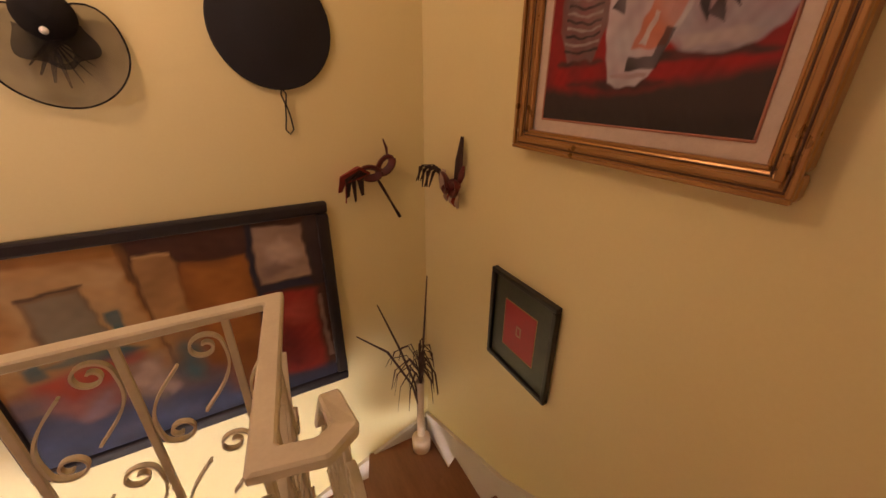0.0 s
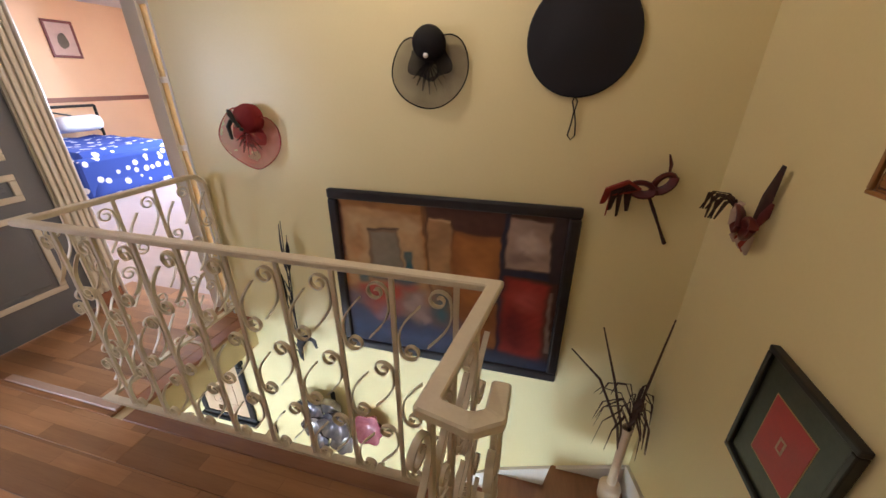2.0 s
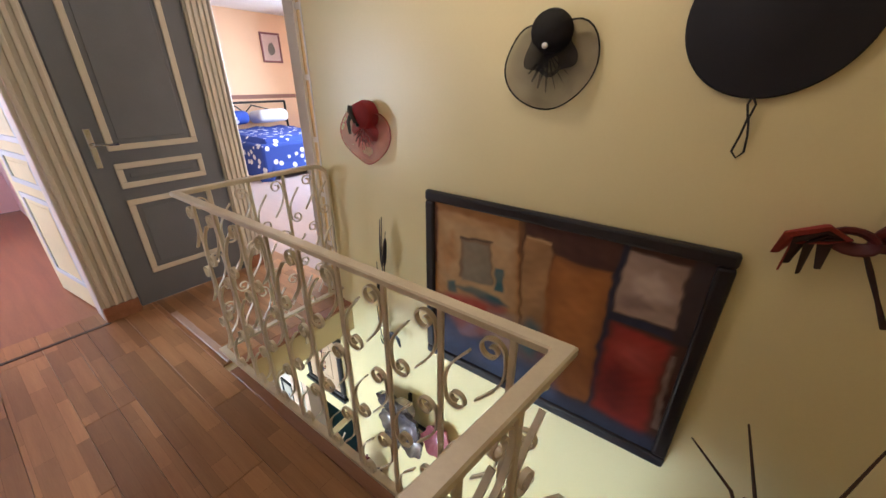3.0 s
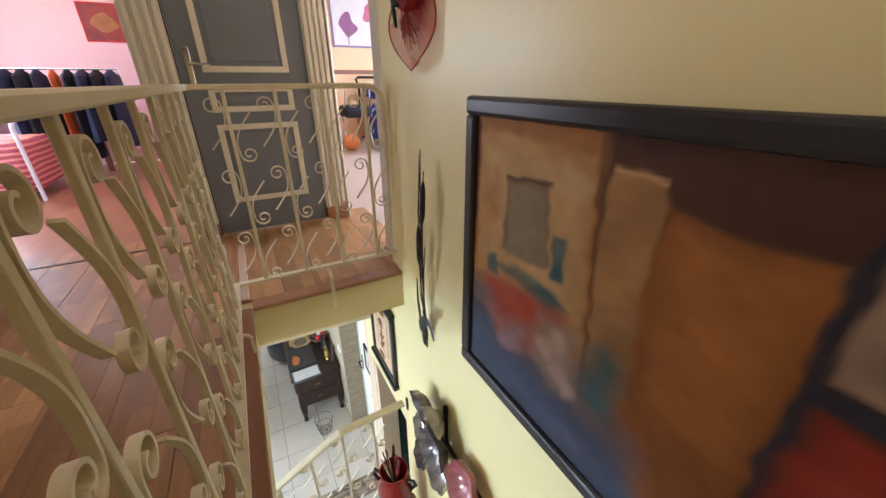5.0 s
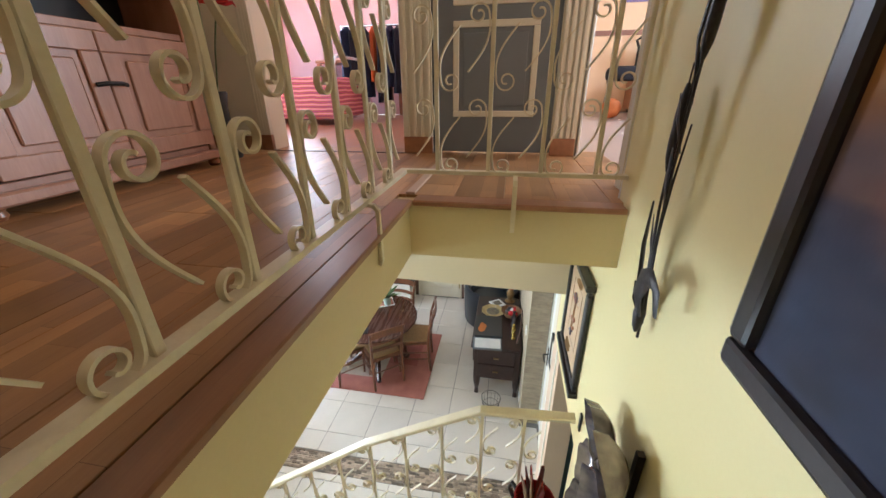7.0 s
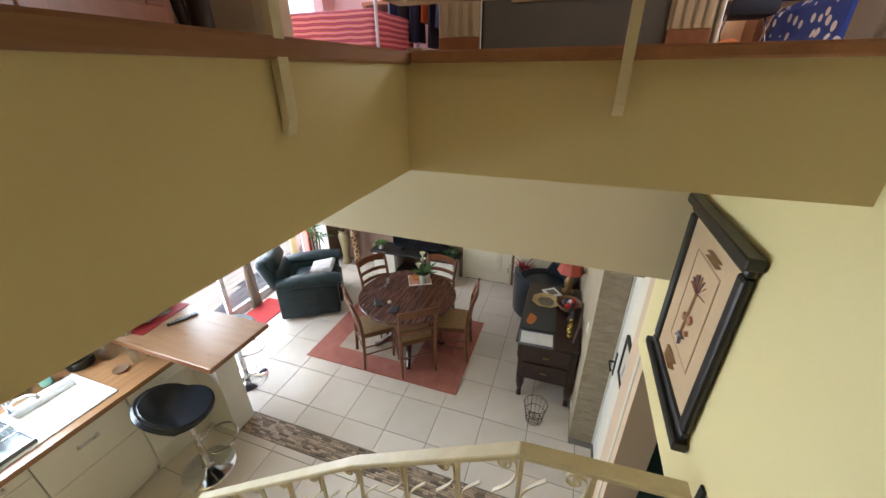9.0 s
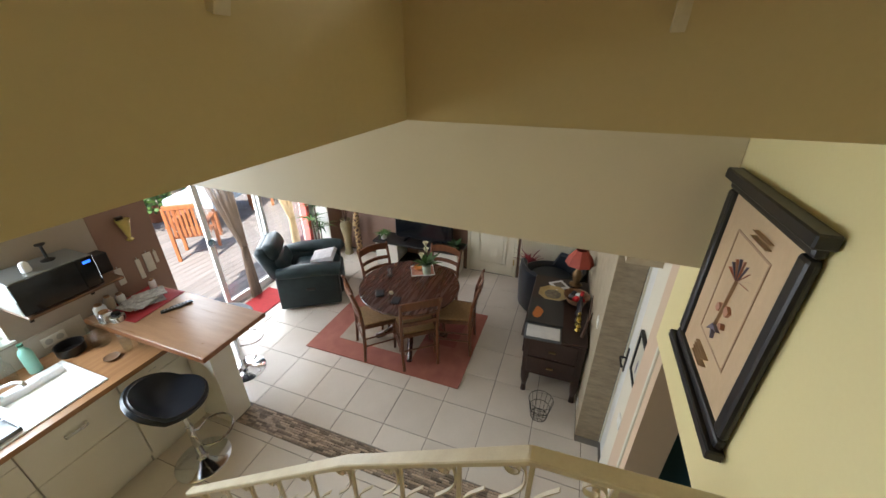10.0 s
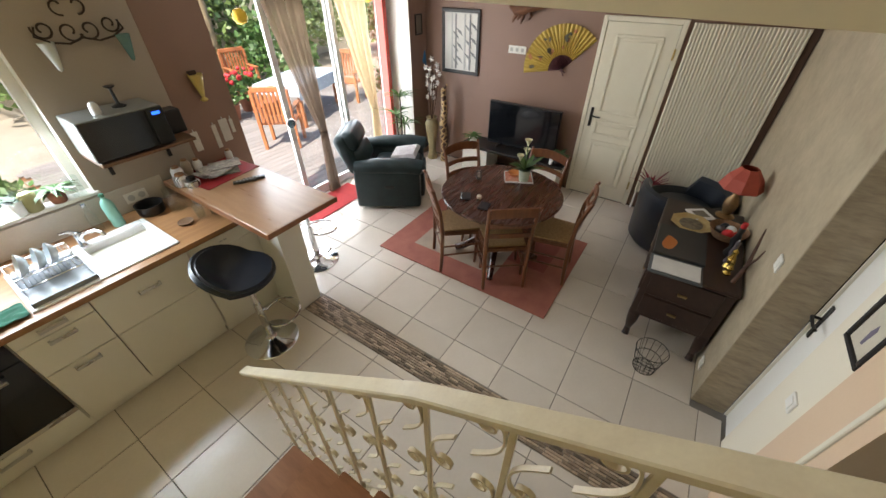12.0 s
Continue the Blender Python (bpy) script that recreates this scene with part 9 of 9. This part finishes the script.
bush("shrub", (-7.6, -4.4, -0.16), 0.8, 1.5, 1200, 0.15, M_LEAF, "leafy green garden shrub beside the deck", 6)
bush("shrub", (-0.75, -5.2, -0.16), 0.55, 0.75, 900, 0.12, M_LEAF, "leafy green shrub outside the kitchen window", 7)
bush("shrub", (0.4, -5.8, -0.16), 1.1, 1.7, 1400, 0.16, M_LEAF, "leafy green shrub outside the kitchen window", 8)
bush("geranium", (-1.25, -3.6, -0.16), 0.35, 0.45, 400, 0.10, M_LEAF, "potted geranium outside the kitchen window", 9, 6, 0.22)
# lighter copy of the green leaf: sunshine put into the colour
M_LEAFS = mat("leaf_lightened_for_sun", (0.20, 0.28, 0.09), (0.12, 0.18, 0.05), 0.5, 12, 0.2, 60, island=0.3)
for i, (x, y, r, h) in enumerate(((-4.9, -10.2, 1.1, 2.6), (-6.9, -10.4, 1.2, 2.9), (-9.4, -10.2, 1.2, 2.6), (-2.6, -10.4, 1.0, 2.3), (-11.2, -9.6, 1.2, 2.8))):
    bush("shrub", (x, y, -0.16), r, h, 1700, 0.20, M_LEAFS, "tall shrub before the garden wall, sunlight put into its leaf colour", 30 + i)
M_PALMT = mat("palm_trunk_fibre", (0.40, 0.30, 0.17), (0.25, 0.18, 0.10), 0.9, 14, 0.6, 50)
for i, (x, y, h) in enumerate(((-4.0, -8.9, 3.4), (-6.2, -9.6, 3.9), (-8.3, -9.9, 3.6))):
    tr = thing("palm_tree", (x, y, -0.16), "palm tree with a fibrous trunk and long fronds", "tree", "garden palms")
    bm = bmesh.new()
    lathe(bm, [((0.16 if k % 2 else 0.13) * (1 - 0.25 * k / 24), h * k / 24) for k in range(25)], 14)
    part("trunk", bm, M_PALMT, tr, "", True)
    rnd = random.Random(100 + i)
    verts, faces = [], []
    for k in range(22):
        a, e = 2 * math.pi * k / 22 + rnd.uniform(-0.2, 0.2), rnd.uniform(-0.2, 1.0)
        L = rnd.uniform(1.3, 1.9)
        for s in range(26):
            f = s / 25
            c = Vector((L * f * math.cos(a) * math.cos(e * (1 - f)), L * f * math.sin(a) * math.cos(e * (1 - f)), h + L * (math.sin(e) * f - 0.75 * f * f)))
            for sd in (-1, 1):
                d = Vector((math.cos(a + sd * 0.9), math.sin(a + sd * 0.9), -0.35)) * (0.42 * math.sin(math.pi * (0.1 + 0.85 * f)))
                w = Vector((-math.sin(a), math.cos(a), 0)).cross(d).normalized() * 0.016
                j = len(verts)
                verts += [c - w, c + w, c + d]
                faces.append((j, j + 1, j + 2))
    me = bpy.data.meshes.new("crown")
    me.from_pydata(verts, [], faces)
    me.materials.append(M_LEAF)
    tagged(share("crown", me, tr, Matrix()), "", "", "", "stuff")

# ---- stone strip in the floor ----
strip = tagged(new("floor_stone_strip"), "strip of small split stones set into the tiles", "floor", "", "structure")
rnd = random.Random(21)
verts, faces = [], []
rows_n = 10
for r in range(rows_n):
    x0 = -2.095 + 0.0205 * r
    y = -1.18
    while y < YN + 0.05:
        L = rnd.uniform(0.035, 0.115)
        z = rnd.uniform(-0.001, 0.005)
        a, b = (x0 + 0.0012, y + 0.0015), (x0 + 0.0193, min(y + L - 0.0015, YN + 0.05))
        i = len(verts)
        e = 0.002
        verts += [(a[0], a[1], -0.006), (b[0], a[1], -0.006), (b[0], b[1], -0.006), (a[0], b[1], -0.006), (a[0] + e, a[1] + e, z), (b[0] - e, a[1] + e, z), (b[0] - e, b[1] - e, z), (a[0] + e, b[1] - e, z)]
        faces += [(i + 4, i + 5, i + 6, i + 7), (i, i + 1, i + 5, i + 4), (i + 1, i + 2, i + 6, i + 5), (i + 2, i + 3, i + 7, i + 6), (i + 3, i, i + 4, i + 7)]
        y += L
me = bpy.data.meshes.new("split_stones")
me.from_pydata(verts, [], faces)
me.materials.append(mat("split_stone", (0.40, 0.31, 0.23), (0.26, 0.185, 0.13), 0.6, 30, 0.6, 90, island=0.6))
tagged(share("split_stones", me, strip, Matrix()), "", "", "", "stuff")

# ---- floor tiles ----
tiles = tagged(new("floor_tiling"), "square glossy beige floor tiles with grey joints", "floor", "", "structure")
CACHE = {}


def tile_mesh(w, h, t, name, m, b=0.002):
    key = (round(w, 3), round(h, 3), name)
    if key not in CACHE:
        z0, z1 = -t, 0.0
        v = [(0, 0, z0), (w, 0, z0), (w, h, z0), (0, h, z0), (0, 0, z1 - b), (w, 0, z1 - b), (w, h, z1 - b), (0, h, z1 - b), (b, b, z1), (w - b, b, z1), (w - b, h - b, z1), (b, h - b, z1)]
        f = [(8, 9, 10, 11)] + [(i, (i + 1) % 4, 4 + (i + 1) % 4, 4 + i) for i in range(4)] + [(4 + i, 4 + (i + 1) % 4, 8 + (i + 1) % 4, 8 + i) for i in range(4)]
        me = bpy.data.meshes.new(name)
        me.from_pydata(v, [], f)
        me.materials.append(m)
        CACHE[key] = me
    return CACHE[key]


def lay(x_lines, y_lines, keep, parent, name, m, z, gap, t):
    for x0, x1 in zip(x_lines, x_lines[1:]):
        for y0, y1 in zip(y_lines, y_lines[1:]):
            c = keep(x0, x1, y0, y1)
            if not c:
                continue
            a0, a1, b0, b1 = c
            if a1 - a0 < 0.03 or b1 - b0 < 0.03:
                continue
            share(name, tile_mesh(a1 - a0 - gap, b1 - b0 - gap, t, name, m), parent, pose(a0 + gap / 2, b0 + gap / 2, z))


P = 0.43
ys_ = [0.975 + P * k for k in range(-9, 4)]


def west(x0, x1, y0, y1):
    lo = YG + 0.05 if x1 < -2.44 else YK
    hi = YS if x0 < -2.83 else 1.975
    return max(x0, XL), x1, max(y0, lo), min(y1, hi)


def east(x0, x1, y0, y1):
    return x0, min(x1, XE), max(y0, YK), min(y1, YN if x0 > -1.1 else 2.5)


lay([-2.335 - P * k for k in range(7, -1, -1)] + [-2.103], ys_, west, tiles, "tile", M_TILE, 0.0, 0.005, 0.006)
lay([-1.887] + [-1.815 + P * k for k in range(0, 9)], ys_, east, tiles, "tile", M_TILE, 0.0, 0.005, 0.006)

# ---- planks of the landing ----
planks = tagged(new("floor_planks"), "reddish oak laminate planks on the landing", "floor", "", "structure")
PW, PL = 0.190, 1.21
k = 0
y = -0.62
while y < 1.97:
    x = XW - 0.16 - (k * 0.43) % PL
    while x < XE:
        x0, x1, y0, y1 = max(x, XW - 0.16), x + PL, y, y + PW
        lim = -1.072 if y0 >= 1.062 - 0.01 else (0.645 if y0 >= 0.64 - 0.01 else XE)
        x1 = min(x1, lim)
        pieces = [(x0, x1, y0, y1)]
        if y0 < 1.062 - 0.01 < y1 - 0.02:
            pieces = [(x0, x1, y0, 1.062), (x0, min(x1, -1.072), 1.062, y1)]
        elif y0 < 0.64 - 0.01 < y1 - 0.02:
            pieces = [(x0, min(x1, XE), y0, 0.64), (x0, min(x1, 0.645), 0.64, y1)]
        for a0, a1, b0, b1 in pieces:
            if a1 - a0 > 0.03 and b1 - b0 > 0.02:
                share("plank", tile_mesh(a1 - a0 - 0.0015, b1 - b0 - 0.0015, 0.012, "plank", M_OAK, 0.0012), planks, pose(a0, b0, F))
        x += PL
    y += PW
    k += 1
